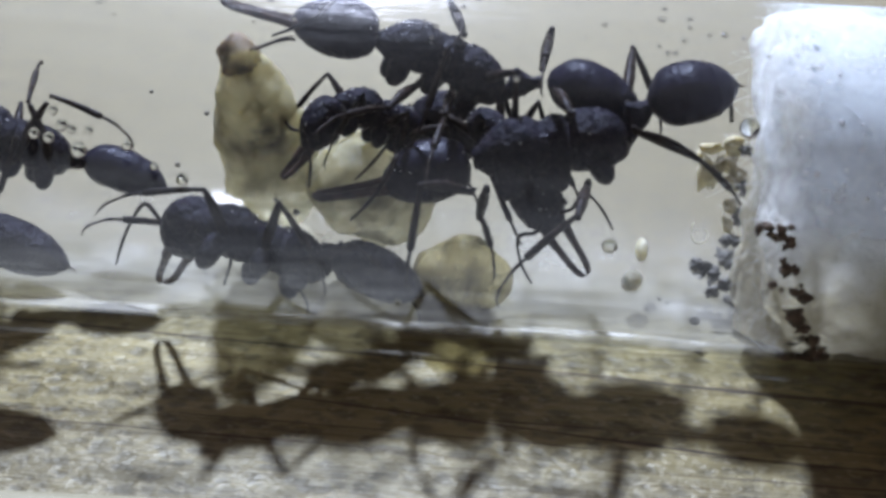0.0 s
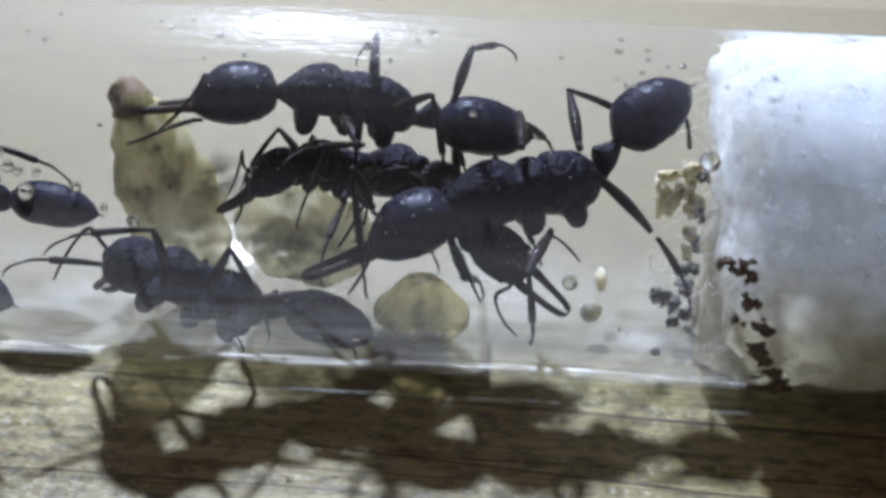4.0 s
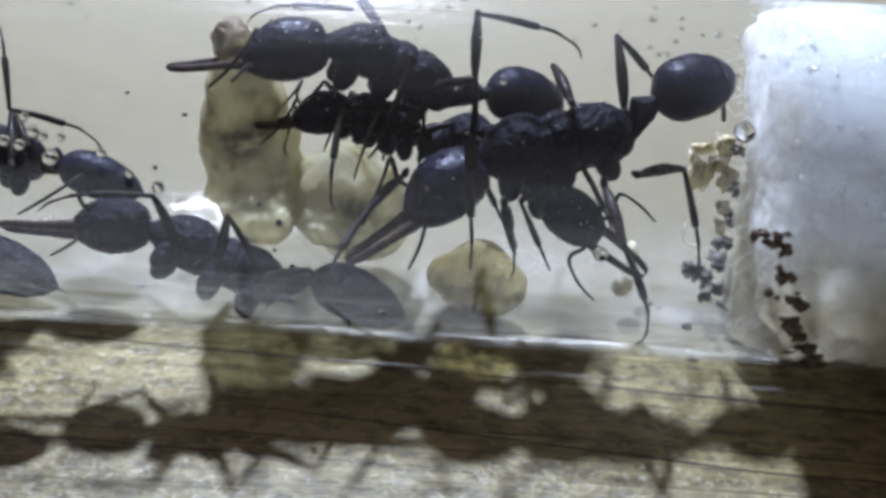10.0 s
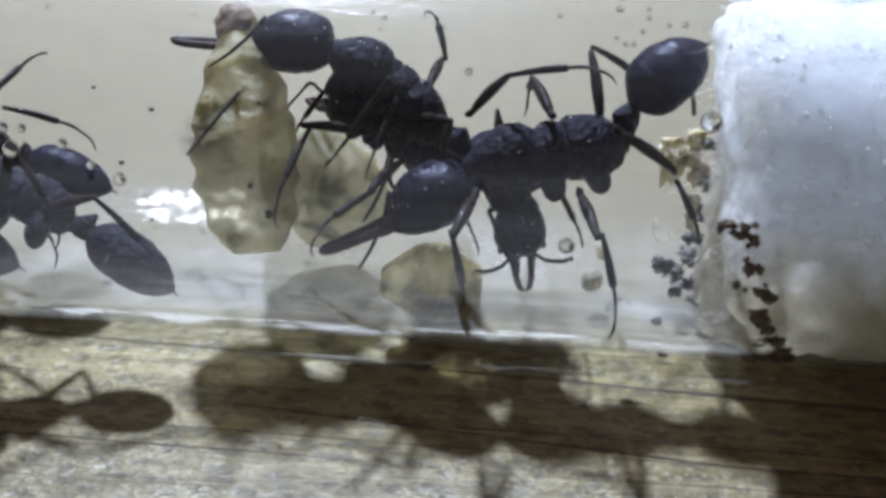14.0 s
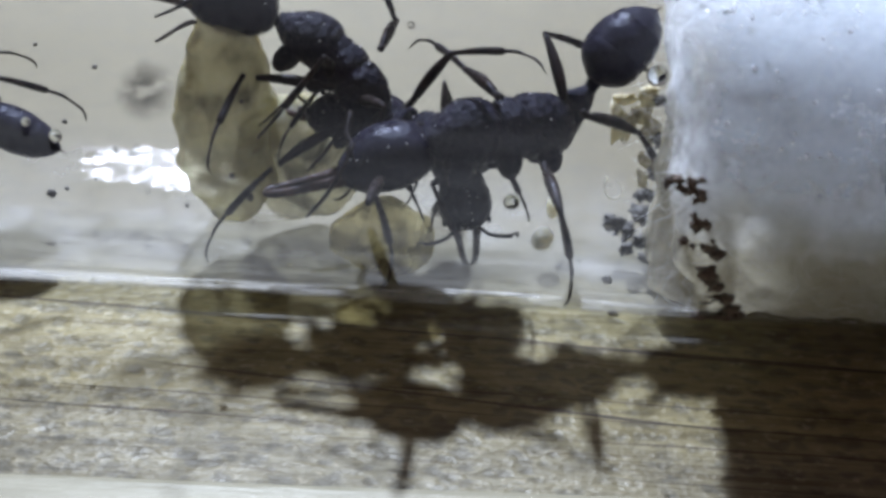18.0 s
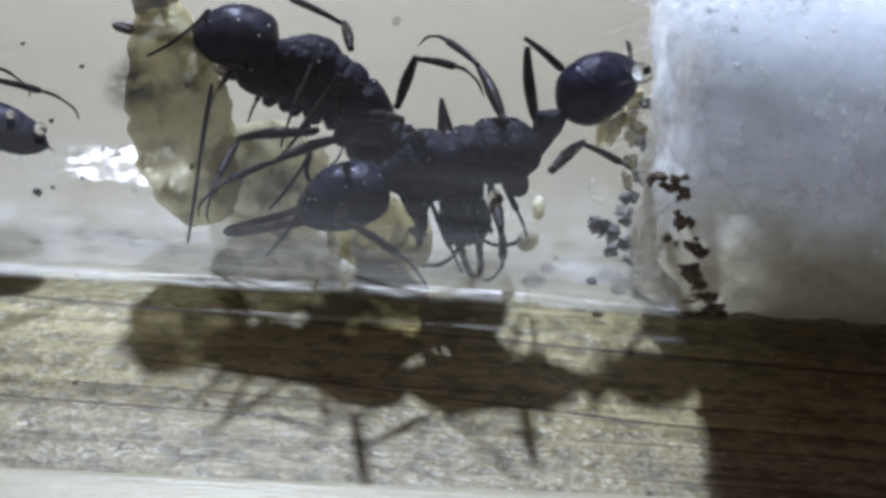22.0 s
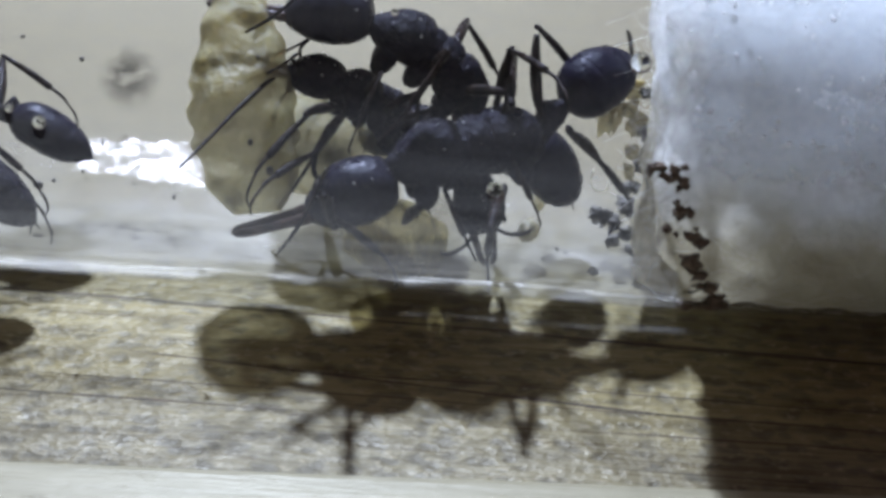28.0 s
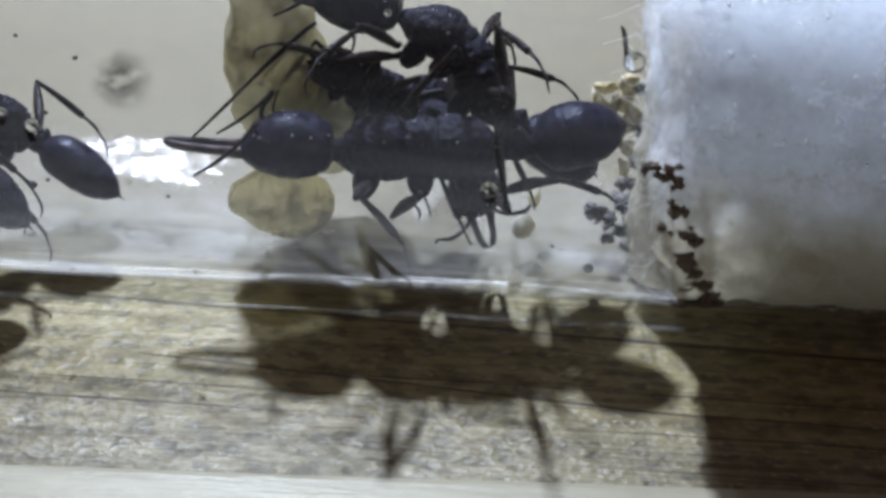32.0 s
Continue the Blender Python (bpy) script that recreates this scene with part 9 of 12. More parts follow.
    walk(ANT_C["femur5"], [(0, P(-1.67, -0.44, -0.69, 0.0, -20.6, -138.7)), (0.5, P(-1.67, -0.44, -0.69, 0.0, -20.6, -138.7)), (1, P(-1.67, -0.44, -0.69, 0.0, -20.6, -138.7)), (2, P(-1.67, -0.44, -0.69, 0.0, -20.6, -138.7)), (3, P(-1.67, -0.44, -0.69, 0.0, -20.6, -138.7)), (4.5, P(-1.67, -0.44, -0.69, -0.0, -20.6, -138.7)), (6, P(-1.67, -0.44, -0.69, -0.0, -20.6, -138.7)), (7, P(-1.67, -0.44, -0.69, 0.0, -20.6, -138.7)), (8, P(-1.67, -0.44, -0.69, 0.0, -20.6, -138.7)), (8.5, P(-1.67, -0.44, -0.69, 0.0, -20.6, -138.7)), (9, P(-1.67, -0.44, -0.69, -0.0, -20.6, -138.7)), (10, P(-1.67, -0.44, -0.69, 0.0, -20.6, -138.7)), (11, P(-1.67, -0.44, -0.69, 0.0, -20.6, -138.7)), (12, P(-1.67, -0.44, -0.69, 0.0, -20.6, -138.7)), (12.5, P(-1.67, -0.44, -0.69, -0.0, -20.6, -138.7)), (13, P(-1.67, -0.44, -0.69, 0.0, -20.6, -138.7)), (16, P(-1.67, -0.44, -0.69, 0.0, -20.6, -138.7)), (17, P(-1.67, -0.44, -0.69, -0.0, -20.6, -138.7)), (18, P(-1.67, -0.44, -0.69, 0.0, -20.6, -138.7)), (19, P(-1.67, -0.44, -0.69, -0.0, -20.6, -138.7)), (20, P(-1.67, -0.44, -0.69, -0.0, -20.6, -138.7)), (21, P(-1.67, -0.44, -0.69, 0.0, -20.6, -138.7)), (22, P(-1.67, -0.44, -0.69, -0.0, -20.6, -138.7)), (23, P(-1.67, -0.44, -0.69, 0.0, -20.6, -138.7)), (24, P(-1.67, -0.44, -0.69, -0.0, -20.6, -138.7)), (25, P(-1.67, -0.44, -0.69, 0.0, -20.6, -138.7)), (28, P(-1.67, -0.44, -0.69, 0.0, -20.6, -138.7)), (29, P(-1.67, -0.44, -0.69, 0.0, -20.6, -138.7)), (30, P(-1.67, -0.44, -0.69, 0.0, -20.6, -138.7)), (31, P(-1.67, -0.44, -0.69, -0.0, -20.6, -138.7)), (32, P(-1.67, -0.44, -0.69, 0.0, -20.6, -138.7))])
    walk(ANT_C["tibia5"], [(0, P(-3.73, -2.26, 0.35, -41.0, 16.3, 61.4)), (0.17, P(-3.73, -2.26, 0.35, -45.6, -5.4, 13.6)), (0.33, P(-3.73, -2.26, 0.35, -31.8, -23.2, -37.2)), (0.5, P(-3.73, -2.26, 0.35, -7.6, -22.8, -94.1)), (1, P(-3.73, -2.26, 0.35, -7.4, -23.7, -94.3)), (2, P(-3.73, -2.26, 0.35, -8.6, -23.5, -94.2)), (3, P(-3.73, -2.26, 0.35, -12.6, -27.7, -99.8)), (4.5, P(-3.73, -2.26, 0.35, -13.3, -23.9, -92.3)), (6, P(-3.73, -2.26, 0.35, -8.4, -22.7, -89.6)), (7, P(-3.73, -2.26, 0.35, 0.5, -16.1, -88.1)), (7.5, P(-3.73, -2.26, 0.35, -30.2, -15.9, -10.6)), (8, P(-3.73, -2.26, 0.35, -38.4, 12.4, 58.5)), (8.5, P(-3.73, -2.26, 0.35, -40.8, 12.5, 56.2)), (9, P(-3.73, -2.26, 0.35, -42.0, 12.7, 53.9)), (10, P(-3.73, -2.26, 0.35, -35.7, 8.8, 55.6)), (11, P(-3.73, -2.26, 0.35, -38.1, 10.3, 54.9)), (12, P(-3.73, -2.26, 0.35, -32.6, 6.7, 56.3)), (12.5, P(-3.73, -2.26, 0.35, -31.7, 11.0, 65.5)), (13, P(-3.73, -2.26, 0.35, -27.1, 17.0, 87.3)), (14.5, P(-3.73, -2.26, 0.35, -13.4, 21.4, 127.4)), (16, P(-3.73, -2.26, 0.35, 0.0, 16.4, 167.3)), (17, P(-3.73, -2.26, 0.35, -0.0, 16.4, 167.3)), (18, P(-3.73, -2.26, 0.35, 0.0, 16.4, 167.3)), (19, P(-3.73, -2.26, 0.35, -0.0, 16.4, 167.3)), (20, P(-3.73, -2.26, 0.35, 0.0, 16.4, 167.3)), (21, P(-3.73, -2.26, 0.35, -0.0, 16.4, 167.3)), (22, P(-3.73, -2.26, 0.35, -0.0, 16.4, 167.3)), (23, P(-3.73, -2.26, 0.35, -0.0, 16.4, 167.3)), (24, P(-3.73, -2.26, 0.35, -0.0, 16.4, 167.3)), (25, P(-3.73, -2.26, 0.35, 0.0, 16.4, 167.3)), (28, P(-3.73, -2.26, 0.35, -0.0, 16.4, 167.3)), (29, P(-3.73, -2.26, 0.35, -0.0, 16.4, 167.3)), (30, P(-3.73, -2.26, 0.35, -0.0, 16.4, 167.3)), (31, P(-3.73, -2.26, 0.35, -0.0, 16.4, 167.3)), (32, P(-3.73, -2.26, 0.35, 0.0, 16.4, 167.3))])
    walk(ANT_D["base"], [(0, P(-25.11, 1.36, 6.97, 12.8, -26.6, -169.4)), (1, P(-25.28, 1.41, 7.06, 12.8, -26.3, -169.2)), (2, P(-25.16, 1.30, 6.88, 12.7, -25.3, -168.4)), (3, P(-26.84, 0.97, 6.38, 12.0, -18.2, -166.3)), (6, P(-24.72, 1.14, 6.63, 12.7, -26.0, -167.8)), (7, P(-24.99, 1.44, 7.09, 12.9, -27.7, -168.8)), (8, P(-25.21, 1.36, 6.97, 12.6, -25.1, -167.4)), (9, P(-25.02, 1.34, 6.95, 12.9, -27.6, -168.6)), (10, P(-24.94, 1.35, 6.96, 12.9, -27.8, -168.6)), (11, P(-24.69, 1.24, 6.79, 12.8, -27.2, -168.1)), (12, P(-24.84, 1.29, 6.86, 12.8, -27.3, -168.2)), (13, P(-24.81, 1.29, 6.87, 12.9, -27.6, -168.2)), (16, P(-24.35, 1.53, 7.23, 13.3, -31.1, -169.4)), (17, P(-24.21, 1.58, 7.32, 13.5, -32.0, -169.6)), (18, P(-24.24, 1.42, 7.06, 13.1, -30.0, -168.4)), (19, P(-24.29, 1.39, 7.02, 13.0, -29.3, -168.1)), (20, P(-24.10, 1.36, 6.98, 13.1, -29.7, -168.1)), (21, P(-24.11, 1.37, 6.99, 13.1, -29.6, -168.1)), (22, P(-24.16, 1.40, 7.03, 13.1, -29.8, -168.3)), (23, P(-24.34, 1.35, 6.96, 13.1, -29.4, -168.3)), (24, P(-24.22, 1.42, 7.07, 13.1, -29.8, -168.5)), (25, P(-23.68, 1.26, 6.83, 13.3, -31.3, -169.2)), (27.5, P(-22.09, 1.42, 7.06, 14.3, -36.7, -172.0)), (28, P(-21.91, 1.55, 7.26, 14.2, -36.2, -171.8)), (29, P(-21.89, 1.56, 7.29, 14.3, -36.4, -171.8)), (30, P(-21.97, 1.60, 7.35, 14.2, -36.3, -171.8)), (31, P(-20.88, 1.32, 6.92, 14.8, -39.0, -173.3)), (32, P(-20.09, 1.01, 6.44, 15.2, -40.5, -173.9))])
    walk(ANT_D["pronotum"], [(0, P(-0.00, 0.00, -0.00, -9.1, 4.8, -22.0)), (1, P(-0.00, -0.00, -0.00, -9.0, 4.9, -22.0)), (2, P(0.00, 0.00, -0.00, -8.6, 5.0, -22.1)), (3, P(-0.00, -0.00, 0.00, -5.2, 5.6, -20.4)), (6, P(0.00, -0.00, -0.00, -9.1, 5.0, -23.0)), (7, P(0.00, 0.00, 0.00, -9.9, 4.8, -23.0)), (8, P(-0.00, 0.00, 0.00, -8.7, 5.2, -22.9)), (9, P(0.00, 0.00, 0.00, -9.9, 4.8, -23.1)), (10, P(0.00, 0.00, -0.00, -10.0, 4.8, -23.2)), (11, P(0.00, 0.00, 0.00, -9.7, 4.9, -23.3)), (12, P(-0.00, 0.00, 0.00, -9.8, 4.9, -23.3)), (13, P(-0.00, 0.00, 0.00, -10.0, 4.9, -23.4)), (16, P(0.00, 0.00, 0.00, -12.0, 4.4, -24.2)), (17, P(0.00, 0.00, 0.00, -12.5, 4.3, -24.3)), (18, P(0.00, -0.00, 0.00, -11.5, 4.6, -24.4)), (19, P(0.00, 0.00, -0.00, -11.1, 4.7, -24.3)), (20, P(0.00, 0.00, 0.00, -11.4, 4.6, -24.5)), (21, P(0.00, 0.00, 0.00, -11.3, 4.6, -24.5)), (22, P(0.00, 0.00, 0.00, -11.4, 4.6, -24.4)), (23, P(0.00, -0.00, 0.00, -11.1, 4.7, -24.2)), (24, P(-0.00, 0.00, -0.00, -11.4, 4.6, -24.3)), (25, P(0.00, -0.00, 0.00, -12.1, 4.4, -24.4)), (27.5, P(0.00, 0.00, -0.00, -15.2, 3.5, -24.6)), (28, P(-0.00, 0.00, 0.00, -15.0, 3.6, -24.6)), (29, P(0.00, 0.00, 0.00, -15.1, 3.6, -24.6)), (30, P(0.00, 0.00, -0.00, -15.1, 3.6, -24.6)), (31, P(0.00, 0.00, 0.00, -16.7, 3.1, -24.7)), (32, P(0.00, 0.00, 0.00, -17.7, 2.9, -24.9))])
    walk(ANT_D["propodeum"], [(0, P(-0.00, 0.00, -0.00, -8.5, 4.2, -160.9)), (1, P(-0.00, -0.00, -0.00, -8.4, 4.3, -160.9)), (2, P(0.00, 0.00, -0.00, -8.0, 4.4, -160.8)), (3, P(-0.00, -0.00, 0.00, -4.8, 4.9, -162.3)), (6, P(0.00, -0.00, -0.00, -8.5, 4.4, -160.1)), (7, P(0.00, 0.00, 0.00, -9.2, 4.2, -160.1)), (8, P(-0.00, 0.00, 0.00, -8.0, 4.5, -160.2)), (9, P(0.00, 0.00, 0.00, -9.2, 4.2, -160.0)), (10, P(0.00, 0.00, -0.00, -9.4, 4.2, -159.9)), (11, P(0.00, 0.00, 0.00, -9.1, 4.3, -159.8)), (12, P(-0.00, 0.00, 0.00, -9.1, 4.3, -159.9)), (13, P(-0.00, 0.00, 0.00, -9.3, 4.2, -159.7)), (16, P(0.00, 0.00, 0.00, -11.2, 3.8, -159.1)), (17, P(0.00, 0.00, 0.00, -11.7, 3.7, -158.9)), (18, P(0.00, -0.00, 0.00, -10.8, 4.0, -158.9)), (19, P(0.00, 0.00, -0.00, -10.4, 4.1, -159.0)), (20, P(0.00, 0.00, 0.00, -10.7, 4.0, -158.8)), (21, P(0.00, 0.00, 0.00, -10.6, 4.0, -158.8)), (22, P(0.00, 0.00, 0.00, -10.6, 4.0, -158.9)), (23, P(0.00, -0.00, 0.00, -10.4, 4.1, -159.1)), (24, P(-0.00, 0.00, -0.00, -10.6, 4.0, -159.0)), (25, P(0.00, -0.00, 0.00, -11.4, 3.8, -158.9)), (27.5, P(0.00, 0.00, -0.00, -14.3, 3.1, -158.7)), (28, P(-0.00, 0.00, 0.00, -14.1, 3.1, -158.7)), (29, P(0.00, 0.00, 0.00, -14.2, 3.1, -158.7)), (30, P(0.00, 0.00, -0.00, -14.1, 3.1, -158.7)), (31, P(0.00, 0.00, 0.00, -15.7, 2.7, -158.6)), (32, P(0.00, 0.00, 0.00, -16.6, 2.5, -158.5))])
    walk(ANT_D["head"], [(0, P(3.15, -1.27, -0.31, -8.6, 8.6, -21.1)), (1, P(3.16, -1.27, -0.32, -8.5, 8.7, -21.1)), (2, P(3.14, -1.27, -0.32, -8.1, 8.8, -21.2)), (3, P(3.31, -1.22, -0.37, -4.9, 9.4, -19.2)), (6, P(3.03, -1.28, -0.32, -8.6, 8.9, -22.1)), (7, P(3.05, -1.29, -0.30, -9.4, 8.6, -22.1)), (8, P(3.06, -1.28, -0.33, -8.2, 8.9, -22.0)), (9, P(3.03, -1.29, -0.30, -9.4, 8.6, -22.3)), (10, P(3.02, -1.29, -0.30, -9.5, 8.6, -22.4)), (11, P(3.01, -1.29, -0.31, -9.2, 8.7, -22.4)), (12, P(3.01, -1.29, -0.31, -9.3, 8.7, -22.4)), (13, P(2.99, -1.29, -0.30, -9.5, 8.7, -22.6)), (16, P(2.91, -1.30, -0.27, -11.4, 8.2, -23.4)), (17, P(2.89, -1.30, -0.26, -11.8, 8.1, -23.6)), (18, P(2.88, -1.30, -0.28, -10.9, 8.4, -23.6)), (19, P(2.89, -1.30, -0.28, -10.5, 8.5, -23.5)), (20, P(2.86, -1.30, -0.28, -10.8, 8.5, -23.8)), (21, P(2.87, -1.30, -0.28, -10.8, 8.5, -23.7)), (22, P(2.88, -1.30, -0.28, -10.8, 8.5, -23.6)), (23, P(2.90, -1.30, -0.28, -10.6, 8.5, -23.4)), (24, P(2.90, -1.30, -0.28, -10.8, 8.4, -23.5)), (25, P(2.89, -1.30, -0.27, -11.5, 8.2, -23.6)), (27.5, P(2.88, -1.31, -0.22, -14.4, 7.4, -24.0)), (28, P(2.88, -1.31, -0.22, -14.2, 7.5, -23.9)), (29, P(2.87, -1.31, -0.22, -14.3, 7.5, -24.0)), (30, P(2.87, -1.31, -0.22, -14.3, 7.5, -24.0)), (31, P(2.87, -1.32, -0.20, -15.8, 7.0, -24.2)), (32, P(2.85, -1.32, -0.18, -16.8, 6.8, -24.3))])
    walk(ANT_D["petiole"], [(0, P(-2.82, -0.98, -0.22, 6.4, -28.0, 164.0)), (1, P(-2.82, -0.98, -0.22, 6.2, -29.2, 164.4)), (2, P(-2.82, -0.98, -0.23, 5.8, -30.9, 164.9)), (3, P(-2.84, -0.90, -0.25, 3.2, -31.5, 168.3)), (6, P(-2.81, -1.02, -0.23, 6.6, -28.5, 163.0)), (7, P(-2.81, -1.02, -0.22, 7.4, -25.9, 162.1)), (8, P(-2.81, -1.01, -0.24, 6.1, -29.6, 163.6)), (9, P(-2.80, -1.02, -0.22, 7.3, -27.0, 162.3)), (10, P(-2.80, -1.03, -0.22, 7.5, -26.1, 161.9)), (11, P(-2.80, -1.03, -0.22, 7.2, -27.2, 162.1)), (12, P(-2.80, -1.03, -0.22, 7.1, -28.1, 162.4)), (13, P(-2.80, -1.03, -0.22, 7.3, -28.6, 162.4)), (16, P(-2.79, -1.07, -0.20, 9.1, -26.7, 160.5)), (17, P(-2.79, -1.07, -0.19, 9.5, -26.6, 160.2)), (18, P(-2.78, -1.08, -0.21, 8.6, -28.2, 160.7)), (19, P(-2.79, -1.07, -0.21, 8.0, -30.3, 161.6)), (20, P(-2.78, -1.08, -0.21, 8.3, -30.2, 161.2)), (21, P(-2.78, -1.08, -0.21, 8.3, -30.6, 161.3)), (22, P(-2.79, -1.07, -0.21, 8.1, -31.8, 161.8)), (23, P(-2.79, -1.07, -0.21, 7.8, -32.9, 162.4)), (24, P(-2.79, -1.07, -0.21, 8.1, -31.5, 161.8)), (25, P(-2.79, -1.08, -0.20, 9.0, -28.4, 160.7)), (27.5, P(-2.78, -1.09, -0.16, 12.4, -19.7, 158.0)), (28, P(-2.78, -1.08, -0.16, 12.0, -21.3, 158.4)), (29, P(-2.78, -1.09, -0.16, 12.2, -20.5, 158.2)), (30, P(-2.78, -1.09, -0.16, 12.1, -21.1, 158.3)), (31, P(-2.78, -1.09, -0.14, 14.1, -16.2, 157.2)), (32, P(-2.78, -1.10, -0.13, 15.7, -11.7, 156.3))])
    walk(ANT_D["gaster"], [(0, P(-3.47, -0.79, 0.14, 8.6, -8.6, 158.9)), (1, P(-3.45, -0.80, 0.14, 8.5, -8.7, 158.9)), (2, P(-3.43, -0.82, 0.15, 8.1, -8.8, 158.8)), (3, P(-3.62, -0.74, 0.23, 4.9, -9.4, 160.8)), (6, P(-3.44, -0.82, 0.13, 8.6, -8.9, 157.9)), (7, P(-3.38, -0.83, 0.07, 9.4, -8.6, 157.9)), (8, P(-3.35, -0.85, 0.09, 8.2, -8.9, 158.0)), (9, P(-3.37, -0.84, 0.08, 9.4, -8.6, 157.7)), (10, P(-3.39, -0.83, 0.08, 9.5, -8.6, 157.6)), (11, P(-3.38, -0.84, 0.09, 9.2, -8.7, 157.6)), (12, P(-3.37, -0.85, 0.09, 9.3, -8.7, 157.6)), (13, P(-3.36, -0.86, 0.10, 9.5, -8.7, 157.4)), (16, P(-3.29, -0.89, 0.07, 11.4, -8.2, 156.6)), (17, P(-3.27, -0.90, 0.06, 11.8, -8.1, 156.4)), (18, P(-3.25, -0.92, 0.05, 10.9, -8.4, 156.4)), (19, P(-3.25, -0.92, 0.07, 10.5, -8.5, 156.5)), (20, P(-3.24, -0.92, 0.07, 10.8, -8.5, 156.2)), (21, P(-3.24, -0.93, 0.07, 10.8, -8.5, 156.3)), (22, P(-3.23, -0.93, 0.08, 10.8, -8.5, 156.4)), (23, P(-3.23, -0.93, 0.09, 10.6, -8.5, 156.6)), (24, P(-3.23, -0.93, 0.08, 10.8, -8.4, 156.5)), (25, P(-3.24, -0.91, 0.06, 11.5, -8.2, 156.4)), (27.5, P(-3.29, -0.88, 0.04, 14.4, -7.4, 156.0)), (28, P(-3.29, -0.88, 0.05, 14.2, -7.5, 156.1)), (29, P(-3.30, -0.88, 0.05, 14.3, -7.5, 156.0)), (30, P(-3.30, -0.88, 0.05, 14.3, -7.5, 156.0)), (31, P(-3.33, -0.86, 0.03, 15.8, -7.0, 155.8)), (32, P(-3.36, -0.84, 0.00, 16.8, -6.8, 155.7))])
    walk(ANT_D["femur5"], [(0, P(-0.47, 1.41, -0.34, 97.2, -103.2, 59.5)), (3, P(-1.36, 1.57, 0.34, 126.8, -110.4, 29.4)), (4.5, P(-0.92, 1.43, 0.25, -42.5, -44.2, -116.3)), (6, P(-0.48, 1.30, 0.16, -20.0, -25.6, -85.9)), (8, P(-0.84, 1.49, 0.04, -20.3, -34.6, -82.2)), (9, P(-1.04, 1.56, 0.11, -18.9, -27.4, -77.2)), (10, P(-1.17, 1.64, 0.05, -19.8, -30.9, -75.7)), (12, P(-0.91, 1.52, 0.06, -16.9, -26.1, -75.7)), (13, P(-1.22, 1.63, 0.21, -22.9, -31.9, -81.4)), (16, P(-1.32, 1.77, -0.13, -46.5, -52.4, -123.5)), (17, P(-1.32, 1.83, -0.42, 153.0, -113.7, -0.1)), (18, P(-1.18, 1.71, -0.12, -23.5, -61.0, 175.5)), (20, P(-1.24, 1.74, -0.10, -22.6, -59.6, 174.3)), (22, P(-1.18, 1.69, -0.02, -19.7, -54.8, 171.1)), (24, P(-1.23, 1.70, 0.00, -19.4, -54.0, 170.7)), (25, P(-1.14, 1.49, 0.80, -25.1, -64.0, 177.6)), (26.27, P(-1.42, 1.72, 0.31, -46.6, -13.5, -152.2)), (27.5, P(-1.70, 1.95, -0.18, -43.0, 39.1, -136.2)), (30, P(-1.93, 2.13, -0.59, -36.3, 23.7, -159.9)), (32, P(-1.40, 1.93, -1.05, -43.1, 30.7, -131.2))])
    walk(ANT_D["tibia5"], [(0, P(-0.84, 0.78, 2.74, -13.2, -5.1, 158.0)), (3, P(-2.30, 1.04, 3.24, -16.2, 0.9, 157.7)), (4.5, P(-1.29, -0.17, 2.35, -14.7, -5.1, 158.1)), (6, P(-0.29, -1.39, 1.45, -13.2, -11.1, 158.4)), (8, P(-0.51, -0.94, 1.73, -13.6, -10.3, 158.4)), (9, P(-0.44, -1.07, 1.51, -12.8, -13.5, 158.8)), (10, P(-0.53, -0.87, 1.60, -12.7, -13.1, 158.6)), (12, P(-0.23, -1.15, 1.42, -12.9, -13.7, 158.7)), (13, P(-0.84, -0.88, 1.80, -12.6, -12.8, 158.4)), (16, P(-2.23, 0.38, 2.03, -11.4, -17.3, 158.4)), (17, P(-2.54, 1.83, 2.36, -18.8, -14.9, 175.7)), (18, P(-2.72, 1.84, 2.66, -21.7, -9.2, -176.2)), (20, P(-2.79, 1.89, 2.58, -22.8, -8.6, -172.1)), (22, P(-3.01, 1.98, 2.61, -23.8, -8.7, -168.7)), (24, P(-3.09, 2.01, 2.60, -24.5, -7.5, -166.3)), (25, P(-2.43, 1.55, 3.44, -10.7, -2.3, 155.2)), (26.27, P(-2.67, 0.81, 0.73, -9.0, 6.8, 153.8)), (27.5, P(-3.21, 0.50, -1.87, -8.9, 8.5, 153.5)), (30, P(-4.14, 1.32, -1.63, -29.4, 8.7, 158.3)), (32, P(-2.80, 0.33, -2.31, -19.4, -1.3, 135.6))])
    walk(ANT_D["femur4"], [(0, P(-1.88, 1.89, 0.12, 17.5, -41.0, -34.9)), (3, P(-2.58, 1.93, 0.74, 3.3, -43.0, -64.5)), (6, P(-1.32, 1.38, 1.34, -12.6, 1.0, -80.5)), (9, P(-1.42, 1.50, 1.08, -11.5, -5.9, -72.1)), (15.17, P(-1.56, 1.66, 1.02, -20.3, -18.7, -71.5)), (21.33, P(-1.68, 1.70, 1.01, -31.0, -29.1, -71.5)), (27.5, P(-2.10, 1.94, 0.95, -35.9, -33.6, -72.4)), (28, P(-2.33, 2.07, 0.79, -31.0, -26.0, -75.8)), (29, P(-2.61, 2.12, 1.28, -34.7, -24.6, -87.6)), (30, P(-2.66, 2.14, 1.32, -29.5, -18.0, -81.6)), (31, P(-2.47, 2.07, 1.31, -36.1, -22.4, -83.0)), (32, P(-2.34, 2.04, 1.22, -32.5, -18.7, -73.6))])
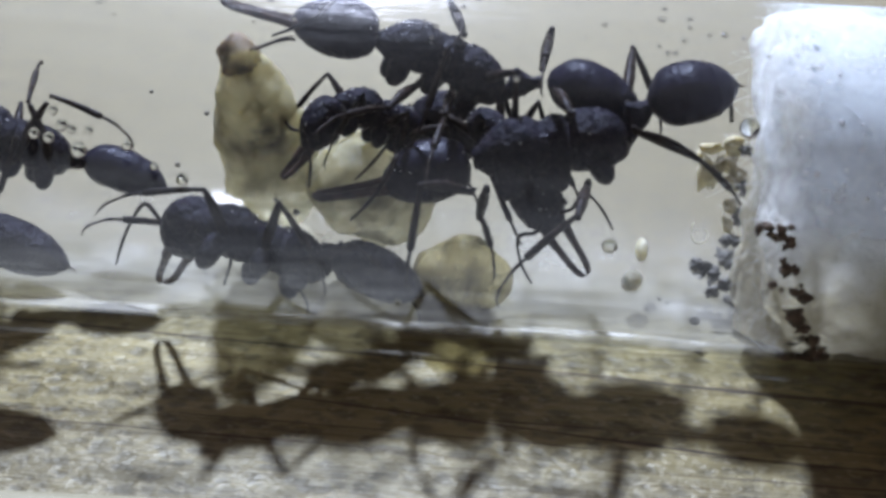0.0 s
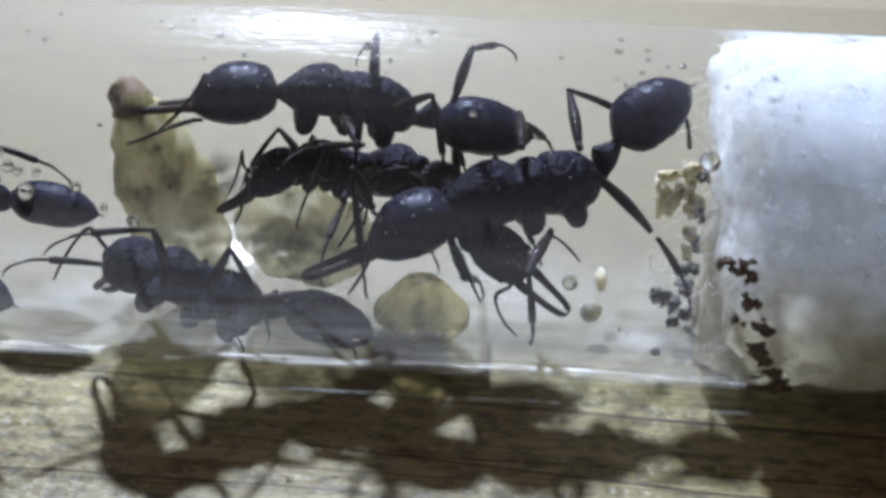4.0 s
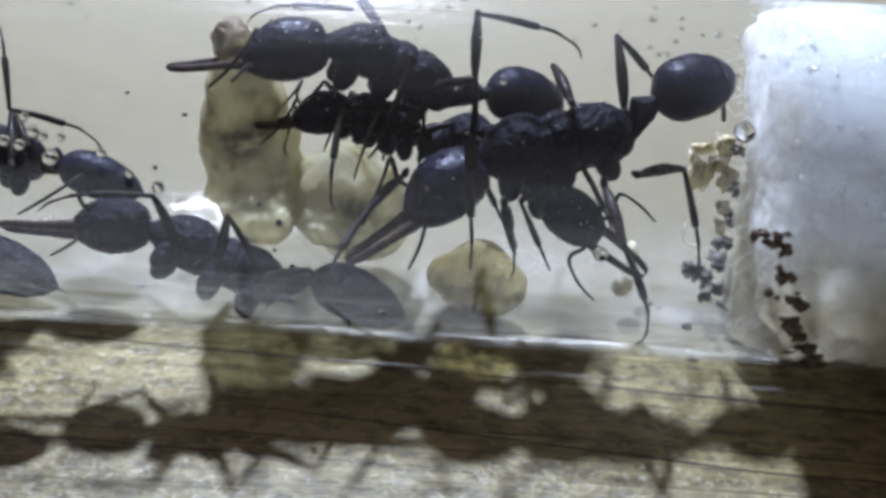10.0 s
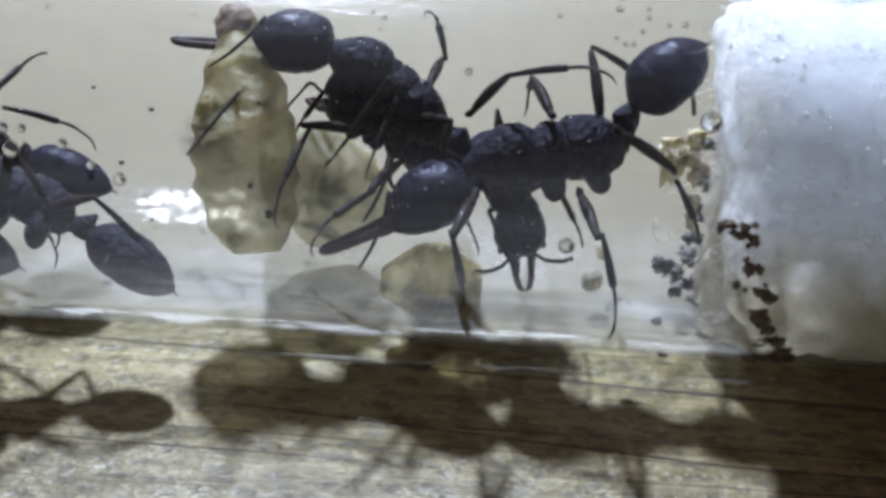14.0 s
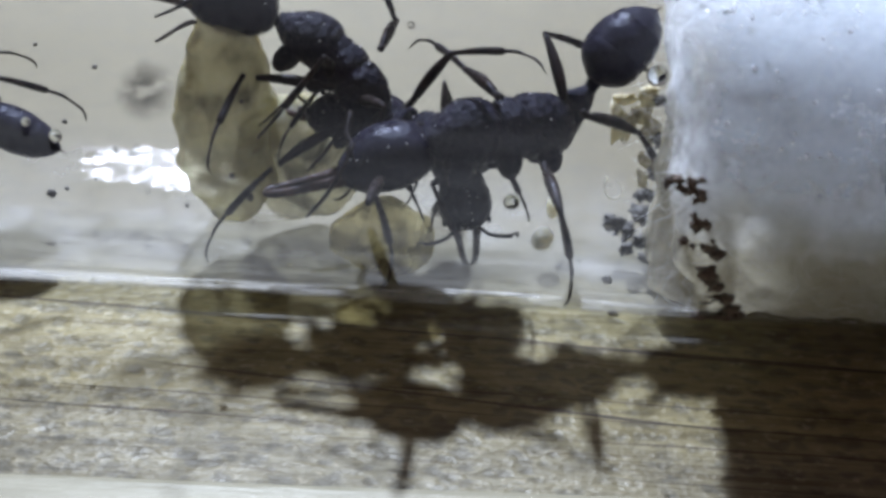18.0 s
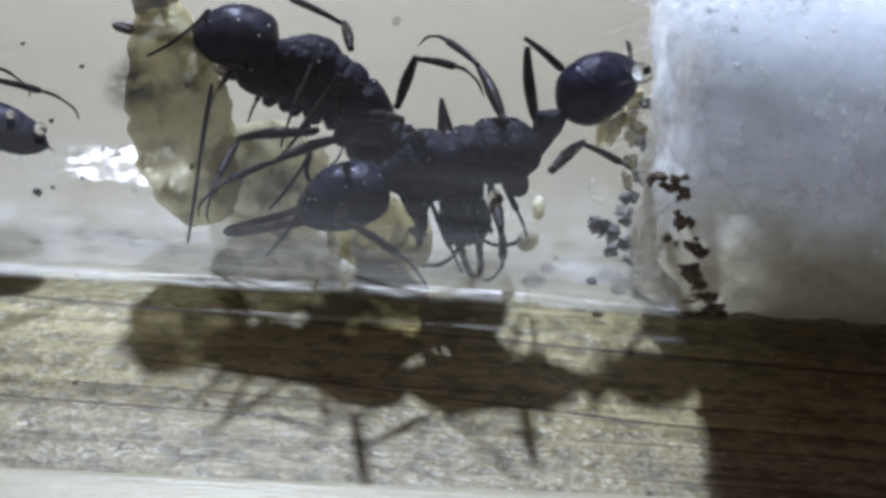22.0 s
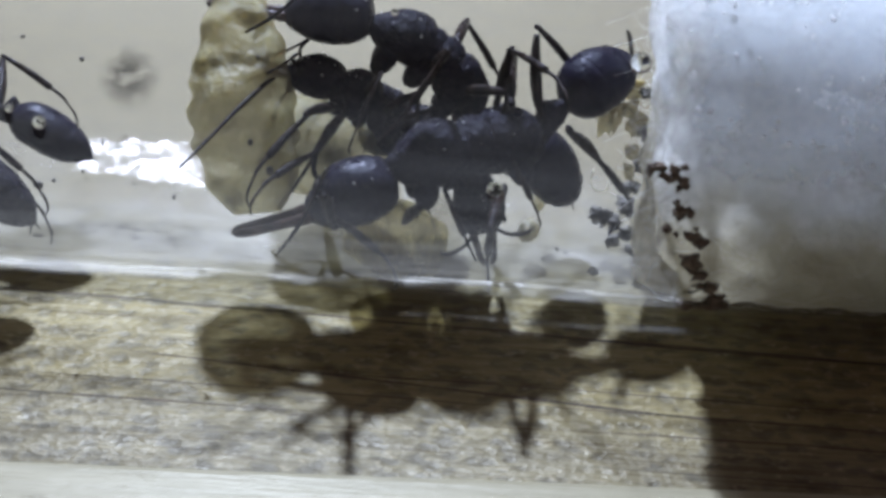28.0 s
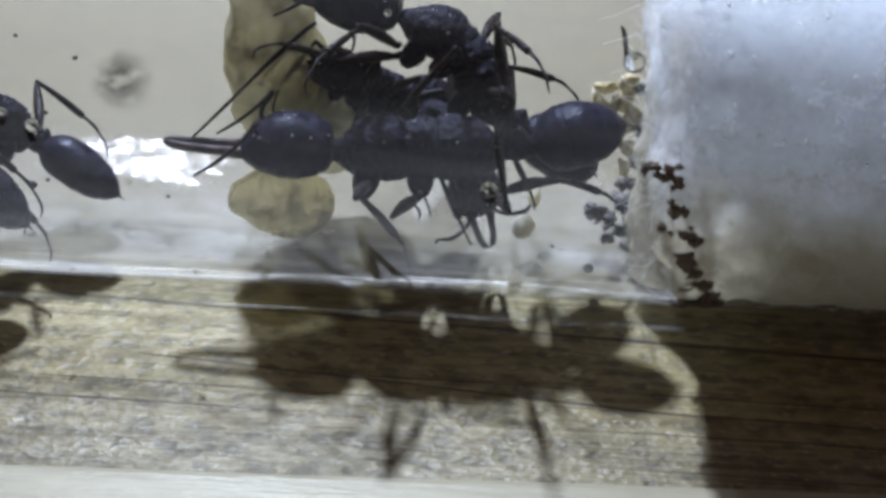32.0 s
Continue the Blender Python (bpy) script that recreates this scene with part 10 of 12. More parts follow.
    walk(ANT_D["tibia4"], [(0, P(-0.04, 0.61, 2.07, -21.3, -19.5, -89.7)), (3, P(-1.64, -0.03, 2.77, -7.0, -12.8, -84.1)), (6, P(-0.88, -1.27, 1.29, -19.3, -30.5, -73.1)), (9, P(-0.47, -1.46, 1.40, -28.9, -44.0, -54.4)), (15.17, P(-0.76, -1.12, 1.81, -4.5, -36.6, -137.2)), (21.33, P(-1.05, -0.78, 2.21, -10.2, -8.3, -174.0)), (27.5, P(-1.34, -0.45, 2.61, -8.9, -6.6, 155.9)), (28, P(-1.65, -0.58, 2.13, -9.0, -2.5, 155.3)), (29, P(-2.50, -0.56, 2.51, -8.9, -4.1, 155.4)), (30, P(-2.25, -0.65, 2.25, -8.9, -4.1, 155.4)), (31, P(-2.14, -0.67, 2.45, -8.1, -10.3, 156.3)), (32, P(-1.53, -0.73, 2.20, -7.4, -3.2, 155.2))])
    walk(ANT_E["base"], [(0, P(-30.90, -3.94, 7.45, 55.1, -14.1, 170.5)), (1, P(-30.79, -3.84, 7.61, 55.2, -14.4, 170.4)), (2, P(-30.47, -3.88, 7.55, 55.2, -14.4, 170.4)), (3, P(-31.57, -3.66, 7.88, 55.3, -14.5, 170.2)), (6, P(-30.11, -4.10, 7.21, 55.2, -14.3, 170.4)), (7, P(-30.28, -3.87, 7.56, 55.4, -15.0, 169.9)), (8, P(-30.12, -3.87, 7.57, 55.4, -14.8, 170.0)), (9, P(-29.95, -4.03, 7.32, 55.3, -14.5, 170.2)), (10, P(-30.01, -4.17, 7.11, 55.2, -14.4, 170.3)), (11, P(-30.13, -3.96, 7.43, 55.2, -14.3, 170.4)), (12, P(-30.43, -4.05, 7.29, 55.2, -14.4, 170.3)), (13, P(-30.02, -3.83, 7.62, 55.2, -14.5, 170.3)), (32, P(-30.02, -3.83, 7.62, 55.2, -14.5, 170.3))])
    walk(ANT_E["pronotum"], [(0, P(0.00, -0.00, 0.00, 0.2, -1.4, 0.5)), (1, P(0.00, -0.00, 0.00, 0.2, -1.4, 0.5)), (2, P(-0.00, -0.00, 0.00, 0.2, -1.4, 0.5)), (3, P(0.00, 0.00, -0.00, 0.2, -1.5, 0.6)), (6, P(-0.00, 0.00, 0.00, 0.2, -1.5, 0.6)), (7, P(0.00, 0.00, -0.00, 0.2, -1.4, 0.6)), (8, P(-0.00, 0.00, -0.00, 0.2, -1.4, 0.5)), (9, P(-0.00, -0.00, 0.00, 0.2, -1.4, 0.6)), (10, P(0.00, 0.00, -0.00, 0.2, -1.5, 0.6)), (11, P(-0.00, 0.00, -0.00, 0.2, -1.5, 0.6)), (12, P(0.00, 0.00, -0.00, 0.2, -1.5, 0.6)), (13, P(0.00, -0.00, 0.00, 0.2, -1.5, 0.6)), (32, P(0.00, -0.00, 0.00, 0.2, -1.5, 0.6))])
    walk(ANT_E["propodeum"], [(0, P(0.00, -0.00, 0.00, 0.1, -1.3, 179.5)), (1, P(0.00, -0.00, 0.00, 0.1, -1.3, 179.5)), (2, P(-0.00, -0.00, 0.00, 0.1, -1.3, 179.5)), (3, P(0.00, 0.00, -0.00, 0.1, -1.3, 179.5)), (6, P(-0.00, 0.00, 0.00, 0.1, -1.3, 179.5)), (7, P(0.00, 0.00, -0.00, 0.1, -1.3, 179.5)), (8, P(-0.00, 0.00, -0.00, 0.1, -1.3, 179.5)), (9, P(-0.00, -0.00, 0.00, 0.1, -1.3, 179.5)), (10, P(0.00, 0.00, -0.00, 0.1, -1.3, 179.5)), (11, P(-0.00, 0.00, -0.00, 0.1, -1.3, 179.5)), (12, P(0.00, 0.00, -0.00, 0.1, -1.3, 179.5)), (13, P(0.00, -0.00, 0.00, 0.1, -1.3, 179.5)), (32, P(0.00, -0.00, 0.00, 0.1, -1.3, 179.5))])
    walk(ANT_E["head"], [(0, P(3.78, 0.05, 0.13, -0.4, 4.1, -1.6)), (1, P(3.79, 0.05, 0.13, -0.4, 4.1, -1.6)), (2, P(3.77, 0.05, 0.13, -0.4, 4.1, -1.6)), (3, P(3.92, 0.05, 0.14, -0.5, 4.2, -1.6)), (6, P(3.63, 0.05, 0.13, -0.5, 4.2, -1.6)), (7, P(3.67, 0.05, 0.13, -0.5, 4.1, -1.6)), (8, P(3.68, 0.05, 0.13, -0.5, 4.1, -1.6)), (9, P(3.65, 0.05, 0.13, -0.5, 4.1, -1.6)), (10, P(3.63, 0.05, 0.13, -0.5, 4.1, -1.6)), (11, P(3.62, 0.05, 0.13, -0.4, 4.1, -1.6)), (12, P(3.63, 0.05, 0.13, -0.4, 4.1, -1.6)), (13, P(3.60, 0.05, 0.12, -0.5, 4.1, -1.6)), (32, P(3.60, 0.05, 0.12, -0.5, 4.1, -1.6))])
    walk(ANT_E["petiole"], [(0, P(-2.99, 0.03, 0.07, -0.1, 0.7, -179.8)), (1, P(-2.99, 0.02, 0.07, -0.1, 0.7, -179.8)), (2, P(-2.99, 0.02, 0.07, -0.1, 0.7, -179.7)), (3, P(-2.99, 0.03, 0.07, -0.1, 0.6, -179.8)), (6, P(-2.99, 0.03, 0.07, -0.1, 0.7, -179.7)), (7, P(-2.99, 0.03, 0.07, -0.1, 0.7, -179.7)), (8, P(-2.99, 0.03, 0.07, -0.1, 0.7, -179.7)), (9, P(-2.99, 0.03, 0.07, -0.1, 0.7, -179.7)), (10, P(-2.99, 0.03, 0.07, -0.1, 0.7, -179.7)), (11, P(-2.99, 0.03, 0.07, -0.1, 0.7, -179.7)), (12, P(-2.99, 0.03, 0.07, -0.1, 0.7, -179.7)), (13, P(-2.99, 0.03, 0.07, -0.1, 0.8, -179.7)), (32, P(-2.99, 0.03, 0.07, -0.1, 0.8, -179.7))])
    walk(ANT_E["gaster"], [(0, P(-5.93, 0.01, 0.03, 0.1, -0.9, 179.7)), (1, P(-5.93, 0.01, 0.03, 0.1, -0.9, 179.7)), (2, P(-5.90, 0.01, 0.03, 0.1, -0.9, 179.7)), (3, P(-6.16, 0.01, 0.03, 0.1, -0.9, 179.7)), (6, P(-5.72, 0.01, 0.03, 0.1, -0.9, 179.7)), (7, P(-5.76, 0.01, 0.03, 0.1, -0.9, 179.7)), (8, P(-5.77, 0.01, 0.03, 0.1, -0.9, 179.7)), (9, P(-5.73, 0.01, 0.03, 0.1, -0.9, 179.7)), (10, P(-5.71, 0.01, 0.03, 0.1, -0.9, 179.7)), (11, P(-5.69, 0.01, 0.03, 0.1, -0.9, 179.7)), (12, P(-5.70, 0.01, 0.03, 0.1, -0.9, 179.7)), (13, P(-5.66, 0.01, 0.03, 0.1, -0.9, 179.7)), (32, P(-5.66, 0.01, 0.03, 0.1, -0.9, 179.7))])
    walk(ANT_E["femur4"], [(0, P(-1.61, 0.43, -0.67, -0.0, -22.0, 143.9)), (1, P(-1.61, 0.43, -0.66, -0.0, -22.0, 143.9)), (2, P(-1.61, 0.43, -0.66, -0.0, -22.0, 143.9)), (3, P(-1.62, 0.43, -0.66, -0.0, -22.0, 143.9)), (6, P(-1.62, 0.43, -0.66, -0.0, -22.0, 143.9)), (7, P(-1.61, 0.43, -0.66, 0.0, -22.0, 143.9)), (8, P(-1.62, 0.43, -0.67, -0.0, -22.0, 143.9)), (9, P(-1.61, 0.43, -0.67, -0.0, -22.0, 143.9)), (10, P(-1.62, 0.43, -0.67, 0.0, -22.0, 143.9)), (11, P(-1.61, 0.43, -0.66, 0.0, -22.0, 143.9)), (12, P(-1.62, 0.43, -0.67, -0.0, -22.0, 143.9)), (13, P(-1.61, 0.43, -0.67, -0.0, -22.0, 143.9)), (16, P(-1.61, 0.43, -0.67, -0.0, -22.0, 143.9)), (17, P(-1.61, 0.43, -0.67, -0.0, -22.0, 143.9)), (18, P(-1.61, 0.43, -0.67, -0.0, -22.0, 143.9)), (19, P(-1.61, 0.43, -0.67, -0.0, -22.0, 143.9)), (20, P(-1.61, 0.43, -0.67, -0.0, -22.0, 143.9)), (21, P(-1.61, 0.43, -0.67, -0.0, -22.0, 143.9)), (22, P(-1.61, 0.43, -0.67, -0.0, -22.0, 143.9)), (23, P(-1.61, 0.43, -0.67, -0.0, -22.0, 143.9)), (24, P(-1.61, 0.43, -0.67, -0.0, -22.0, 143.9)), (25, P(-1.61, 0.43, -0.67, -0.0, -22.0, 143.9)), (28, P(-1.61, 0.43, -0.67, -0.0, -22.0, 143.9)), (29, P(-1.61, 0.43, -0.67, -0.0, -22.0, 143.9)), (30, P(-1.61, 0.43, -0.67, -0.0, -22.0, 143.9)), (31, P(-1.61, 0.43, -0.67, -0.0, -22.0, 143.9)), (32, P(-1.62, 0.43, -0.66, 0.0, -22.0, 143.9))])
    walk(ANT_E["tibia4"], [(0, P(-3.75, 1.98, 0.40, 1.2, 17.3, -163.2)), (1, P(-3.75, 1.98, 0.40, -0.0, 18.1, -167.3)), (2, P(-3.75, 1.98, 0.40, -0.0, 18.1, -167.3)), (3, P(-3.75, 1.98, 0.40, -0.0, 18.1, -167.3)), (6, P(-3.75, 1.98, 0.40, 2.4, 16.3, -159.1)), (7, P(-3.75, 1.98, 0.40, 1.3, 17.4, -163.1)), (8, P(-3.75, 1.98, 0.40, 1.3, 17.4, -163.1)), (9, P(-3.75, 1.98, 0.40, 2.4, 16.5, -159.1)), (10, P(-3.75, 1.98, 0.40, 3.6, 15.5, -155.0)), (11, P(-3.75, 1.98, 0.40, 1.3, 17.3, -163.1)), (12, P(-3.75, 1.98, 0.40, 2.4, 16.5, -159.1)), (13, P(-3.75, 1.98, 0.40, -0.0, 18.1, -167.3)), (16, P(-3.75, 1.98, 0.40, -0.0, 18.1, -167.3)), (17, P(-3.75, 1.98, 0.40, -0.0, 18.1, -167.3)), (18, P(-3.75, 1.98, 0.40, -0.0, 18.1, -167.3)), (19, P(-3.75, 1.98, 0.40, -0.0, 18.1, -167.3)), (20, P(-3.75, 1.98, 0.40, -0.0, 18.1, -167.3)), (21, P(-3.75, 1.98, 0.40, -0.0, 18.1, -167.3)), (22, P(-3.75, 1.98, 0.40, -0.0, 18.1, -167.3)), (23, P(-3.75, 1.98, 0.40, -0.0, 18.1, -167.3)), (24, P(-3.75, 1.98, 0.40, -0.0, 18.1, -167.3)), (25, P(-3.75, 1.98, 0.40, -0.0, 18.1, -167.3)), (28, P(-3.75, 1.98, 0.40, -0.0, 18.1, -167.3)), (29, P(-3.75, 1.98, 0.40, -0.0, 18.1, -167.3)), (30, P(-3.75, 1.98, 0.40, -0.0, 18.1, -167.3)), (31, P(-3.75, 1.98, 0.40, -0.0, 18.1, -167.3)), (32, P(-3.75, 1.98, 0.40, 0.0, 18.1, -167.3))])
    walk(ANT_G["base"], [(0, P(-2.82, 2.22, 7.74, 22.8, 0.5, -64.3)), (1, P(-2.71, 1.93, 7.30, 22.6, 0.5, -64.6)), (2, P(-2.56, 1.67, 6.90, 22.5, 0.2, -64.8)), (3, P(-2.98, 1.52, 6.66, 23.1, 3.2, -62.8)), (6, P(-1.78, 2.04, 7.46, 22.8, 0.1, -64.5)), (7, P(-1.64, 1.98, 7.37, 22.0, -0.4, -65.7)), (8, P(-1.48, 2.13, 7.61, 21.9, -0.9, -66.0)), (9, P(-0.93, 1.95, 7.33, 22.2, -0.8, -65.5)), (10, P(-0.96, 1.79, 7.09, 22.4, -0.8, -65.3)), (11, P(-1.00, 1.66, 6.88, 22.4, -0.9, -65.3)), (12, P(-1.24, 1.41, 6.50, 22.4, -0.9, -65.4)), (13, P(-1.15, 1.41, 6.49, 22.4, -0.9, -65.4)), (16, P(-0.35, 1.14, 6.10, 22.3, -1.4, -65.8)), (17, P(-0.95, 0.76, 5.51, 22.3, -1.4, -65.7)), (18, P(-0.90, 1.03, 5.92, 22.1, -1.6, -66.1)), (19, P(-0.85, 0.95, 5.80, 22.3, -1.6, -65.8)), (20, P(-0.95, 0.83, 5.62, 22.4, -1.8, -65.8)), (21, P(-0.69, 0.72, 5.45, 22.3, -1.7, -65.8)), (22, P(-0.35, 0.64, 5.32, 22.3, -1.6, -65.8)), (23, P(-0.61, 0.84, 5.63, 22.4, -1.5, -65.7)), (24, P(-0.47, 0.84, 5.62, 22.3, -1.6, -65.8)), (25, P(0.50, 1.02, 5.91, 22.2, -1.6, -65.9)), (28, P(0.23, 0.71, 5.44, 22.1, -1.6, -66.0)), (29, P(0.75, 0.80, 5.56, 22.1, -1.6, -66.1)), (30, P(0.52, 0.88, 5.70, 22.1, -1.4, -66.1)), (31, P(0.14, 0.97, 5.83, 22.2, -1.6, -66.0)), (32, P(0.20, 1.06, 5.97, 22.0, -1.6, -66.2))])
    walk(ANT_G["pronotum"], [(0, P(-0.00, 0.00, 0.00, -3.6, -2.2, -4.4)), (1, P(0.00, -0.00, -0.00, -3.6, -2.2, -4.4)), (2, P(-0.00, 0.00, 0.00, -3.6, -2.2, -4.4)), (3, P(0.00, -0.00, 0.00, -3.4, -2.5, -4.7)), (6, P(-0.00, 0.00, 0.00, -3.6, -2.1, -4.4)), (7, P(0.00, 0.00, 0.00, -3.7, -2.1, -4.3)), (8, P(0.00, -0.00, 0.00, -3.7, -2.0, -4.2)), (9, P(0.00, 0.00, 0.00, -3.7, -2.0, -4.3)), (10, P(0.00, 0.00, 0.00, -3.7, -2.0, -4.3)), (11, P(0.00, 0.00, 0.00, -3.7, -2.0, -4.3)), (12, P(0.00, 0.00, 0.00, -3.7, -2.0, -4.3)), (13, P(0.00, -0.00, 0.00, -3.7, -2.0, -4.3)), (16, P(0.00, 0.00, 0.00, -3.7, -1.9, -4.2)), (17, P(0.00, 0.00, 0.00, -3.7, -1.9, -4.2)), (18, P(0.00, 0.00, 0.00, -3.8, -1.9, -4.2)), (19, P(0.00, -0.00, -0.00, -3.8, -1.9, -4.2)), (20, P(0.00, -0.00, -0.00, -3.8, -1.9, -4.2)), (21, P(0.00, -0.00, -0.00, -3.8, -1.9, -4.2)), (22, P(0.00, 0.00, -0.00, -3.8, -1.9, -4.2)), (23, P(-0.00, -0.00, 0.00, -3.7, -1.9, -4.2)), (24, P(-0.00, 0.00, 0.00, -3.8, -1.9, -4.2)), (25, P(0.00, 0.00, 0.00, -3.8, -1.9, -4.2)), (28, P(0.00, 0.00, 0.00, -3.8, -1.9, -4.2)), (29, P(-0.00, -0.00, 0.00, -3.7, -1.9, -4.2)), (30, P(-0.00, 0.00, 0.00, -3.7, -1.9, -4.2)), (31, P(0.00, -0.00, -0.00, -3.8, -1.9, -4.2)), (32, P(0.00, 0.00, -0.00, -3.7, -1.9, -4.2))])
    walk(ANT_G["propodeum"], [(0, P(-0.00, 0.00, 0.00, -3.0, -1.9, -176.1)), (1, P(0.00, -0.00, -0.00, -3.0, -1.9, -176.2)), (2, P(-0.00, 0.00, 0.00, -3.0, -1.9, -176.2)), (3, P(0.00, -0.00, 0.00, -2.8, -2.2, -175.9)), (6, P(-0.00, 0.00, 0.00, -3.0, -1.9, -176.2)), (7, P(0.00, 0.00, 0.00, -3.0, -1.8, -176.3)), (8, P(0.00, -0.00, 0.00, -3.1, -1.8, -176.3)), (9, P(0.00, 0.00, 0.00, -3.1, -1.8, -176.3)), (10, P(0.00, 0.00, 0.00, -3.1, -1.8, -176.3)), (11, P(0.00, 0.00, 0.00, -3.1, -1.8, -176.3)), (12, P(0.00, 0.00, 0.00, -3.1, -1.8, -176.3)), (13, P(0.00, -0.00, 0.00, -3.1, -1.8, -176.3)), (16, P(0.00, 0.00, 0.00, -3.1, -1.7, -176.3)), (17, P(0.00, 0.00, 0.00, -3.1, -1.7, -176.3)), (18, P(0.00, 0.00, 0.00, -3.1, -1.7, -176.4)), (19, P(0.00, -0.00, -0.00, -3.1, -1.7, -176.3)), (20, P(0.00, -0.00, -0.00, -3.1, -1.7, -176.4)), (21, P(0.00, -0.00, -0.00, -3.1, -1.7, -176.4)), (22, P(0.00, 0.00, -0.00, -3.1, -1.7, -176.3)), (23, P(-0.00, -0.00, 0.00, -3.1, -1.7, -176.3)), (24, P(-0.00, 0.00, 0.00, -3.1, -1.7, -176.3)), (25, P(0.00, 0.00, 0.00, -3.1, -1.7, -176.3)), (28, P(0.00, 0.00, 0.00, -3.1, -1.7, -176.4)), (29, P(-0.00, -0.00, 0.00, -3.1, -1.7, -176.4)), (30, P(-0.00, 0.00, 0.00, -3.1, -1.7, -176.3)), (31, P(0.00, -0.00, -0.00, -3.1, -1.7, -176.4)), (32, P(0.00, 0.00, -0.00, -3.1, -1.7, -176.4))])
    walk(ANT_G["head"], [(0, P(2.49, -0.27, -0.08, 4.1, 48.4, 6.4)), (1, P(2.49, -0.26, -0.08, 13.8, 45.1, 22.1)), (2, P(2.49, -0.25, -0.08, 13.3, 45.7, 21.3)), (3, P(2.46, -0.31, -0.02, 14.8, 40.4, 25.8)), (6, P(2.46, -0.31, -0.05, 29.1, 70.1, 39.7)), (7, P(2.47, -0.25, -0.06, 55.3, 70.7, 73.5)), (8, P(2.47, -0.24, -0.07, 24.2, 59.8, 35.5)), (9, P(2.46, -0.27, -0.06, 18.4, 44.4, 29.0)), (10, P(2.44, -0.28, -0.04, 19.8, 43.3, 31.5)), (11, P(2.45, -0.28, -0.04, 17.8, 44.7, 28.0)), (12, P(2.45, -0.27, -0.05, 38.9, 83.4, 43.6)), (13, P(2.45, -0.27, -0.05, -119.1, 71.3, -140.6)), (16, P(2.45, -0.26, -0.05, -118.6, 82.6, -126.3)), (17, P(2.46, -0.24, -0.05, -136.4, 73.9, -150.5)), (18, P(2.46, -0.23, -0.06, -118.0, 72.7, -137.3)), (19, P(2.46, -0.23, -0.06, -118.1, 69.4, -141.7)), (20, P(2.46, -0.24, -0.06, -136.2, 73.4, -150.6)), (21, P(2.46, -0.24, -0.06, -135.8, 73.5, -150.4)), (22, P(2.46, -0.24, -0.07, -144.9, 75.0, -155.7)), (23, P(2.48, -0.24, -0.08, -154.7, 76.4, -162.0)), (24, P(2.47, -0.23, -0.07, -140.6, 74.4, -153.1)), (25, P(2.47, -0.26, -0.07, -126.9, 71.7, -145.7)), (28, P(2.46, -0.24, -0.06, -143.0, 74.7, -154.6)), (29, P(2.45, -0.26, -0.05, -128.4, 72.0, -146.4)), (30, P(2.46, -0.26, -0.06, -133.8, 73.3, -149.2)), (31, P(2.47, -0.24, -0.07, -129.6, 72.2, -147.1)), (32, P(2.46, -0.24, -0.06, -156.2, 76.2, -163.1))])
    walk(ANT_G["petiole"], [(0, P(-2.70, -0.18, 0.09, -24.9, -36.1, -137.8)), (1, P(-2.70, -0.18, 0.09, -25.2, -36.0, -137.3)), (2, P(-2.70, -0.18, 0.09, -25.7, -36.0, -136.7)), (3, P(-2.70, -0.19, 0.10, -22.8, -33.2, -138.3)), (6, P(-2.70, -0.18, 0.09, -24.8, -36.7, -138.2)), (7, P(-2.70, -0.18, 0.09, -27.1, -36.1, -135.0)), (8, P(-2.70, -0.17, 0.08, -27.3, -36.9, -135.3)), (9, P(-2.70, -0.18, 0.08, -26.6, -37.0, -136.2)), (10, P(-2.70, -0.18, 0.08, -26.8, -36.6, -135.7)), (11, P(-2.70, -0.18, 0.08, -27.0, -36.5, -135.5)), (12, P(-2.70, -0.18, 0.08, -27.2, -36.3, -135.1)), (13, P(-2.70, -0.18, 0.08, -27.0, -36.6, -135.6)), (16, P(-2.70, -0.17, 0.08, -27.7, -36.9, -135.0)), (17, P(-2.70, -0.17, 0.08, -28.4, -36.0, -133.6)), (18, P(-2.70, -0.17, 0.08, -28.7, -36.2, -133.3)), (19, P(-2.70, -0.17, 0.08, -28.4, -36.4, -133.9)), (20, P(-2.70, -0.17, 0.08, -28.5, -36.5, -133.7)), (21, P(-2.70, -0.17, 0.08, -28.6, -36.3, -133.6)), (22, P(-2.70, -0.17, 0.08, -28.3, -36.6, -134.1)), (23, P(-2.70, -0.17, 0.08, -27.7, -36.9, -134.9)), (24, P(-2.70, -0.17, 0.08, -28.1, -36.7, -134.3)), (25, P(-2.70, -0.17, 0.08, -27.4, -37.7, -135.7)), (28, P(-2.70, -0.17, 0.08, -28.2, -36.8, -134.2)), (29, P(-2.70, -0.17, 0.08, -28.1, -37.0, -134.5)), (30, P(-2.70, -0.17, 0.08, -27.8, -37.1, -134.8)), (31, P(-2.70, -0.17, 0.08, -28.0, -37.1, -134.7)), (32, P(-2.70, -0.17, 0.08, -28.4, -36.7, -133.9))])
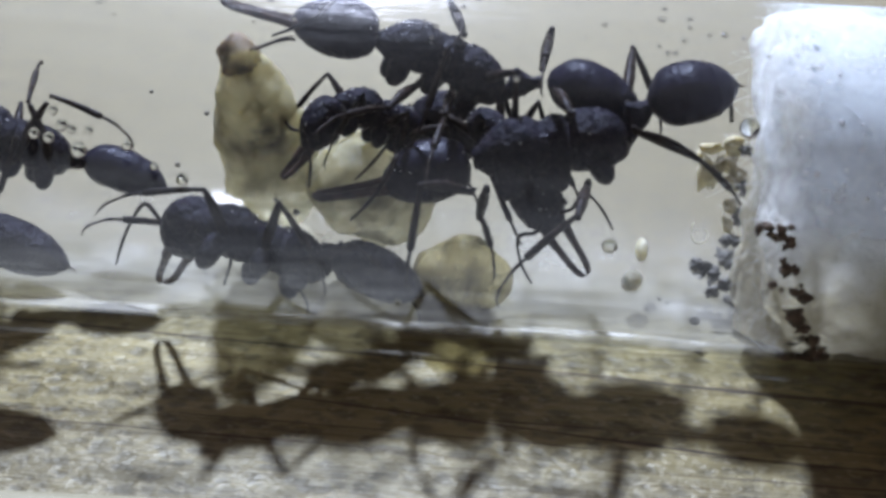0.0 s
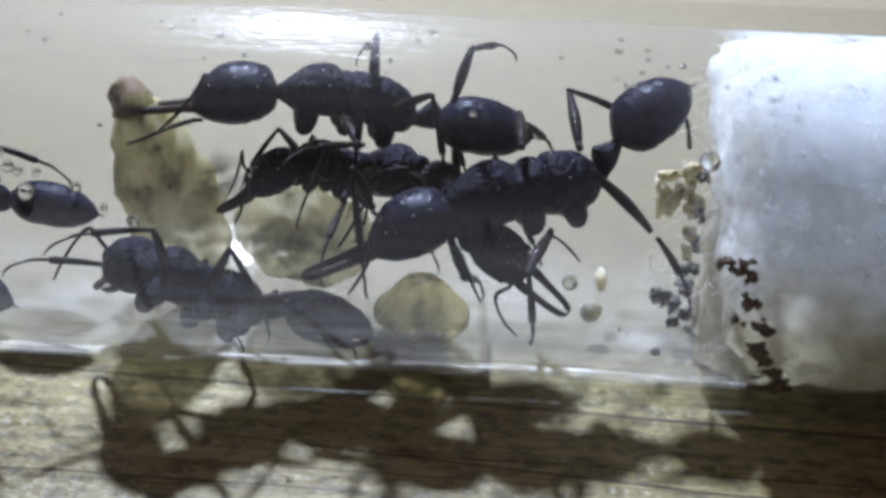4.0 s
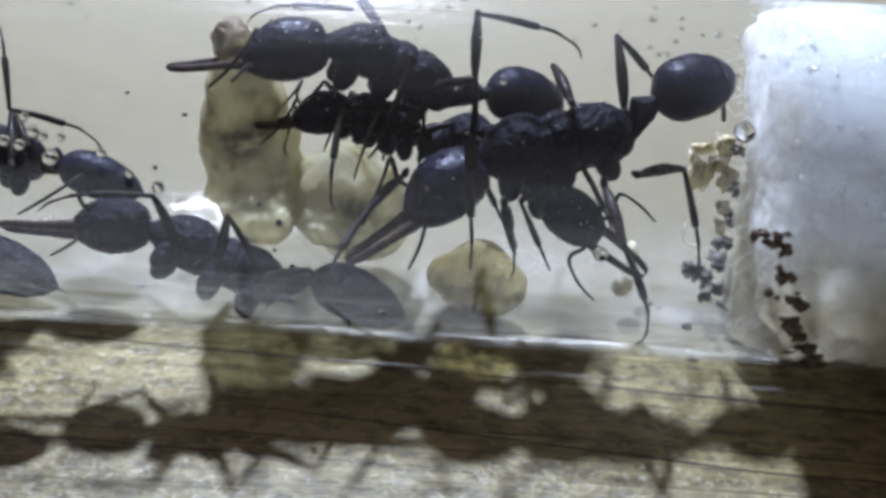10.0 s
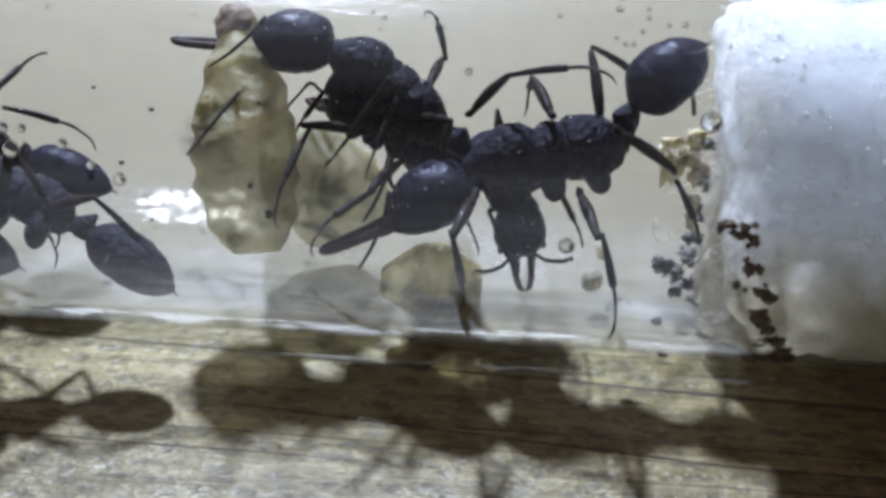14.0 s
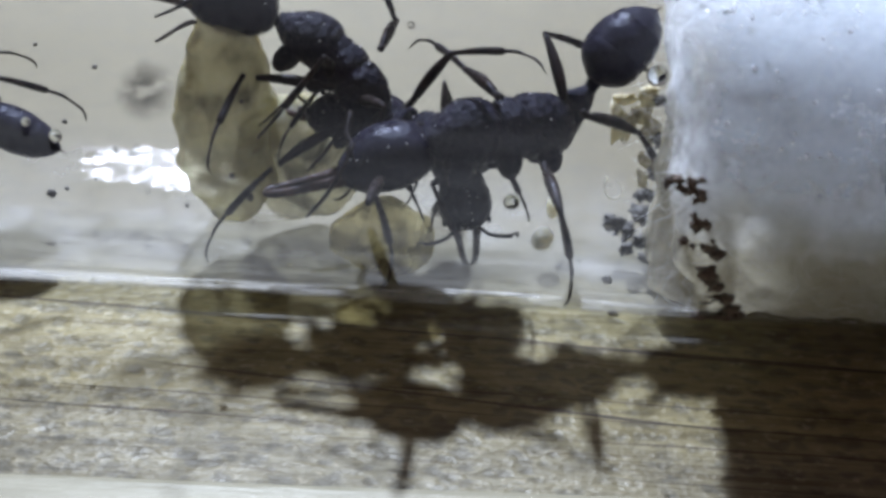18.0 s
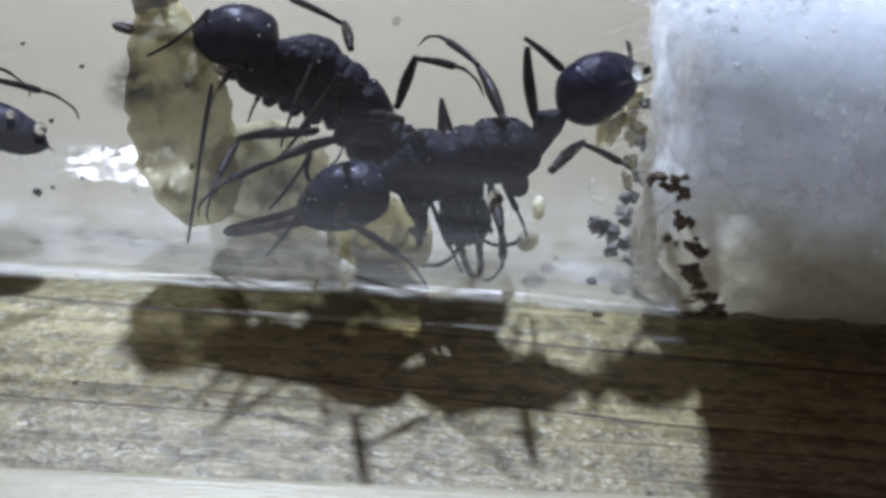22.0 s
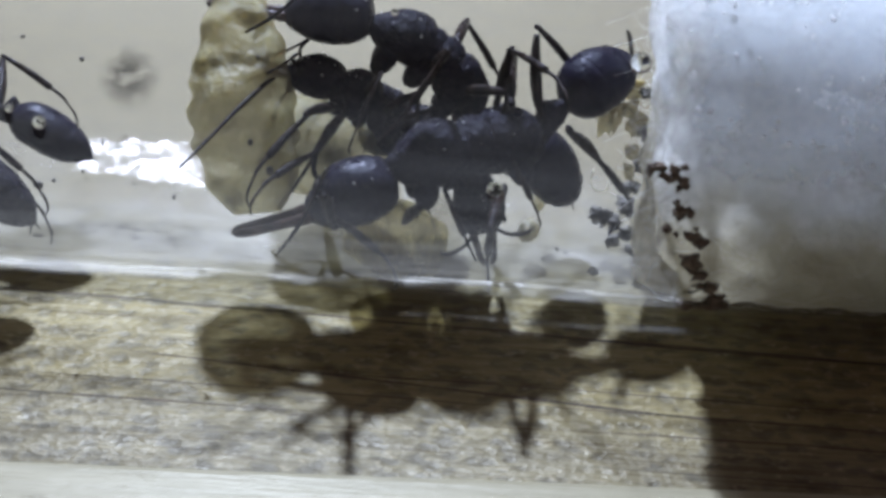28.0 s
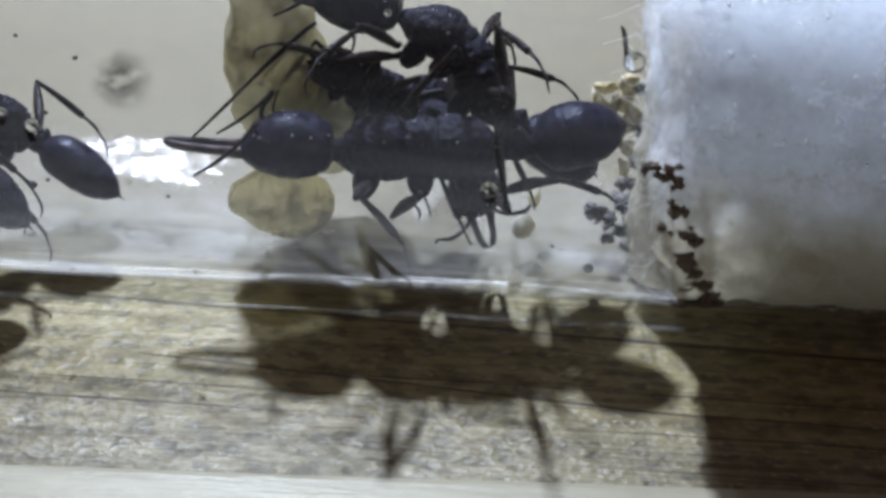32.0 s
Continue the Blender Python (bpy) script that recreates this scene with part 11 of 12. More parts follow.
    walk(ANT_G["gaster"], [(0, P(-3.29, -0.71, 0.67, -38.4, 24.3, -138.5)), (1, P(-3.28, -0.72, 0.67, -38.5, 24.2, -138.5)), (2, P(-3.28, -0.72, 0.67, -38.8, 23.9, -138.6)), (3, P(-3.29, -0.72, 0.62, -35.7, 25.5, -136.5)), (6, P(-3.24, -0.66, 0.63, -38.8, 24.2, -138.5)), (7, P(-3.24, -0.71, 0.64, -39.4, 23.2, -138.7)), (8, P(-3.24, -0.70, 0.65, -39.8, 22.7, -138.8)), (9, P(-3.23, -0.68, 0.63, -39.8, 23.1, -138.7)), (10, P(-3.21, -0.67, 0.61, -39.7, 23.3, -138.7)), (11, P(-3.21, -0.68, 0.61, -39.8, 23.3, -138.7)), (12, P(-3.22, -0.69, 0.62, -39.8, 23.2, -138.7)), (13, P(-3.22, -0.68, 0.62, -39.8, 23.2, -138.7)), (16, P(-3.21, -0.68, 0.62, -40.3, 22.8, -138.8)), (17, P(-3.21, -0.71, 0.62, -40.3, 22.8, -138.8)), (18, P(-3.21, -0.71, 0.62, -40.6, 22.5, -138.9)), (19, P(-3.22, -0.71, 0.63, -40.5, 22.7, -138.9)), (20, P(-3.21, -0.70, 0.62, -40.7, 22.6, -138.9)), (21, P(-3.21, -0.70, 0.62, -40.7, 22.6, -138.9)), (22, P(-3.22, -0.70, 0.63, -40.6, 22.7, -138.9)), (23, P(-3.24, -0.71, 0.65, -40.4, 22.8, -138.8)), (24, P(-3.23, -0.71, 0.64, -40.5, 22.7, -138.8)), (25, P(-3.22, -0.68, 0.64, -40.6, 22.6, -138.8)), (28, P(-3.21, -0.70, 0.63, -40.6, 22.6, -138.9)), (29, P(-3.20, -0.68, 0.62, -40.6, 22.6, -138.8)), (30, P(-3.21, -0.68, 0.62, -40.4, 22.6, -138.8)), (31, P(-3.22, -0.70, 0.64, -40.6, 22.5, -138.9)), (32, P(-3.21, -0.70, 0.63, -40.6, 22.4, -138.9))])
    walk(ANT_G["femur4"], [(0, P(-1.46, 0.39, -0.60, 0.0, -38.7, 144.4)), (1, P(-1.46, 0.39, -0.60, 0.0, -38.7, 144.4)), (2, P(-1.46, 0.39, -0.60, 0.0, -38.7, 144.4)), (3, P(-1.46, 0.39, -0.60, 0.0, -38.7, 144.4)), (6, P(-1.46, 0.39, -0.60, 0.0, -38.7, 144.4)), (7, P(-1.46, 0.39, -0.60, 0.0, -38.7, 144.4)), (8, P(-1.46, 0.39, -0.60, 0.0, -38.7, 144.4)), (9, P(-1.46, 0.39, -0.60, -0.0, -38.7, 144.4)), (10, P(-1.46, 0.39, -0.60, 0.0, -38.7, 144.4)), (11, P(-1.46, 0.39, -0.60, 0.0, -38.7, 144.4)), (12, P(-1.46, 0.39, -0.60, 0.0, -38.7, 144.4)), (13, P(-1.46, 0.39, -0.60, 0.0, -38.7, 144.4)), (16, P(-1.46, 0.39, -0.60, 0.0, -38.7, 144.4)), (17, P(-1.46, 0.39, -0.60, 0.0, -38.7, 144.4)), (18, P(-1.46, 0.39, -0.60, 0.0, -38.7, 144.4)), (19, P(-1.46, 0.39, -0.60, -0.0, -38.7, 144.4)), (20, P(-1.46, 0.39, -0.60, 0.0, -38.7, 144.4)), (21, P(-1.46, 0.39, -0.60, 0.0, -38.7, 144.4)), (22, P(-1.46, 0.39, -0.60, 0.0, -38.7, 144.4)), (23, P(-1.46, 0.39, -0.60, -0.0, -38.7, 144.4)), (24, P(-1.46, 0.39, -0.60, 0.0, -38.7, 144.4)), (25, P(-1.46, 0.39, -0.60, 0.0, -38.7, 144.4)), (28, P(-1.46, 0.39, -0.60, -0.0, -38.7, 144.4)), (29, P(-1.46, 0.39, -0.60, 0.0, -38.7, 144.4)), (30, P(-1.46, 0.39, -0.60, 0.0, -38.7, 144.4)), (31, P(-1.46, 0.39, -0.60, 0.0, -38.7, 144.4)), (32, P(-1.46, 0.39, -0.60, 0.0, -38.7, 144.4))])
    walk(ANT_G["tibia4"], [(0, P(-3.10, 1.56, 1.01, 42.0, 83.8, -136.7)), (1, P(-3.10, 1.56, 1.01, 41.0, 83.9, -137.7)), (2, P(-3.10, 1.56, 1.01, 19.0, 81.1, -159.8)), (3, P(-3.10, 1.56, 1.01, 23.8, 80.5, -154.9)), (6, P(-3.10, 1.56, 1.01, 44.8, 83.1, -133.7)), (7, P(-3.10, 1.56, 1.01, 39.8, 84.0, -138.9)), (8, P(-3.10, 1.56, 1.01, 40.0, 84.1, -138.8)), (9, P(-3.10, 1.56, 1.01, 42.5, 83.7, -136.1)), (10, P(-3.10, 1.56, 1.01, 43.1, 83.5, -135.5)), (11, P(-3.10, 1.56, 1.01, 20.9, 80.9, -157.9)), (12, P(-3.10, 1.56, 1.01, 20.3, 81.0, -158.6)), (13, P(-3.10, 1.56, 1.01, 20.5, 80.9, -158.3)), (16, P(-3.10, 1.56, 1.01, 20.0, 81.0, -158.8)), (17, P(-3.10, 1.56, 1.01, 39.8, 84.1, -138.9)), (18, P(-3.10, 1.56, 1.01, 38.5, 84.2, -140.2)), (19, P(-3.10, 1.56, 1.01, 39.5, 84.1, -139.3)), (20, P(-3.10, 1.56, 1.01, 39.5, 84.1, -139.3)), (21, P(-3.10, 1.56, 1.01, 39.8, 84.1, -138.8)), (22, P(-3.10, 1.56, 1.01, 39.7, 84.1, -139.1)), (23, P(-3.10, 1.56, 1.01, 39.1, 84.2, -139.6)), (24, P(-3.10, 1.56, 1.01, 39.1, 84.2, -139.6)), (25, P(-3.10, 1.56, 1.01, 41.2, 83.9, -137.4)), (28, P(-3.10, 1.56, 1.01, 40.1, 84.1, -138.6)), (29, P(-3.10, 1.56, 1.01, 40.8, 83.9, -137.8)), (30, P(-3.10, 1.56, 1.01, 40.9, 84.0, -137.9)), (31, P(-3.10, 1.56, 1.01, 39.7, 84.1, -139.0)), (32, P(-3.10, 1.56, 1.01, 39.3, 84.1, -139.5))])
    walk(ANT_G["femur5"], [(0, P(-1.46, -0.39, -0.60, 0.0, -38.7, -144.4)), (1, P(-1.46, -0.39, -0.60, 0.0, -38.7, -144.4)), (2, P(-1.46, -0.39, -0.60, 0.0, -38.7, -144.4)), (3, P(-1.46, -0.39, -0.60, 0.0, -38.7, -144.4)), (6, P(-1.46, -0.39, -0.60, 0.0, -38.7, -144.4)), (7, P(-1.46, -0.39, -0.60, 0.0, -38.7, -144.4)), (8, P(-1.46, -0.39, -0.60, -0.0, -38.7, -144.4)), (9, P(-1.46, -0.39, -0.60, 0.0, -38.7, -144.4)), (10, P(-1.46, -0.39, -0.60, 0.0, -38.7, -144.4)), (11, P(-1.46, -0.39, -0.60, 0.0, -38.7, -144.4)), (12, P(-1.46, -0.39, -0.60, -0.0, -38.7, -144.4)), (13, P(-1.46, -0.39, -0.60, 0.0, -38.7, -144.4)), (16, P(-1.46, -0.39, -0.60, 0.0, -38.7, -144.4)), (17, P(-1.46, -0.39, -0.60, -0.0, -38.7, -144.4)), (18, P(-1.46, -0.39, -0.60, 0.0, -38.7, -144.4)), (19, P(-1.46, -0.39, -0.60, 0.0, -38.7, -144.4)), (20, P(-1.46, -0.39, -0.60, -0.0, -38.7, -144.4)), (21, P(-1.46, -0.39, -0.60, 0.0, -38.7, -144.4)), (22, P(-1.46, -0.39, -0.60, 0.0, -38.7, -144.4)), (23, P(-1.46, -0.39, -0.60, -0.0, -38.7, -144.4)), (24, P(-1.46, -0.39, -0.60, 0.0, -38.7, -144.4)), (25, P(-1.46, -0.39, -0.60, -0.0, -38.7, -144.4)), (28, P(-1.46, -0.39, -0.60, -0.0, -38.7, -144.4)), (29, P(-1.46, -0.39, -0.60, 0.0, -38.7, -144.4)), (30, P(-1.46, -0.39, -0.60, -0.0, -38.7, -144.4)), (31, P(-1.46, -0.39, -0.60, 0.0, -38.7, -144.4)), (32, P(-1.46, -0.39, -0.60, -0.0, -38.7, -144.4))])
    walk(ANT_G["tibia5"], [(0, P(-3.10, -1.56, 1.01, 2.4, 73.9, -178.1)), (1, P(-3.10, -1.56, 1.01, 2.2, 73.9, -178.3)), (2, P(-3.10, -1.56, 1.01, 2.1, 73.9, -178.4)), (3, P(-3.10, -1.56, 1.01, 3.2, 73.8, -177.3)), (6, P(-3.10, -1.56, 1.01, 3.0, 73.8, -177.5)), (7, P(-3.10, -1.56, 1.01, 2.1, 73.9, -178.4)), (8, P(-3.10, -1.56, 1.01, 2.0, 73.9, -178.5)), (9, P(-3.10, -1.56, 1.01, 2.4, 73.9, -178.0)), (10, P(-3.10, -1.56, 1.01, 2.6, 73.9, -177.9)), (11, P(-3.10, -1.56, 1.01, 6.6, 77.7, -173.7)), (12, P(-3.10, -1.56, 1.01, 6.3, 77.8, -174.1)), (13, P(-3.10, -1.56, 1.01, 6.4, 77.7, -173.9)), (16, P(-3.10, -1.56, 1.01, 13.4, 81.5, -166.8)), (17, P(-3.10, -1.56, 1.01, 84.5, 87.1, -95.6)), (18, P(-3.10, -1.56, 1.01, 26.4, 85.3, -153.8)), (19, P(-3.10, -1.56, 1.01, 27.9, 85.2, -152.3)), (20, P(-3.10, -1.56, 1.01, 84.5, 87.2, -95.6)), (21, P(-3.10, -1.56, 1.01, 137.1, 85.0, -42.9)), (22, P(-3.10, -1.56, 1.01, 137.2, 85.0, -42.8)), (23, P(-3.10, -1.56, 1.01, 84.6, 87.2, -95.5)), (24, P(-3.10, -1.56, 1.01, 84.6, 87.2, -95.5)), (25, P(-3.10, -1.56, 1.01, 30.9, 85.0, -149.3)), (28, P(-3.10, -1.56, 1.01, 136.5, 84.9, -43.5)), (29, P(-3.10, -1.56, 1.01, 84.1, 86.8, -95.9)), (30, P(-3.10, -1.56, 1.01, 84.2, 86.9, -95.9)), (31, P(-3.10, -1.56, 1.01, 28.3, 85.2, -151.9)), (32, P(-3.10, -1.56, 1.01, 27.6, 85.2, -152.6))])
    walk(ANT_H["base"], [(0, P(-8.54, 3.26, 8.24, 11.7, -31.3, -152.7)), (1, P(-8.67, 2.94, 7.75, 9.5, -29.8, -137.8)), (2, P(-8.57, 2.96, 7.77, 9.7, -29.0, -139.6)), (3, P(-8.35, 2.76, 7.46, 10.7, -27.9, -146.6)), (6, P(-8.36, 3.27, 8.25, 8.3, -29.8, -131.1)), (7, P(-9.09, 3.35, 8.37, 8.6, -32.2, -131.8)), (8, P(-9.07, 3.19, 8.13, 8.1, -27.3, -130.2)), (9, P(-8.46, 3.21, 8.16, 8.2, -28.1, -130.5)), (10, P(-7.65, 3.23, 8.19, 9.2, -34.3, -134.2)), (11, P(-6.42, 2.95, 7.77, 8.9, -35.0, -132.5)), (12, P(-7.60, 3.33, 8.33, 9.1, -36.6, -132.8)), (13, P(-7.13, 3.30, 8.30, 9.5, -39.7, -133.2)), (16, P(-3.71, 2.16, 6.56, 8.7, -32.6, -132.0)), (17, P(-3.96, 1.85, 6.09, 9.1, -36.2, -132.8)), (19, P(-3.86, 2.17, 6.57, 9.1, -36.2, -132.8)), (22, P(-6.40, 2.83, 7.57, 8.9, -35.0, -132.5)), (23, P(-6.54, 2.77, 7.49, 8.9, -34.9, -132.5)), (24, P(-5.50, 2.60, 7.22, 9.5, -39.6, -133.2)), (25, P(-3.87, 2.51, 7.08, 9.1, -36.7, -132.8)), (28, P(-3.55, 2.45, 7.00, 9.5, -39.8, -133.2)), (29, P(-2.83, 2.47, 7.03, 9.1, -28.7, -135.9)), (30, P(-3.49, 2.62, 7.26, 8.9, -34.2, -132.4)), (31, P(-3.41, 2.85, 7.60, 8.8, -34.1, -132.3)), (32, P(-3.32, 2.78, 7.49, 9.3, -38.3, -133.0))])
    walk(ANT_H["pronotum"], [(0, P(0.00, -0.00, 0.00, -0.6, 0.2, -1.3)), (1, P(-0.00, -0.00, 0.00, -0.3, 0.1, -0.9)), (2, P(-0.00, 0.00, 0.00, -0.4, 0.1, -0.9)), (3, P(0.00, 0.00, 0.00, -0.4, 0.2, -1.1)), (6, P(0.00, 0.00, 0.00, 0.0, -0.0, 0.0)), (7, P(0.00, 0.00, 0.00, 0.0, -0.0, 0.0)), (8, P(-0.00, 0.00, 0.00, 0.0, -0.0, 0.0)), (9, P(0.00, 0.00, 0.00, 0.0, -0.0, 0.0)), (10, P(-0.00, -0.00, -0.00, -0.3, 0.0, -0.7)), (11, P(0.00, -0.00, 0.00, 0.0, -0.0, 0.0)), (12, P(-0.00, 0.00, 0.00, 0.0, 0.0, 0.0)), (13, P(-0.00, -0.00, 0.00, 0.0, 0.0, 0.0)), (16, P(0.00, 0.00, 0.00, 0.0, -0.0, 0.0)), (17, P(0.00, 0.00, 0.00, 0.0, 0.0, 0.0)), (19, P(0.00, 0.00, 0.00, 0.0, 0.0, 0.0)), (22, P(0.00, -0.00, -0.00, 0.0, -0.0, 0.0)), (23, P(0.00, 0.00, 0.00, 0.0, -0.0, 0.0)), (24, P(0.00, 0.00, 0.00, 0.0, 0.0, 0.0)), (25, P(0.00, 0.00, 0.00, 0.0, 0.0, 0.0)), (28, P(0.00, 0.00, -0.00, 0.0, 0.0, 0.0)), (29, P(0.00, 0.00, 0.00, -0.3, 0.1, -0.8)), (30, P(0.00, -0.00, 0.00, 0.0, -0.0, 0.0)), (31, P(0.00, 0.00, 0.00, 0.0, -0.0, 0.0)), (32, P(-0.00, -0.00, 0.00, 0.0, 0.0, 0.0))])
    walk(ANT_H["propodeum"], [(0, P(0.00, -0.00, 0.00, -0.5, 0.2, -178.9)), (1, P(-0.00, -0.00, 0.00, -0.3, 0.1, -179.2)), (2, P(-0.00, 0.00, 0.00, -0.3, 0.1, -179.2)), (3, P(0.00, 0.00, 0.00, -0.4, 0.2, -179.1)), (6, P(0.00, 0.00, 0.00, 0.0, -0.0, 180.0)), (7, P(0.00, 0.00, 0.00, 0.0, -0.0, 180.0)), (8, P(-0.00, 0.00, 0.00, 0.0, -0.0, 180.0)), (9, P(0.00, 0.00, 0.00, 0.0, -0.0, 180.0)), (10, P(-0.00, -0.00, -0.00, -0.3, 0.0, -179.4)), (11, P(0.00, -0.00, 0.00, 0.0, -0.0, 180.0)), (12, P(-0.00, 0.00, 0.00, 0.0, 0.0, 180.0)), (13, P(-0.00, -0.00, 0.00, 0.0, 0.0, 180.0)), (16, P(0.00, 0.00, 0.00, 0.0, -0.0, 180.0)), (17, P(0.00, 0.00, 0.00, 0.0, 0.0, 180.0)), (19, P(0.00, 0.00, 0.00, 0.0, 0.0, 180.0)), (22, P(0.00, -0.00, -0.00, 0.0, -0.0, 180.0)), (23, P(0.00, 0.00, 0.00, 0.0, -0.0, 180.0)), (24, P(0.00, 0.00, 0.00, 0.0, 0.0, 180.0)), (25, P(0.00, 0.00, 0.00, 0.0, 0.0, 180.0)), (28, P(0.00, 0.00, -0.00, 0.0, 0.0, 180.0)), (29, P(0.00, 0.00, 0.00, -0.2, 0.1, -179.3)), (30, P(0.00, -0.00, 0.00, 0.0, -0.0, 180.0)), (31, P(0.00, 0.00, 0.00, 0.0, -0.0, 180.0)), (32, P(-0.00, -0.00, 0.00, 0.0, 0.0, 180.0))])
    walk(ANT_H["head"], [(0, P(2.14, -0.04, -0.08, -7.2, 76.2, -10.7)), (1, P(2.09, 0.04, -0.10, -17.6, 51.8, -43.0)), (2, P(2.09, 0.04, -0.11, -16.8, 57.5, -38.6)), (3, P(2.17, -0.05, -0.09, -13.1, 57.8, -29.7)), (6, P(2.00, 0.23, -0.10, -21.9, 28.0, -79.3)), (7, P(1.95, 0.29, -0.07, -25.5, 25.7, -94.1)), (8, P(1.86, 0.43, -0.04, -18.7, 17.3, -89.0)), (9, P(2.02, 0.20, -0.09, -19.9, 23.8, -82.2)), (10, P(2.10, 0.04, -0.08, -20.4, 27.1, -52.9)), (11, P(2.00, 0.21, -0.08, -25.5, 5.9, -81.1)), (12, P(1.99, 0.22, -0.10, -27.5, 7.2, -102.0)), (13, P(1.94, 0.28, -0.11, -30.2, 1.3, -100.2)), (16, P(1.93, 0.31, -0.07, -23.1, 2.7, -100.9)), (17, P(1.94, 0.29, -0.07, -27.2, 3.9, -93.2)), (19, P(1.93, 0.30, -0.09, -27.2, 3.9, -93.5)), (22, P(1.95, 0.28, -0.11, -25.9, 4.0, -93.3)), (23, P(1.95, 0.28, -0.11, -26.9, 19.1, -87.3)), (24, P(1.92, 0.32, -0.11, -32.9, 24.4, -90.1)), (25, P(1.99, 0.22, -0.11, -28.9, 16.8, -98.0)), (28, P(2.09, 0.07, -0.09, -25.4, 6.0, -55.6)), (29, P(2.14, -0.01, -0.12, -19.9, 4.0, -100.6)), (30, P(2.06, 0.13, -0.11, -25.2, 9.9, -103.9)), (31, P(2.05, 0.14, -0.12, -24.3, 0.6, -105.0)), (32, P(1.93, 0.30, -0.11, -28.3, -0.7, -105.1))])
    walk(ANT_H["petiole"], [(0, P(-2.46, -0.05, -0.01, 14.5, -17.7, 144.0)), (1, P(-2.46, -0.03, -0.00, 15.9, -13.9, 131.6)), (2, P(-2.46, -0.03, -0.01, 15.0, -14.6, 133.5)), (3, P(-2.46, -0.04, -0.01, 13.5, -10.5, 139.4)), (6, P(-2.46, 0.00, 0.00, 16.6, -21.1, 126.5)), (7, P(-2.46, 0.00, 0.00, 18.7, -26.2, 126.2)), (7.33, P(-2.46, 0.00, 0.00, 18.8, -26.2, 126.1)), (7.67, P(-2.46, 0.00, 0.00, -14.5, 23.2, -52.6)), (8, P(-2.46, 0.00, 0.00, -14.5, 23.2, -52.7)), (8.33, P(-2.46, 0.00, 0.00, -12.9, 24.4, -47.4)), (8.67, P(-2.46, 0.00, 0.00, 16.5, -8.2, 120.7)), (9, P(-2.46, 0.00, 0.00, 15.2, -9.5, 125.6)), (10, P(-2.46, -0.03, -0.00, 20.9, 0.3, 126.5)), (11, P(-2.46, 0.00, 0.00, 21.8, 1.9, 125.0)), (12, P(-2.46, 0.00, -0.00, 23.5, 3.5, 125.0)), (13, P(-2.46, 0.00, -0.00, 25.4, -4.0, 124.6)), (14, P(-2.46, 0.00, -0.00, 32.2, -18.3, 143.1)), (15, P(-2.46, 0.00, 0.00, -16.8, -62.3, -99.6)), (16, P(-2.46, 0.00, 0.00, -42.0, -53.7, -58.2)), (17, P(-2.46, 0.00, -0.00, -75.6, -67.3, -53.4)), (19, P(-2.46, 0.00, -0.00, -55.6, -57.5, -53.9)), (22, P(-2.46, 0.00, 0.00, -95.0, -77.0, -56.5)), (22.5, P(-2.46, 0.00, 0.00, 35.3, -46.1, 148.7)), (23, P(-2.46, 0.00, 0.00, 22.3, 5.6, 125.0)), (24, P(-2.46, 0.00, -0.00, 26.1, -32.3, 122.6)), (25, P(-2.46, 0.00, -0.00, 22.7, -26.3, 124.5)), (28, P(-2.46, 0.00, -0.00, 25.2, -20.7, 123.4)), (29, P(-2.46, -0.03, -0.00, 15.1, -16.2, 130.7)), (30, P(-2.46, 0.00, 0.00, 22.4, -42.6, 125.9)), (31, P(-2.46, 0.00, 0.00, 23.1, -46.8, 126.1)), (32, P(-2.46, 0.00, -0.00, 87.4, -86.2, 85.7))])
    walk(ANT_H["gaster"], [(0, P(-2.87, 0.25, 0.16, -2.6, -1.4, -174.4)), (1, P(-2.77, 0.32, 0.11, 2.8, 2.7, 173.1)), (2, P(-2.78, 0.30, 0.12, 1.9, 3.2, 175.1)), (3, P(-2.88, 0.32, 0.09, -1.1, 4.4, -177.2)), (6, P(-2.58, 0.16, 0.08, 4.0, 4.9, 169.6)), (7, P(-2.52, 0.08, 0.05, 4.4, 3.3, 169.9)), (8, P(-2.34, -0.15, -0.08, 3.9, 14.0, 169.2)), (9, P(-2.51, 0.08, 0.02, 3.9, 10.4, 169.3)), (10, P(-2.65, 0.23, -0.00, 4.2, 8.2, 171.9)), (11, P(-2.52, 0.09, -0.00, 4.9, 7.8, 170.5)), (12, P(-2.52, 0.08, -0.01, 5.2, 8.3, 170.8)), (13, P(-2.47, 0.03, 0.00, 5.7, 7.3, 171.1)), (16, P(-2.42, -0.06, 0.09, 4.3, 0.6, 169.9)), (17, P(-2.43, -0.04, 0.11, 4.9, -3.0, 170.0)), (19, P(-2.43, -0.04, 0.07, 5.1, 2.1, 170.1)), (22, P(-2.45, -0.02, 0.09, 4.9, 3.3, 170.1)), (23, P(-2.50, 0.06, -0.01, 4.9, 9.4, 170.7)), (24, P(-2.48, 0.03, 0.02, 5.8, 4.9, 170.6)), (25, P(-2.51, 0.07, 0.04, 5.2, 6.3, 170.5)), (28, P(-2.53, 0.12, 0.05, 5.9, 4.2, 170.5)), (29, P(-2.64, 0.19, 0.08, 2.5, 8.6, 173.7)), (30, P(-2.61, 0.21, 0.24, 4.1, -7.6, 170.7)), (31, P(-2.57, 0.16, 0.21, 4.3, -4.6, 170.3)), (32, P(-2.46, 0.02, 0.30, 4.6, -13.6, 170.8))])
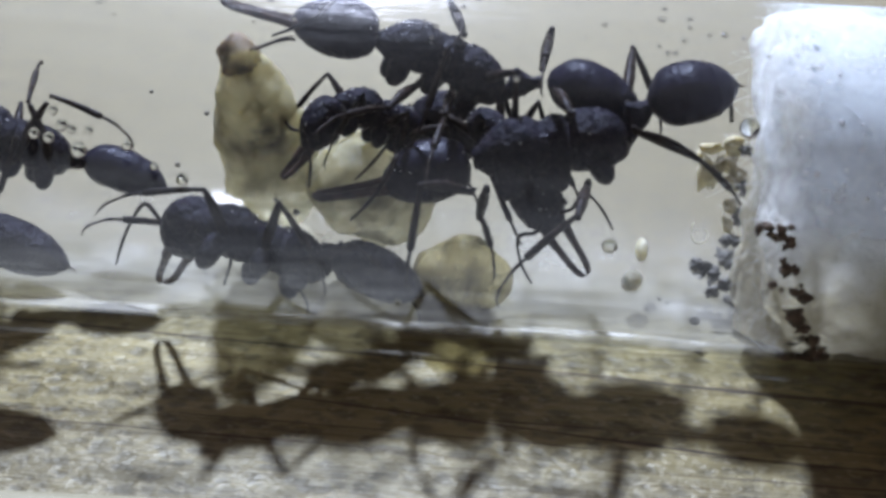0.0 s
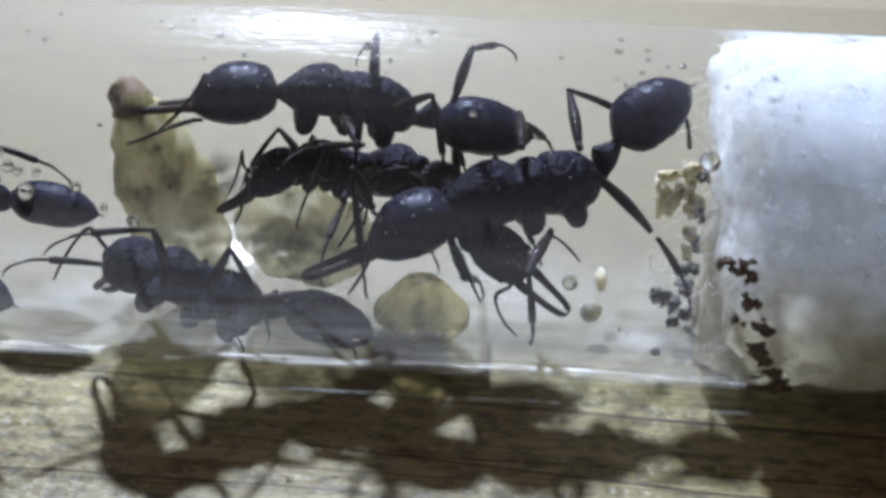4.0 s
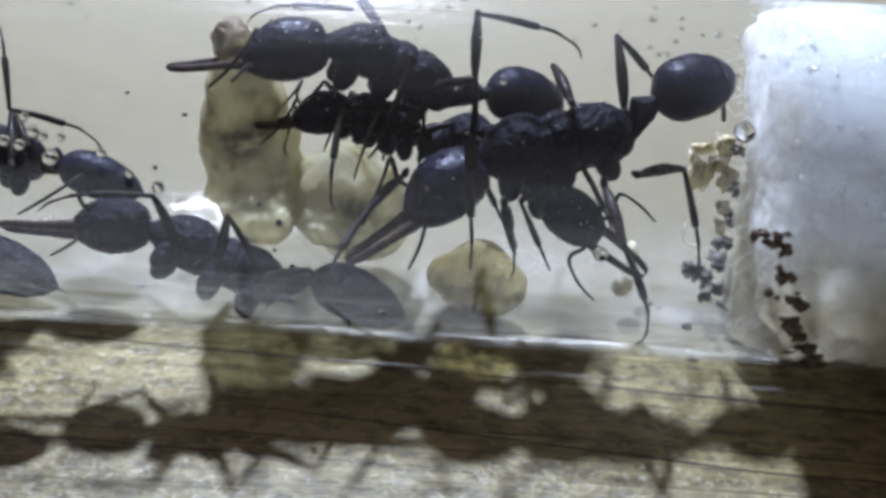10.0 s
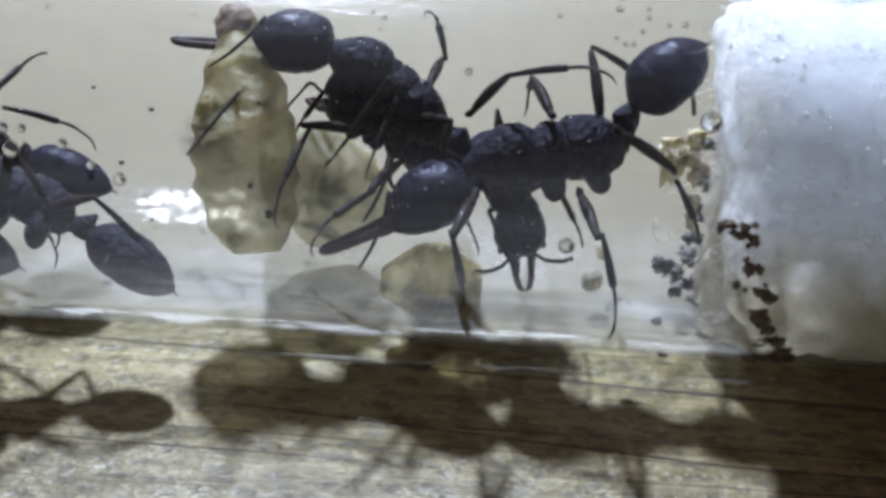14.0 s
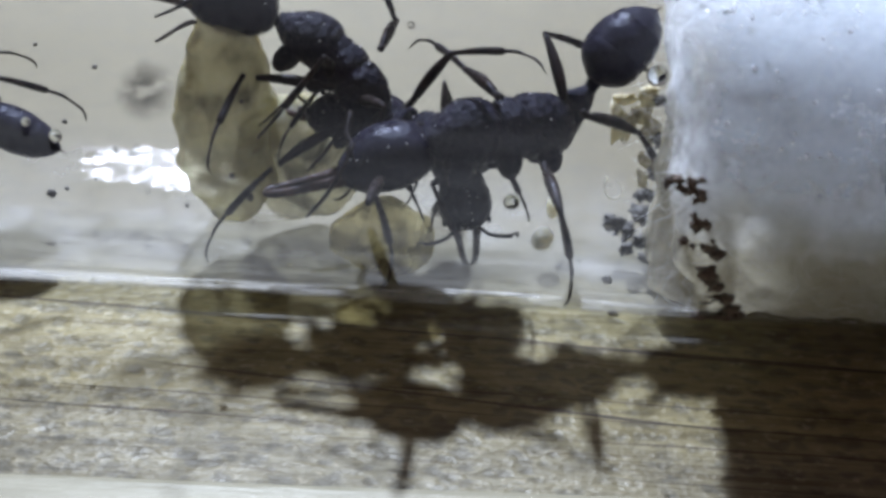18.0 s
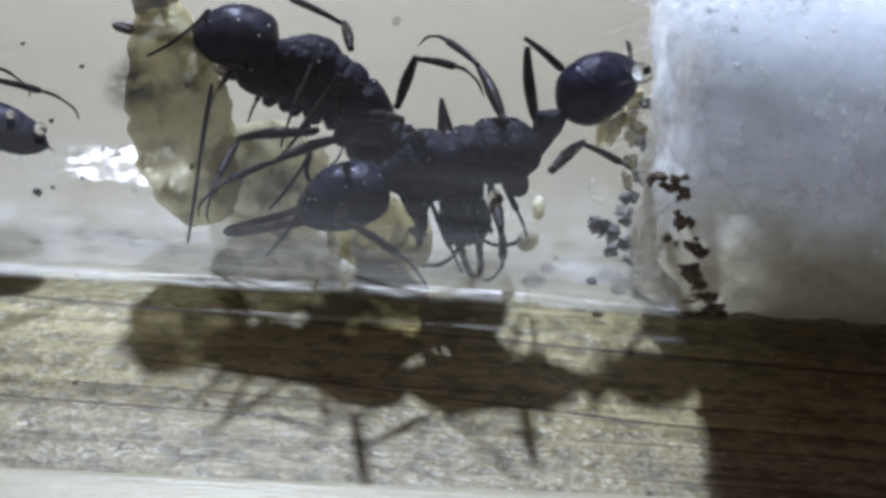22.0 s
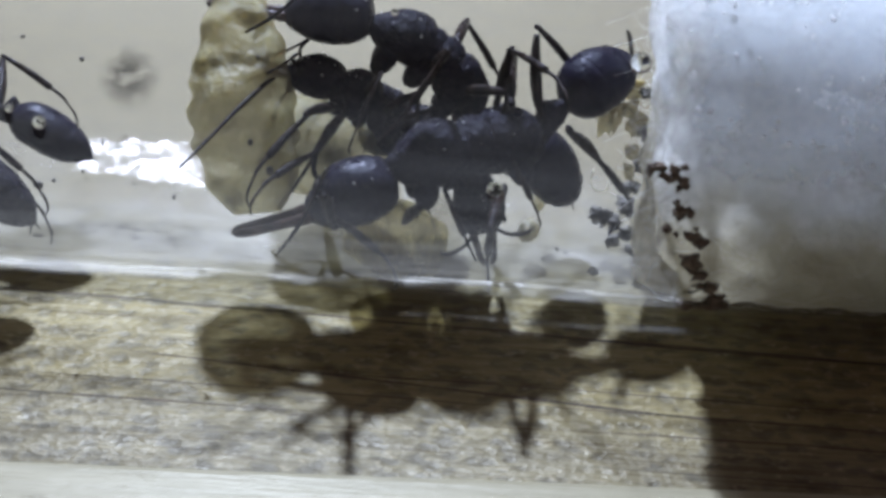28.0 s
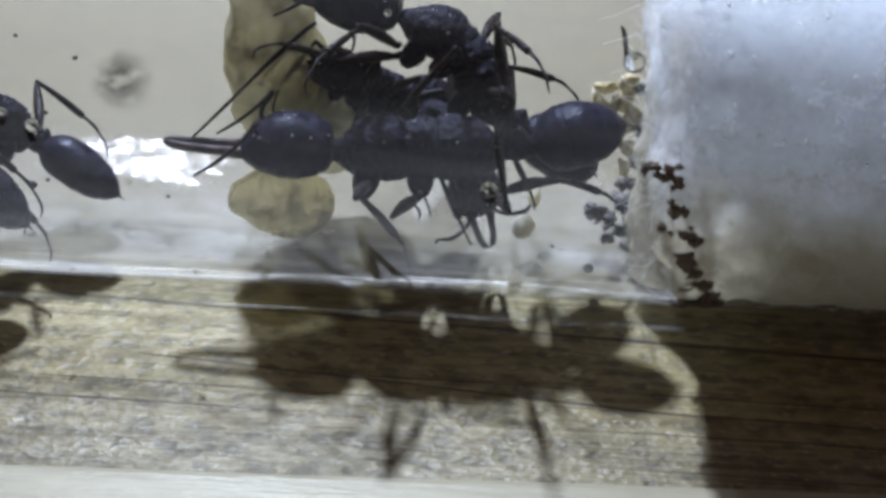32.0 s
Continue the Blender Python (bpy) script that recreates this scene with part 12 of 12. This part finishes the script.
    walk(ANT_H["femur5"], [(0, P(-1.33, -0.35, -0.55, -0.0, -36.9, -125.1)), (1, P(-1.33, -0.35, -0.55, -0.0, -36.9, -125.1)), (2, P(-1.33, -0.35, -0.55, -0.0, -36.9, -125.1)), (3, P(-1.33, -0.35, -0.55, -0.0, -36.9, -125.1)), (6, P(-1.33, -0.35, -0.55, -0.0, -36.9, -125.1)), (7, P(-1.33, -0.35, -0.55, -0.0, -36.9, -125.1)), (8, P(-1.33, -0.35, -0.55, -0.0, -36.9, -125.1)), (9, P(-1.33, -0.35, -0.55, -0.0, -36.9, -125.1)), (10, P(-1.33, -0.35, -0.55, -0.0, -36.9, -125.1)), (11, P(-1.33, -0.35, -0.55, -0.0, -36.9, -125.1)), (12, P(-1.33, -0.35, -0.55, -0.0, -36.9, -125.1)), (13, P(-1.33, -0.35, -0.55, 0.0, -36.9, -125.1)), (16, P(-1.33, -0.35, -0.55, -0.0, -36.9, -125.1)), (17, P(-1.33, -0.35, -0.55, -0.0, -36.9, -125.1)), (18, P(-1.33, -0.35, -0.55, -0.0, -36.9, -125.1)), (19, P(-1.33, -0.35, -0.55, -0.0, -36.9, -125.1)), (20, P(-1.33, -0.35, -0.55, -0.0, -36.9, -125.1)), (21, P(-1.33, -0.35, -0.55, -0.0, -36.9, -125.1)), (22, P(-1.33, -0.35, -0.55, -0.0, -36.9, -125.1)), (23, P(-1.33, -0.35, -0.55, 0.0, -36.9, -125.1)), (24, P(-1.33, -0.35, -0.55, -0.0, -36.9, -125.1)), (25, P(-1.33, -0.35, -0.55, -0.0, -36.9, -125.1)), (28, P(-1.33, -0.35, -0.55, -0.0, -36.9, -125.1)), (29, P(-1.33, -0.35, -0.55, -0.0, -36.9, -125.1)), (30, P(-1.33, -0.35, -0.55, -0.0, -36.9, -125.1)), (31, P(-1.33, -0.35, -0.55, -0.0, -36.9, -125.1)), (32, P(-1.33, -0.35, -0.55, 0.0, -36.9, -125.1))])
    walk(ANT_H["tibia5"], [(0, P(-2.40, -1.88, 0.86, -7.0, 68.8, -168.7)), (1, P(-2.40, -1.88, 0.86, -12.9, 72.5, -174.9)), (2, P(-2.40, -1.88, 0.86, -13.6, 72.3, -175.6)), (3, P(-2.40, -1.88, 0.86, -14.6, 71.9, -176.7)), (6, P(-2.40, -1.88, 0.86, -10.3, 73.2, -172.1)), (7, P(-2.40, -1.88, 0.86, -11.2, 73.0, -173.0)), (8, P(-2.40, -1.88, 0.86, -11.4, 72.9, -173.2)), (9, P(-2.40, -1.88, 0.86, -11.0, 73.0, -172.8)), (10, P(-2.40, -1.88, 0.86, -4.6, 69.6, -166.0)), (11, P(-2.40, -1.88, 0.86, -10.1, 73.2, -171.9)), (12, P(-2.40, -1.88, 0.86, -4.3, 69.7, -165.8)), (13, P(-2.40, -1.88, 0.86, -4.2, 69.7, -165.6)), (16, P(-2.40, -1.88, 0.86, 147.8, 100.7, -14.6)), (17, P(-2.40, -1.88, 0.86, 147.7, 100.8, -14.6)), (18, P(-2.40, -1.88, 0.86, 147.6, 100.9, -14.9)), (19, P(-2.40, -1.88, 0.86, 161.3, 103.6, -0.7)), (20, P(-2.40, -1.88, 0.86, -10.0, 73.2, -171.8)), (21, P(-2.40, -1.88, 0.86, -10.5, 73.1, -172.2)), (22, P(-2.40, -1.88, 0.86, -10.9, 73.0, -172.7)), (23, P(-2.40, -1.88, 0.86, -11.0, 73.0, -172.8)), (24, P(-2.40, -1.88, 0.86, -10.5, 73.1, -172.3)), (25, P(-2.40, -1.88, 0.86, -10.1, 73.2, -171.9)), (28, P(-2.40, -1.88, 0.86, -9.9, 73.2, -171.7)), (29, P(-2.40, -1.88, 0.86, 158.6, 104.2, -3.6)), (30, P(-2.40, -1.88, 0.86, -10.0, 73.2, -171.8)), (31, P(-2.40, -1.88, 0.86, -10.2, 73.2, -171.9)), (32, P(-2.40, -1.88, 0.86, -4.1, 69.7, -165.5))])
    walk(ANT_A["antenna1"], [(0, P(3.48, 0.04, -0.94, 14.8, -4.7, 66.5)), (6, P(3.13, 1.23, -0.38, -10.9, -10.7, 81.8)), (9, P(2.96, 1.06, 0.04, -8.6, -9.6, 92.3)), (12, P(3.79, 1.52, -1.15, -1.4, -9.4, 88.4)), (16, P(3.16, 1.71, -1.63, 14.1, 17.8, 77.4)), (18, P(3.28, 0.70, -0.90, 9.9, -6.9, 78.7)), (20, P(3.01, 1.51, -1.12, 9.5, 20.6, 93.5)), (22, P(2.35, 1.71, -1.65, 6.6, 48.9, 91.9)), (24, P(3.75, 1.63, -1.42, 29.3, 43.8, 58.5)), (27, P(3.90, 1.87, -2.05, 13.5, 17.8, 67.3)), (30, P(3.25, 2.20, -2.90, 13.4, 16.2, 65.5)), (31, P(3.26, 1.46, -0.99, 29.4, 42.1, 20.7)), (32, P(3.28, 1.39, -0.80, 32.1, 46.7, 24.6))])
    walk(LARVA_1, [(0, P(-14.51, 2.60, 10.87, -119.5, 72.7, 59.3)), (1, P(-17.09, 2.88, 11.31, -134.8, 72.4, 43.8)), (2, P(-16.82, 2.41, 10.59, -128.5, 68.3, 49.4)), (3, P(-17.15, 2.40, 10.57, -134.2, 73.7, 44.7)), (6, P(-16.59, 2.13, 10.16, -162.6, 67.6, 16.1)), (7, P(-16.28, 2.49, 10.71, -167.1, 73.0, 12.3)), (8, P(-15.24, 2.65, 10.95, 176.0, 78.0, -3.9)), (9, P(-14.46, 2.74, 11.09, -165.2, 78.0, 14.5)), (10, P(-13.84, 2.98, 11.45, 177.4, 83.4, -2.6)), (11, P(-13.15, 2.98, 11.45, 148.4, 84.6, -31.5)), (12, P(-12.92, 3.08, 11.62, 104.3, 74.0, -75.2)), (13, P(-12.59, 3.21, 11.82, 99.7, 56.3, -78.4)), (16, P(-11.15, 3.05, 11.57, 114.1, 70.3, -64.6)), (17, P(-10.51, 2.57, 10.84, 117.2, 80.4, -62.5)), (18, P(-10.47, 2.71, 11.04, 113.2, 85.1, -66.7)), (19, P(-10.73, 2.73, 11.08, 114.6, 84.7, -65.3)), (20, P(-11.18, 2.56, 10.82, 135.4, 81.4, -44.3)), (21, P(-12.01, 2.77, 11.13, 130.9, 73.1, -47.8)), (22, P(-12.65, 2.72, 11.07, 128.3, 68.7, -49.7)), (23, P(-12.46, 2.68, 11.00, 133.2, 67.4, -44.5)), (24, P(-11.21, 2.85, 11.26, 123.4, 66.4, -54.3)), (25, P(-9.31, 3.32, 11.98, 101.2, 56.1, -76.6)), (28, P(-9.31, 3.03, 11.54, 102.1, 56.0, -75.5)), (29, P(-7.97, 3.27, 11.91, 99.9, 56.2, -78.2)), (30, P(-8.77, 3.10, 11.65, 103.8, 55.7, -73.4)), (31, P(-8.32, 3.18, 11.77, 102.3, 55.9, -75.3)), (32, P(-8.00, 3.68, 12.54, 178.7, 82.6, -1.3))])
    walk(LARVA_2, [(0, P(-11.04, 2.37, 5.77, -27.3, 37.3, 35.8)), (2, P(-11.74, 1.68, 4.71, -27.6, 30.6, 33.5)), (3, P(-12.49, 1.88, 5.02, -30.1, 31.0, 26.8)), (6, P(-11.69, 2.25, 5.59, -29.4, 34.0, 29.6)), (9, P(-10.90, 2.23, 5.56, -28.0, 46.2, 37.4)), (12, P(-11.17, 2.62, 6.15, -26.4, 41.0, 39.0)), (13, P(-11.09, 2.75, 6.36, -29.2, 44.6, 34.0)), (16, P(-9.21, 2.92, 6.62, -30.7, 62.4, 40.4)), (17, P(-8.96, 2.56, 6.07, -30.6, 62.4, 40.6)), (18, P(-8.84, 2.71, 6.29, -29.0, 59.1, 41.4)), (20, P(-9.14, 2.46, 5.92, -32.4, 55.8, 33.4)), (22, P(-9.39, 1.99, 5.20, -27.8, 57.9, 42.9)), (24, P(-8.17, 2.24, 5.58, -27.6, 60.1, 44.3)), (28, P(-7.45, 2.27, 5.62, -26.0, 41.6, 40.0)), (30, P(-5.70, 2.62, 6.17, -26.1, 42.2, 40.0)), (32, P(-6.80, 3.45, 7.43, -27.5, 51.3, 40.4))])
    walk(LARVA_3, [(0, P(-6.30, -0.38, 2.67, -32.0, 19.5, 16.5)), (3, P(-6.21, -0.66, 2.23, -28.2, 19.5, 30.3)), (6, P(-5.24, -0.41, 2.62, -25.0, 32.3, 40.2)), (9, P(-4.86, -0.28, 2.82, -28.1, 28.2, 31.6)), (13, P(-5.70, -0.72, 2.14, -33.2, 5.8, 2.2)), (16, P(-5.85, -0.71, 2.16, -33.2, -1.4, 0.9)), (20, P(-5.35, -0.59, 2.35, -30.8, 13.2, 20.8)), (24, P(-4.89, -0.71, 2.16, -33.2, -0.0, 0.0)), (28, P(-4.43, -0.83, 1.98, -33.2, 2.6, -1.7)), (32, P(-9.14, -0.06, 3.16, -31.0, 13.6, 20.0))])


motions()
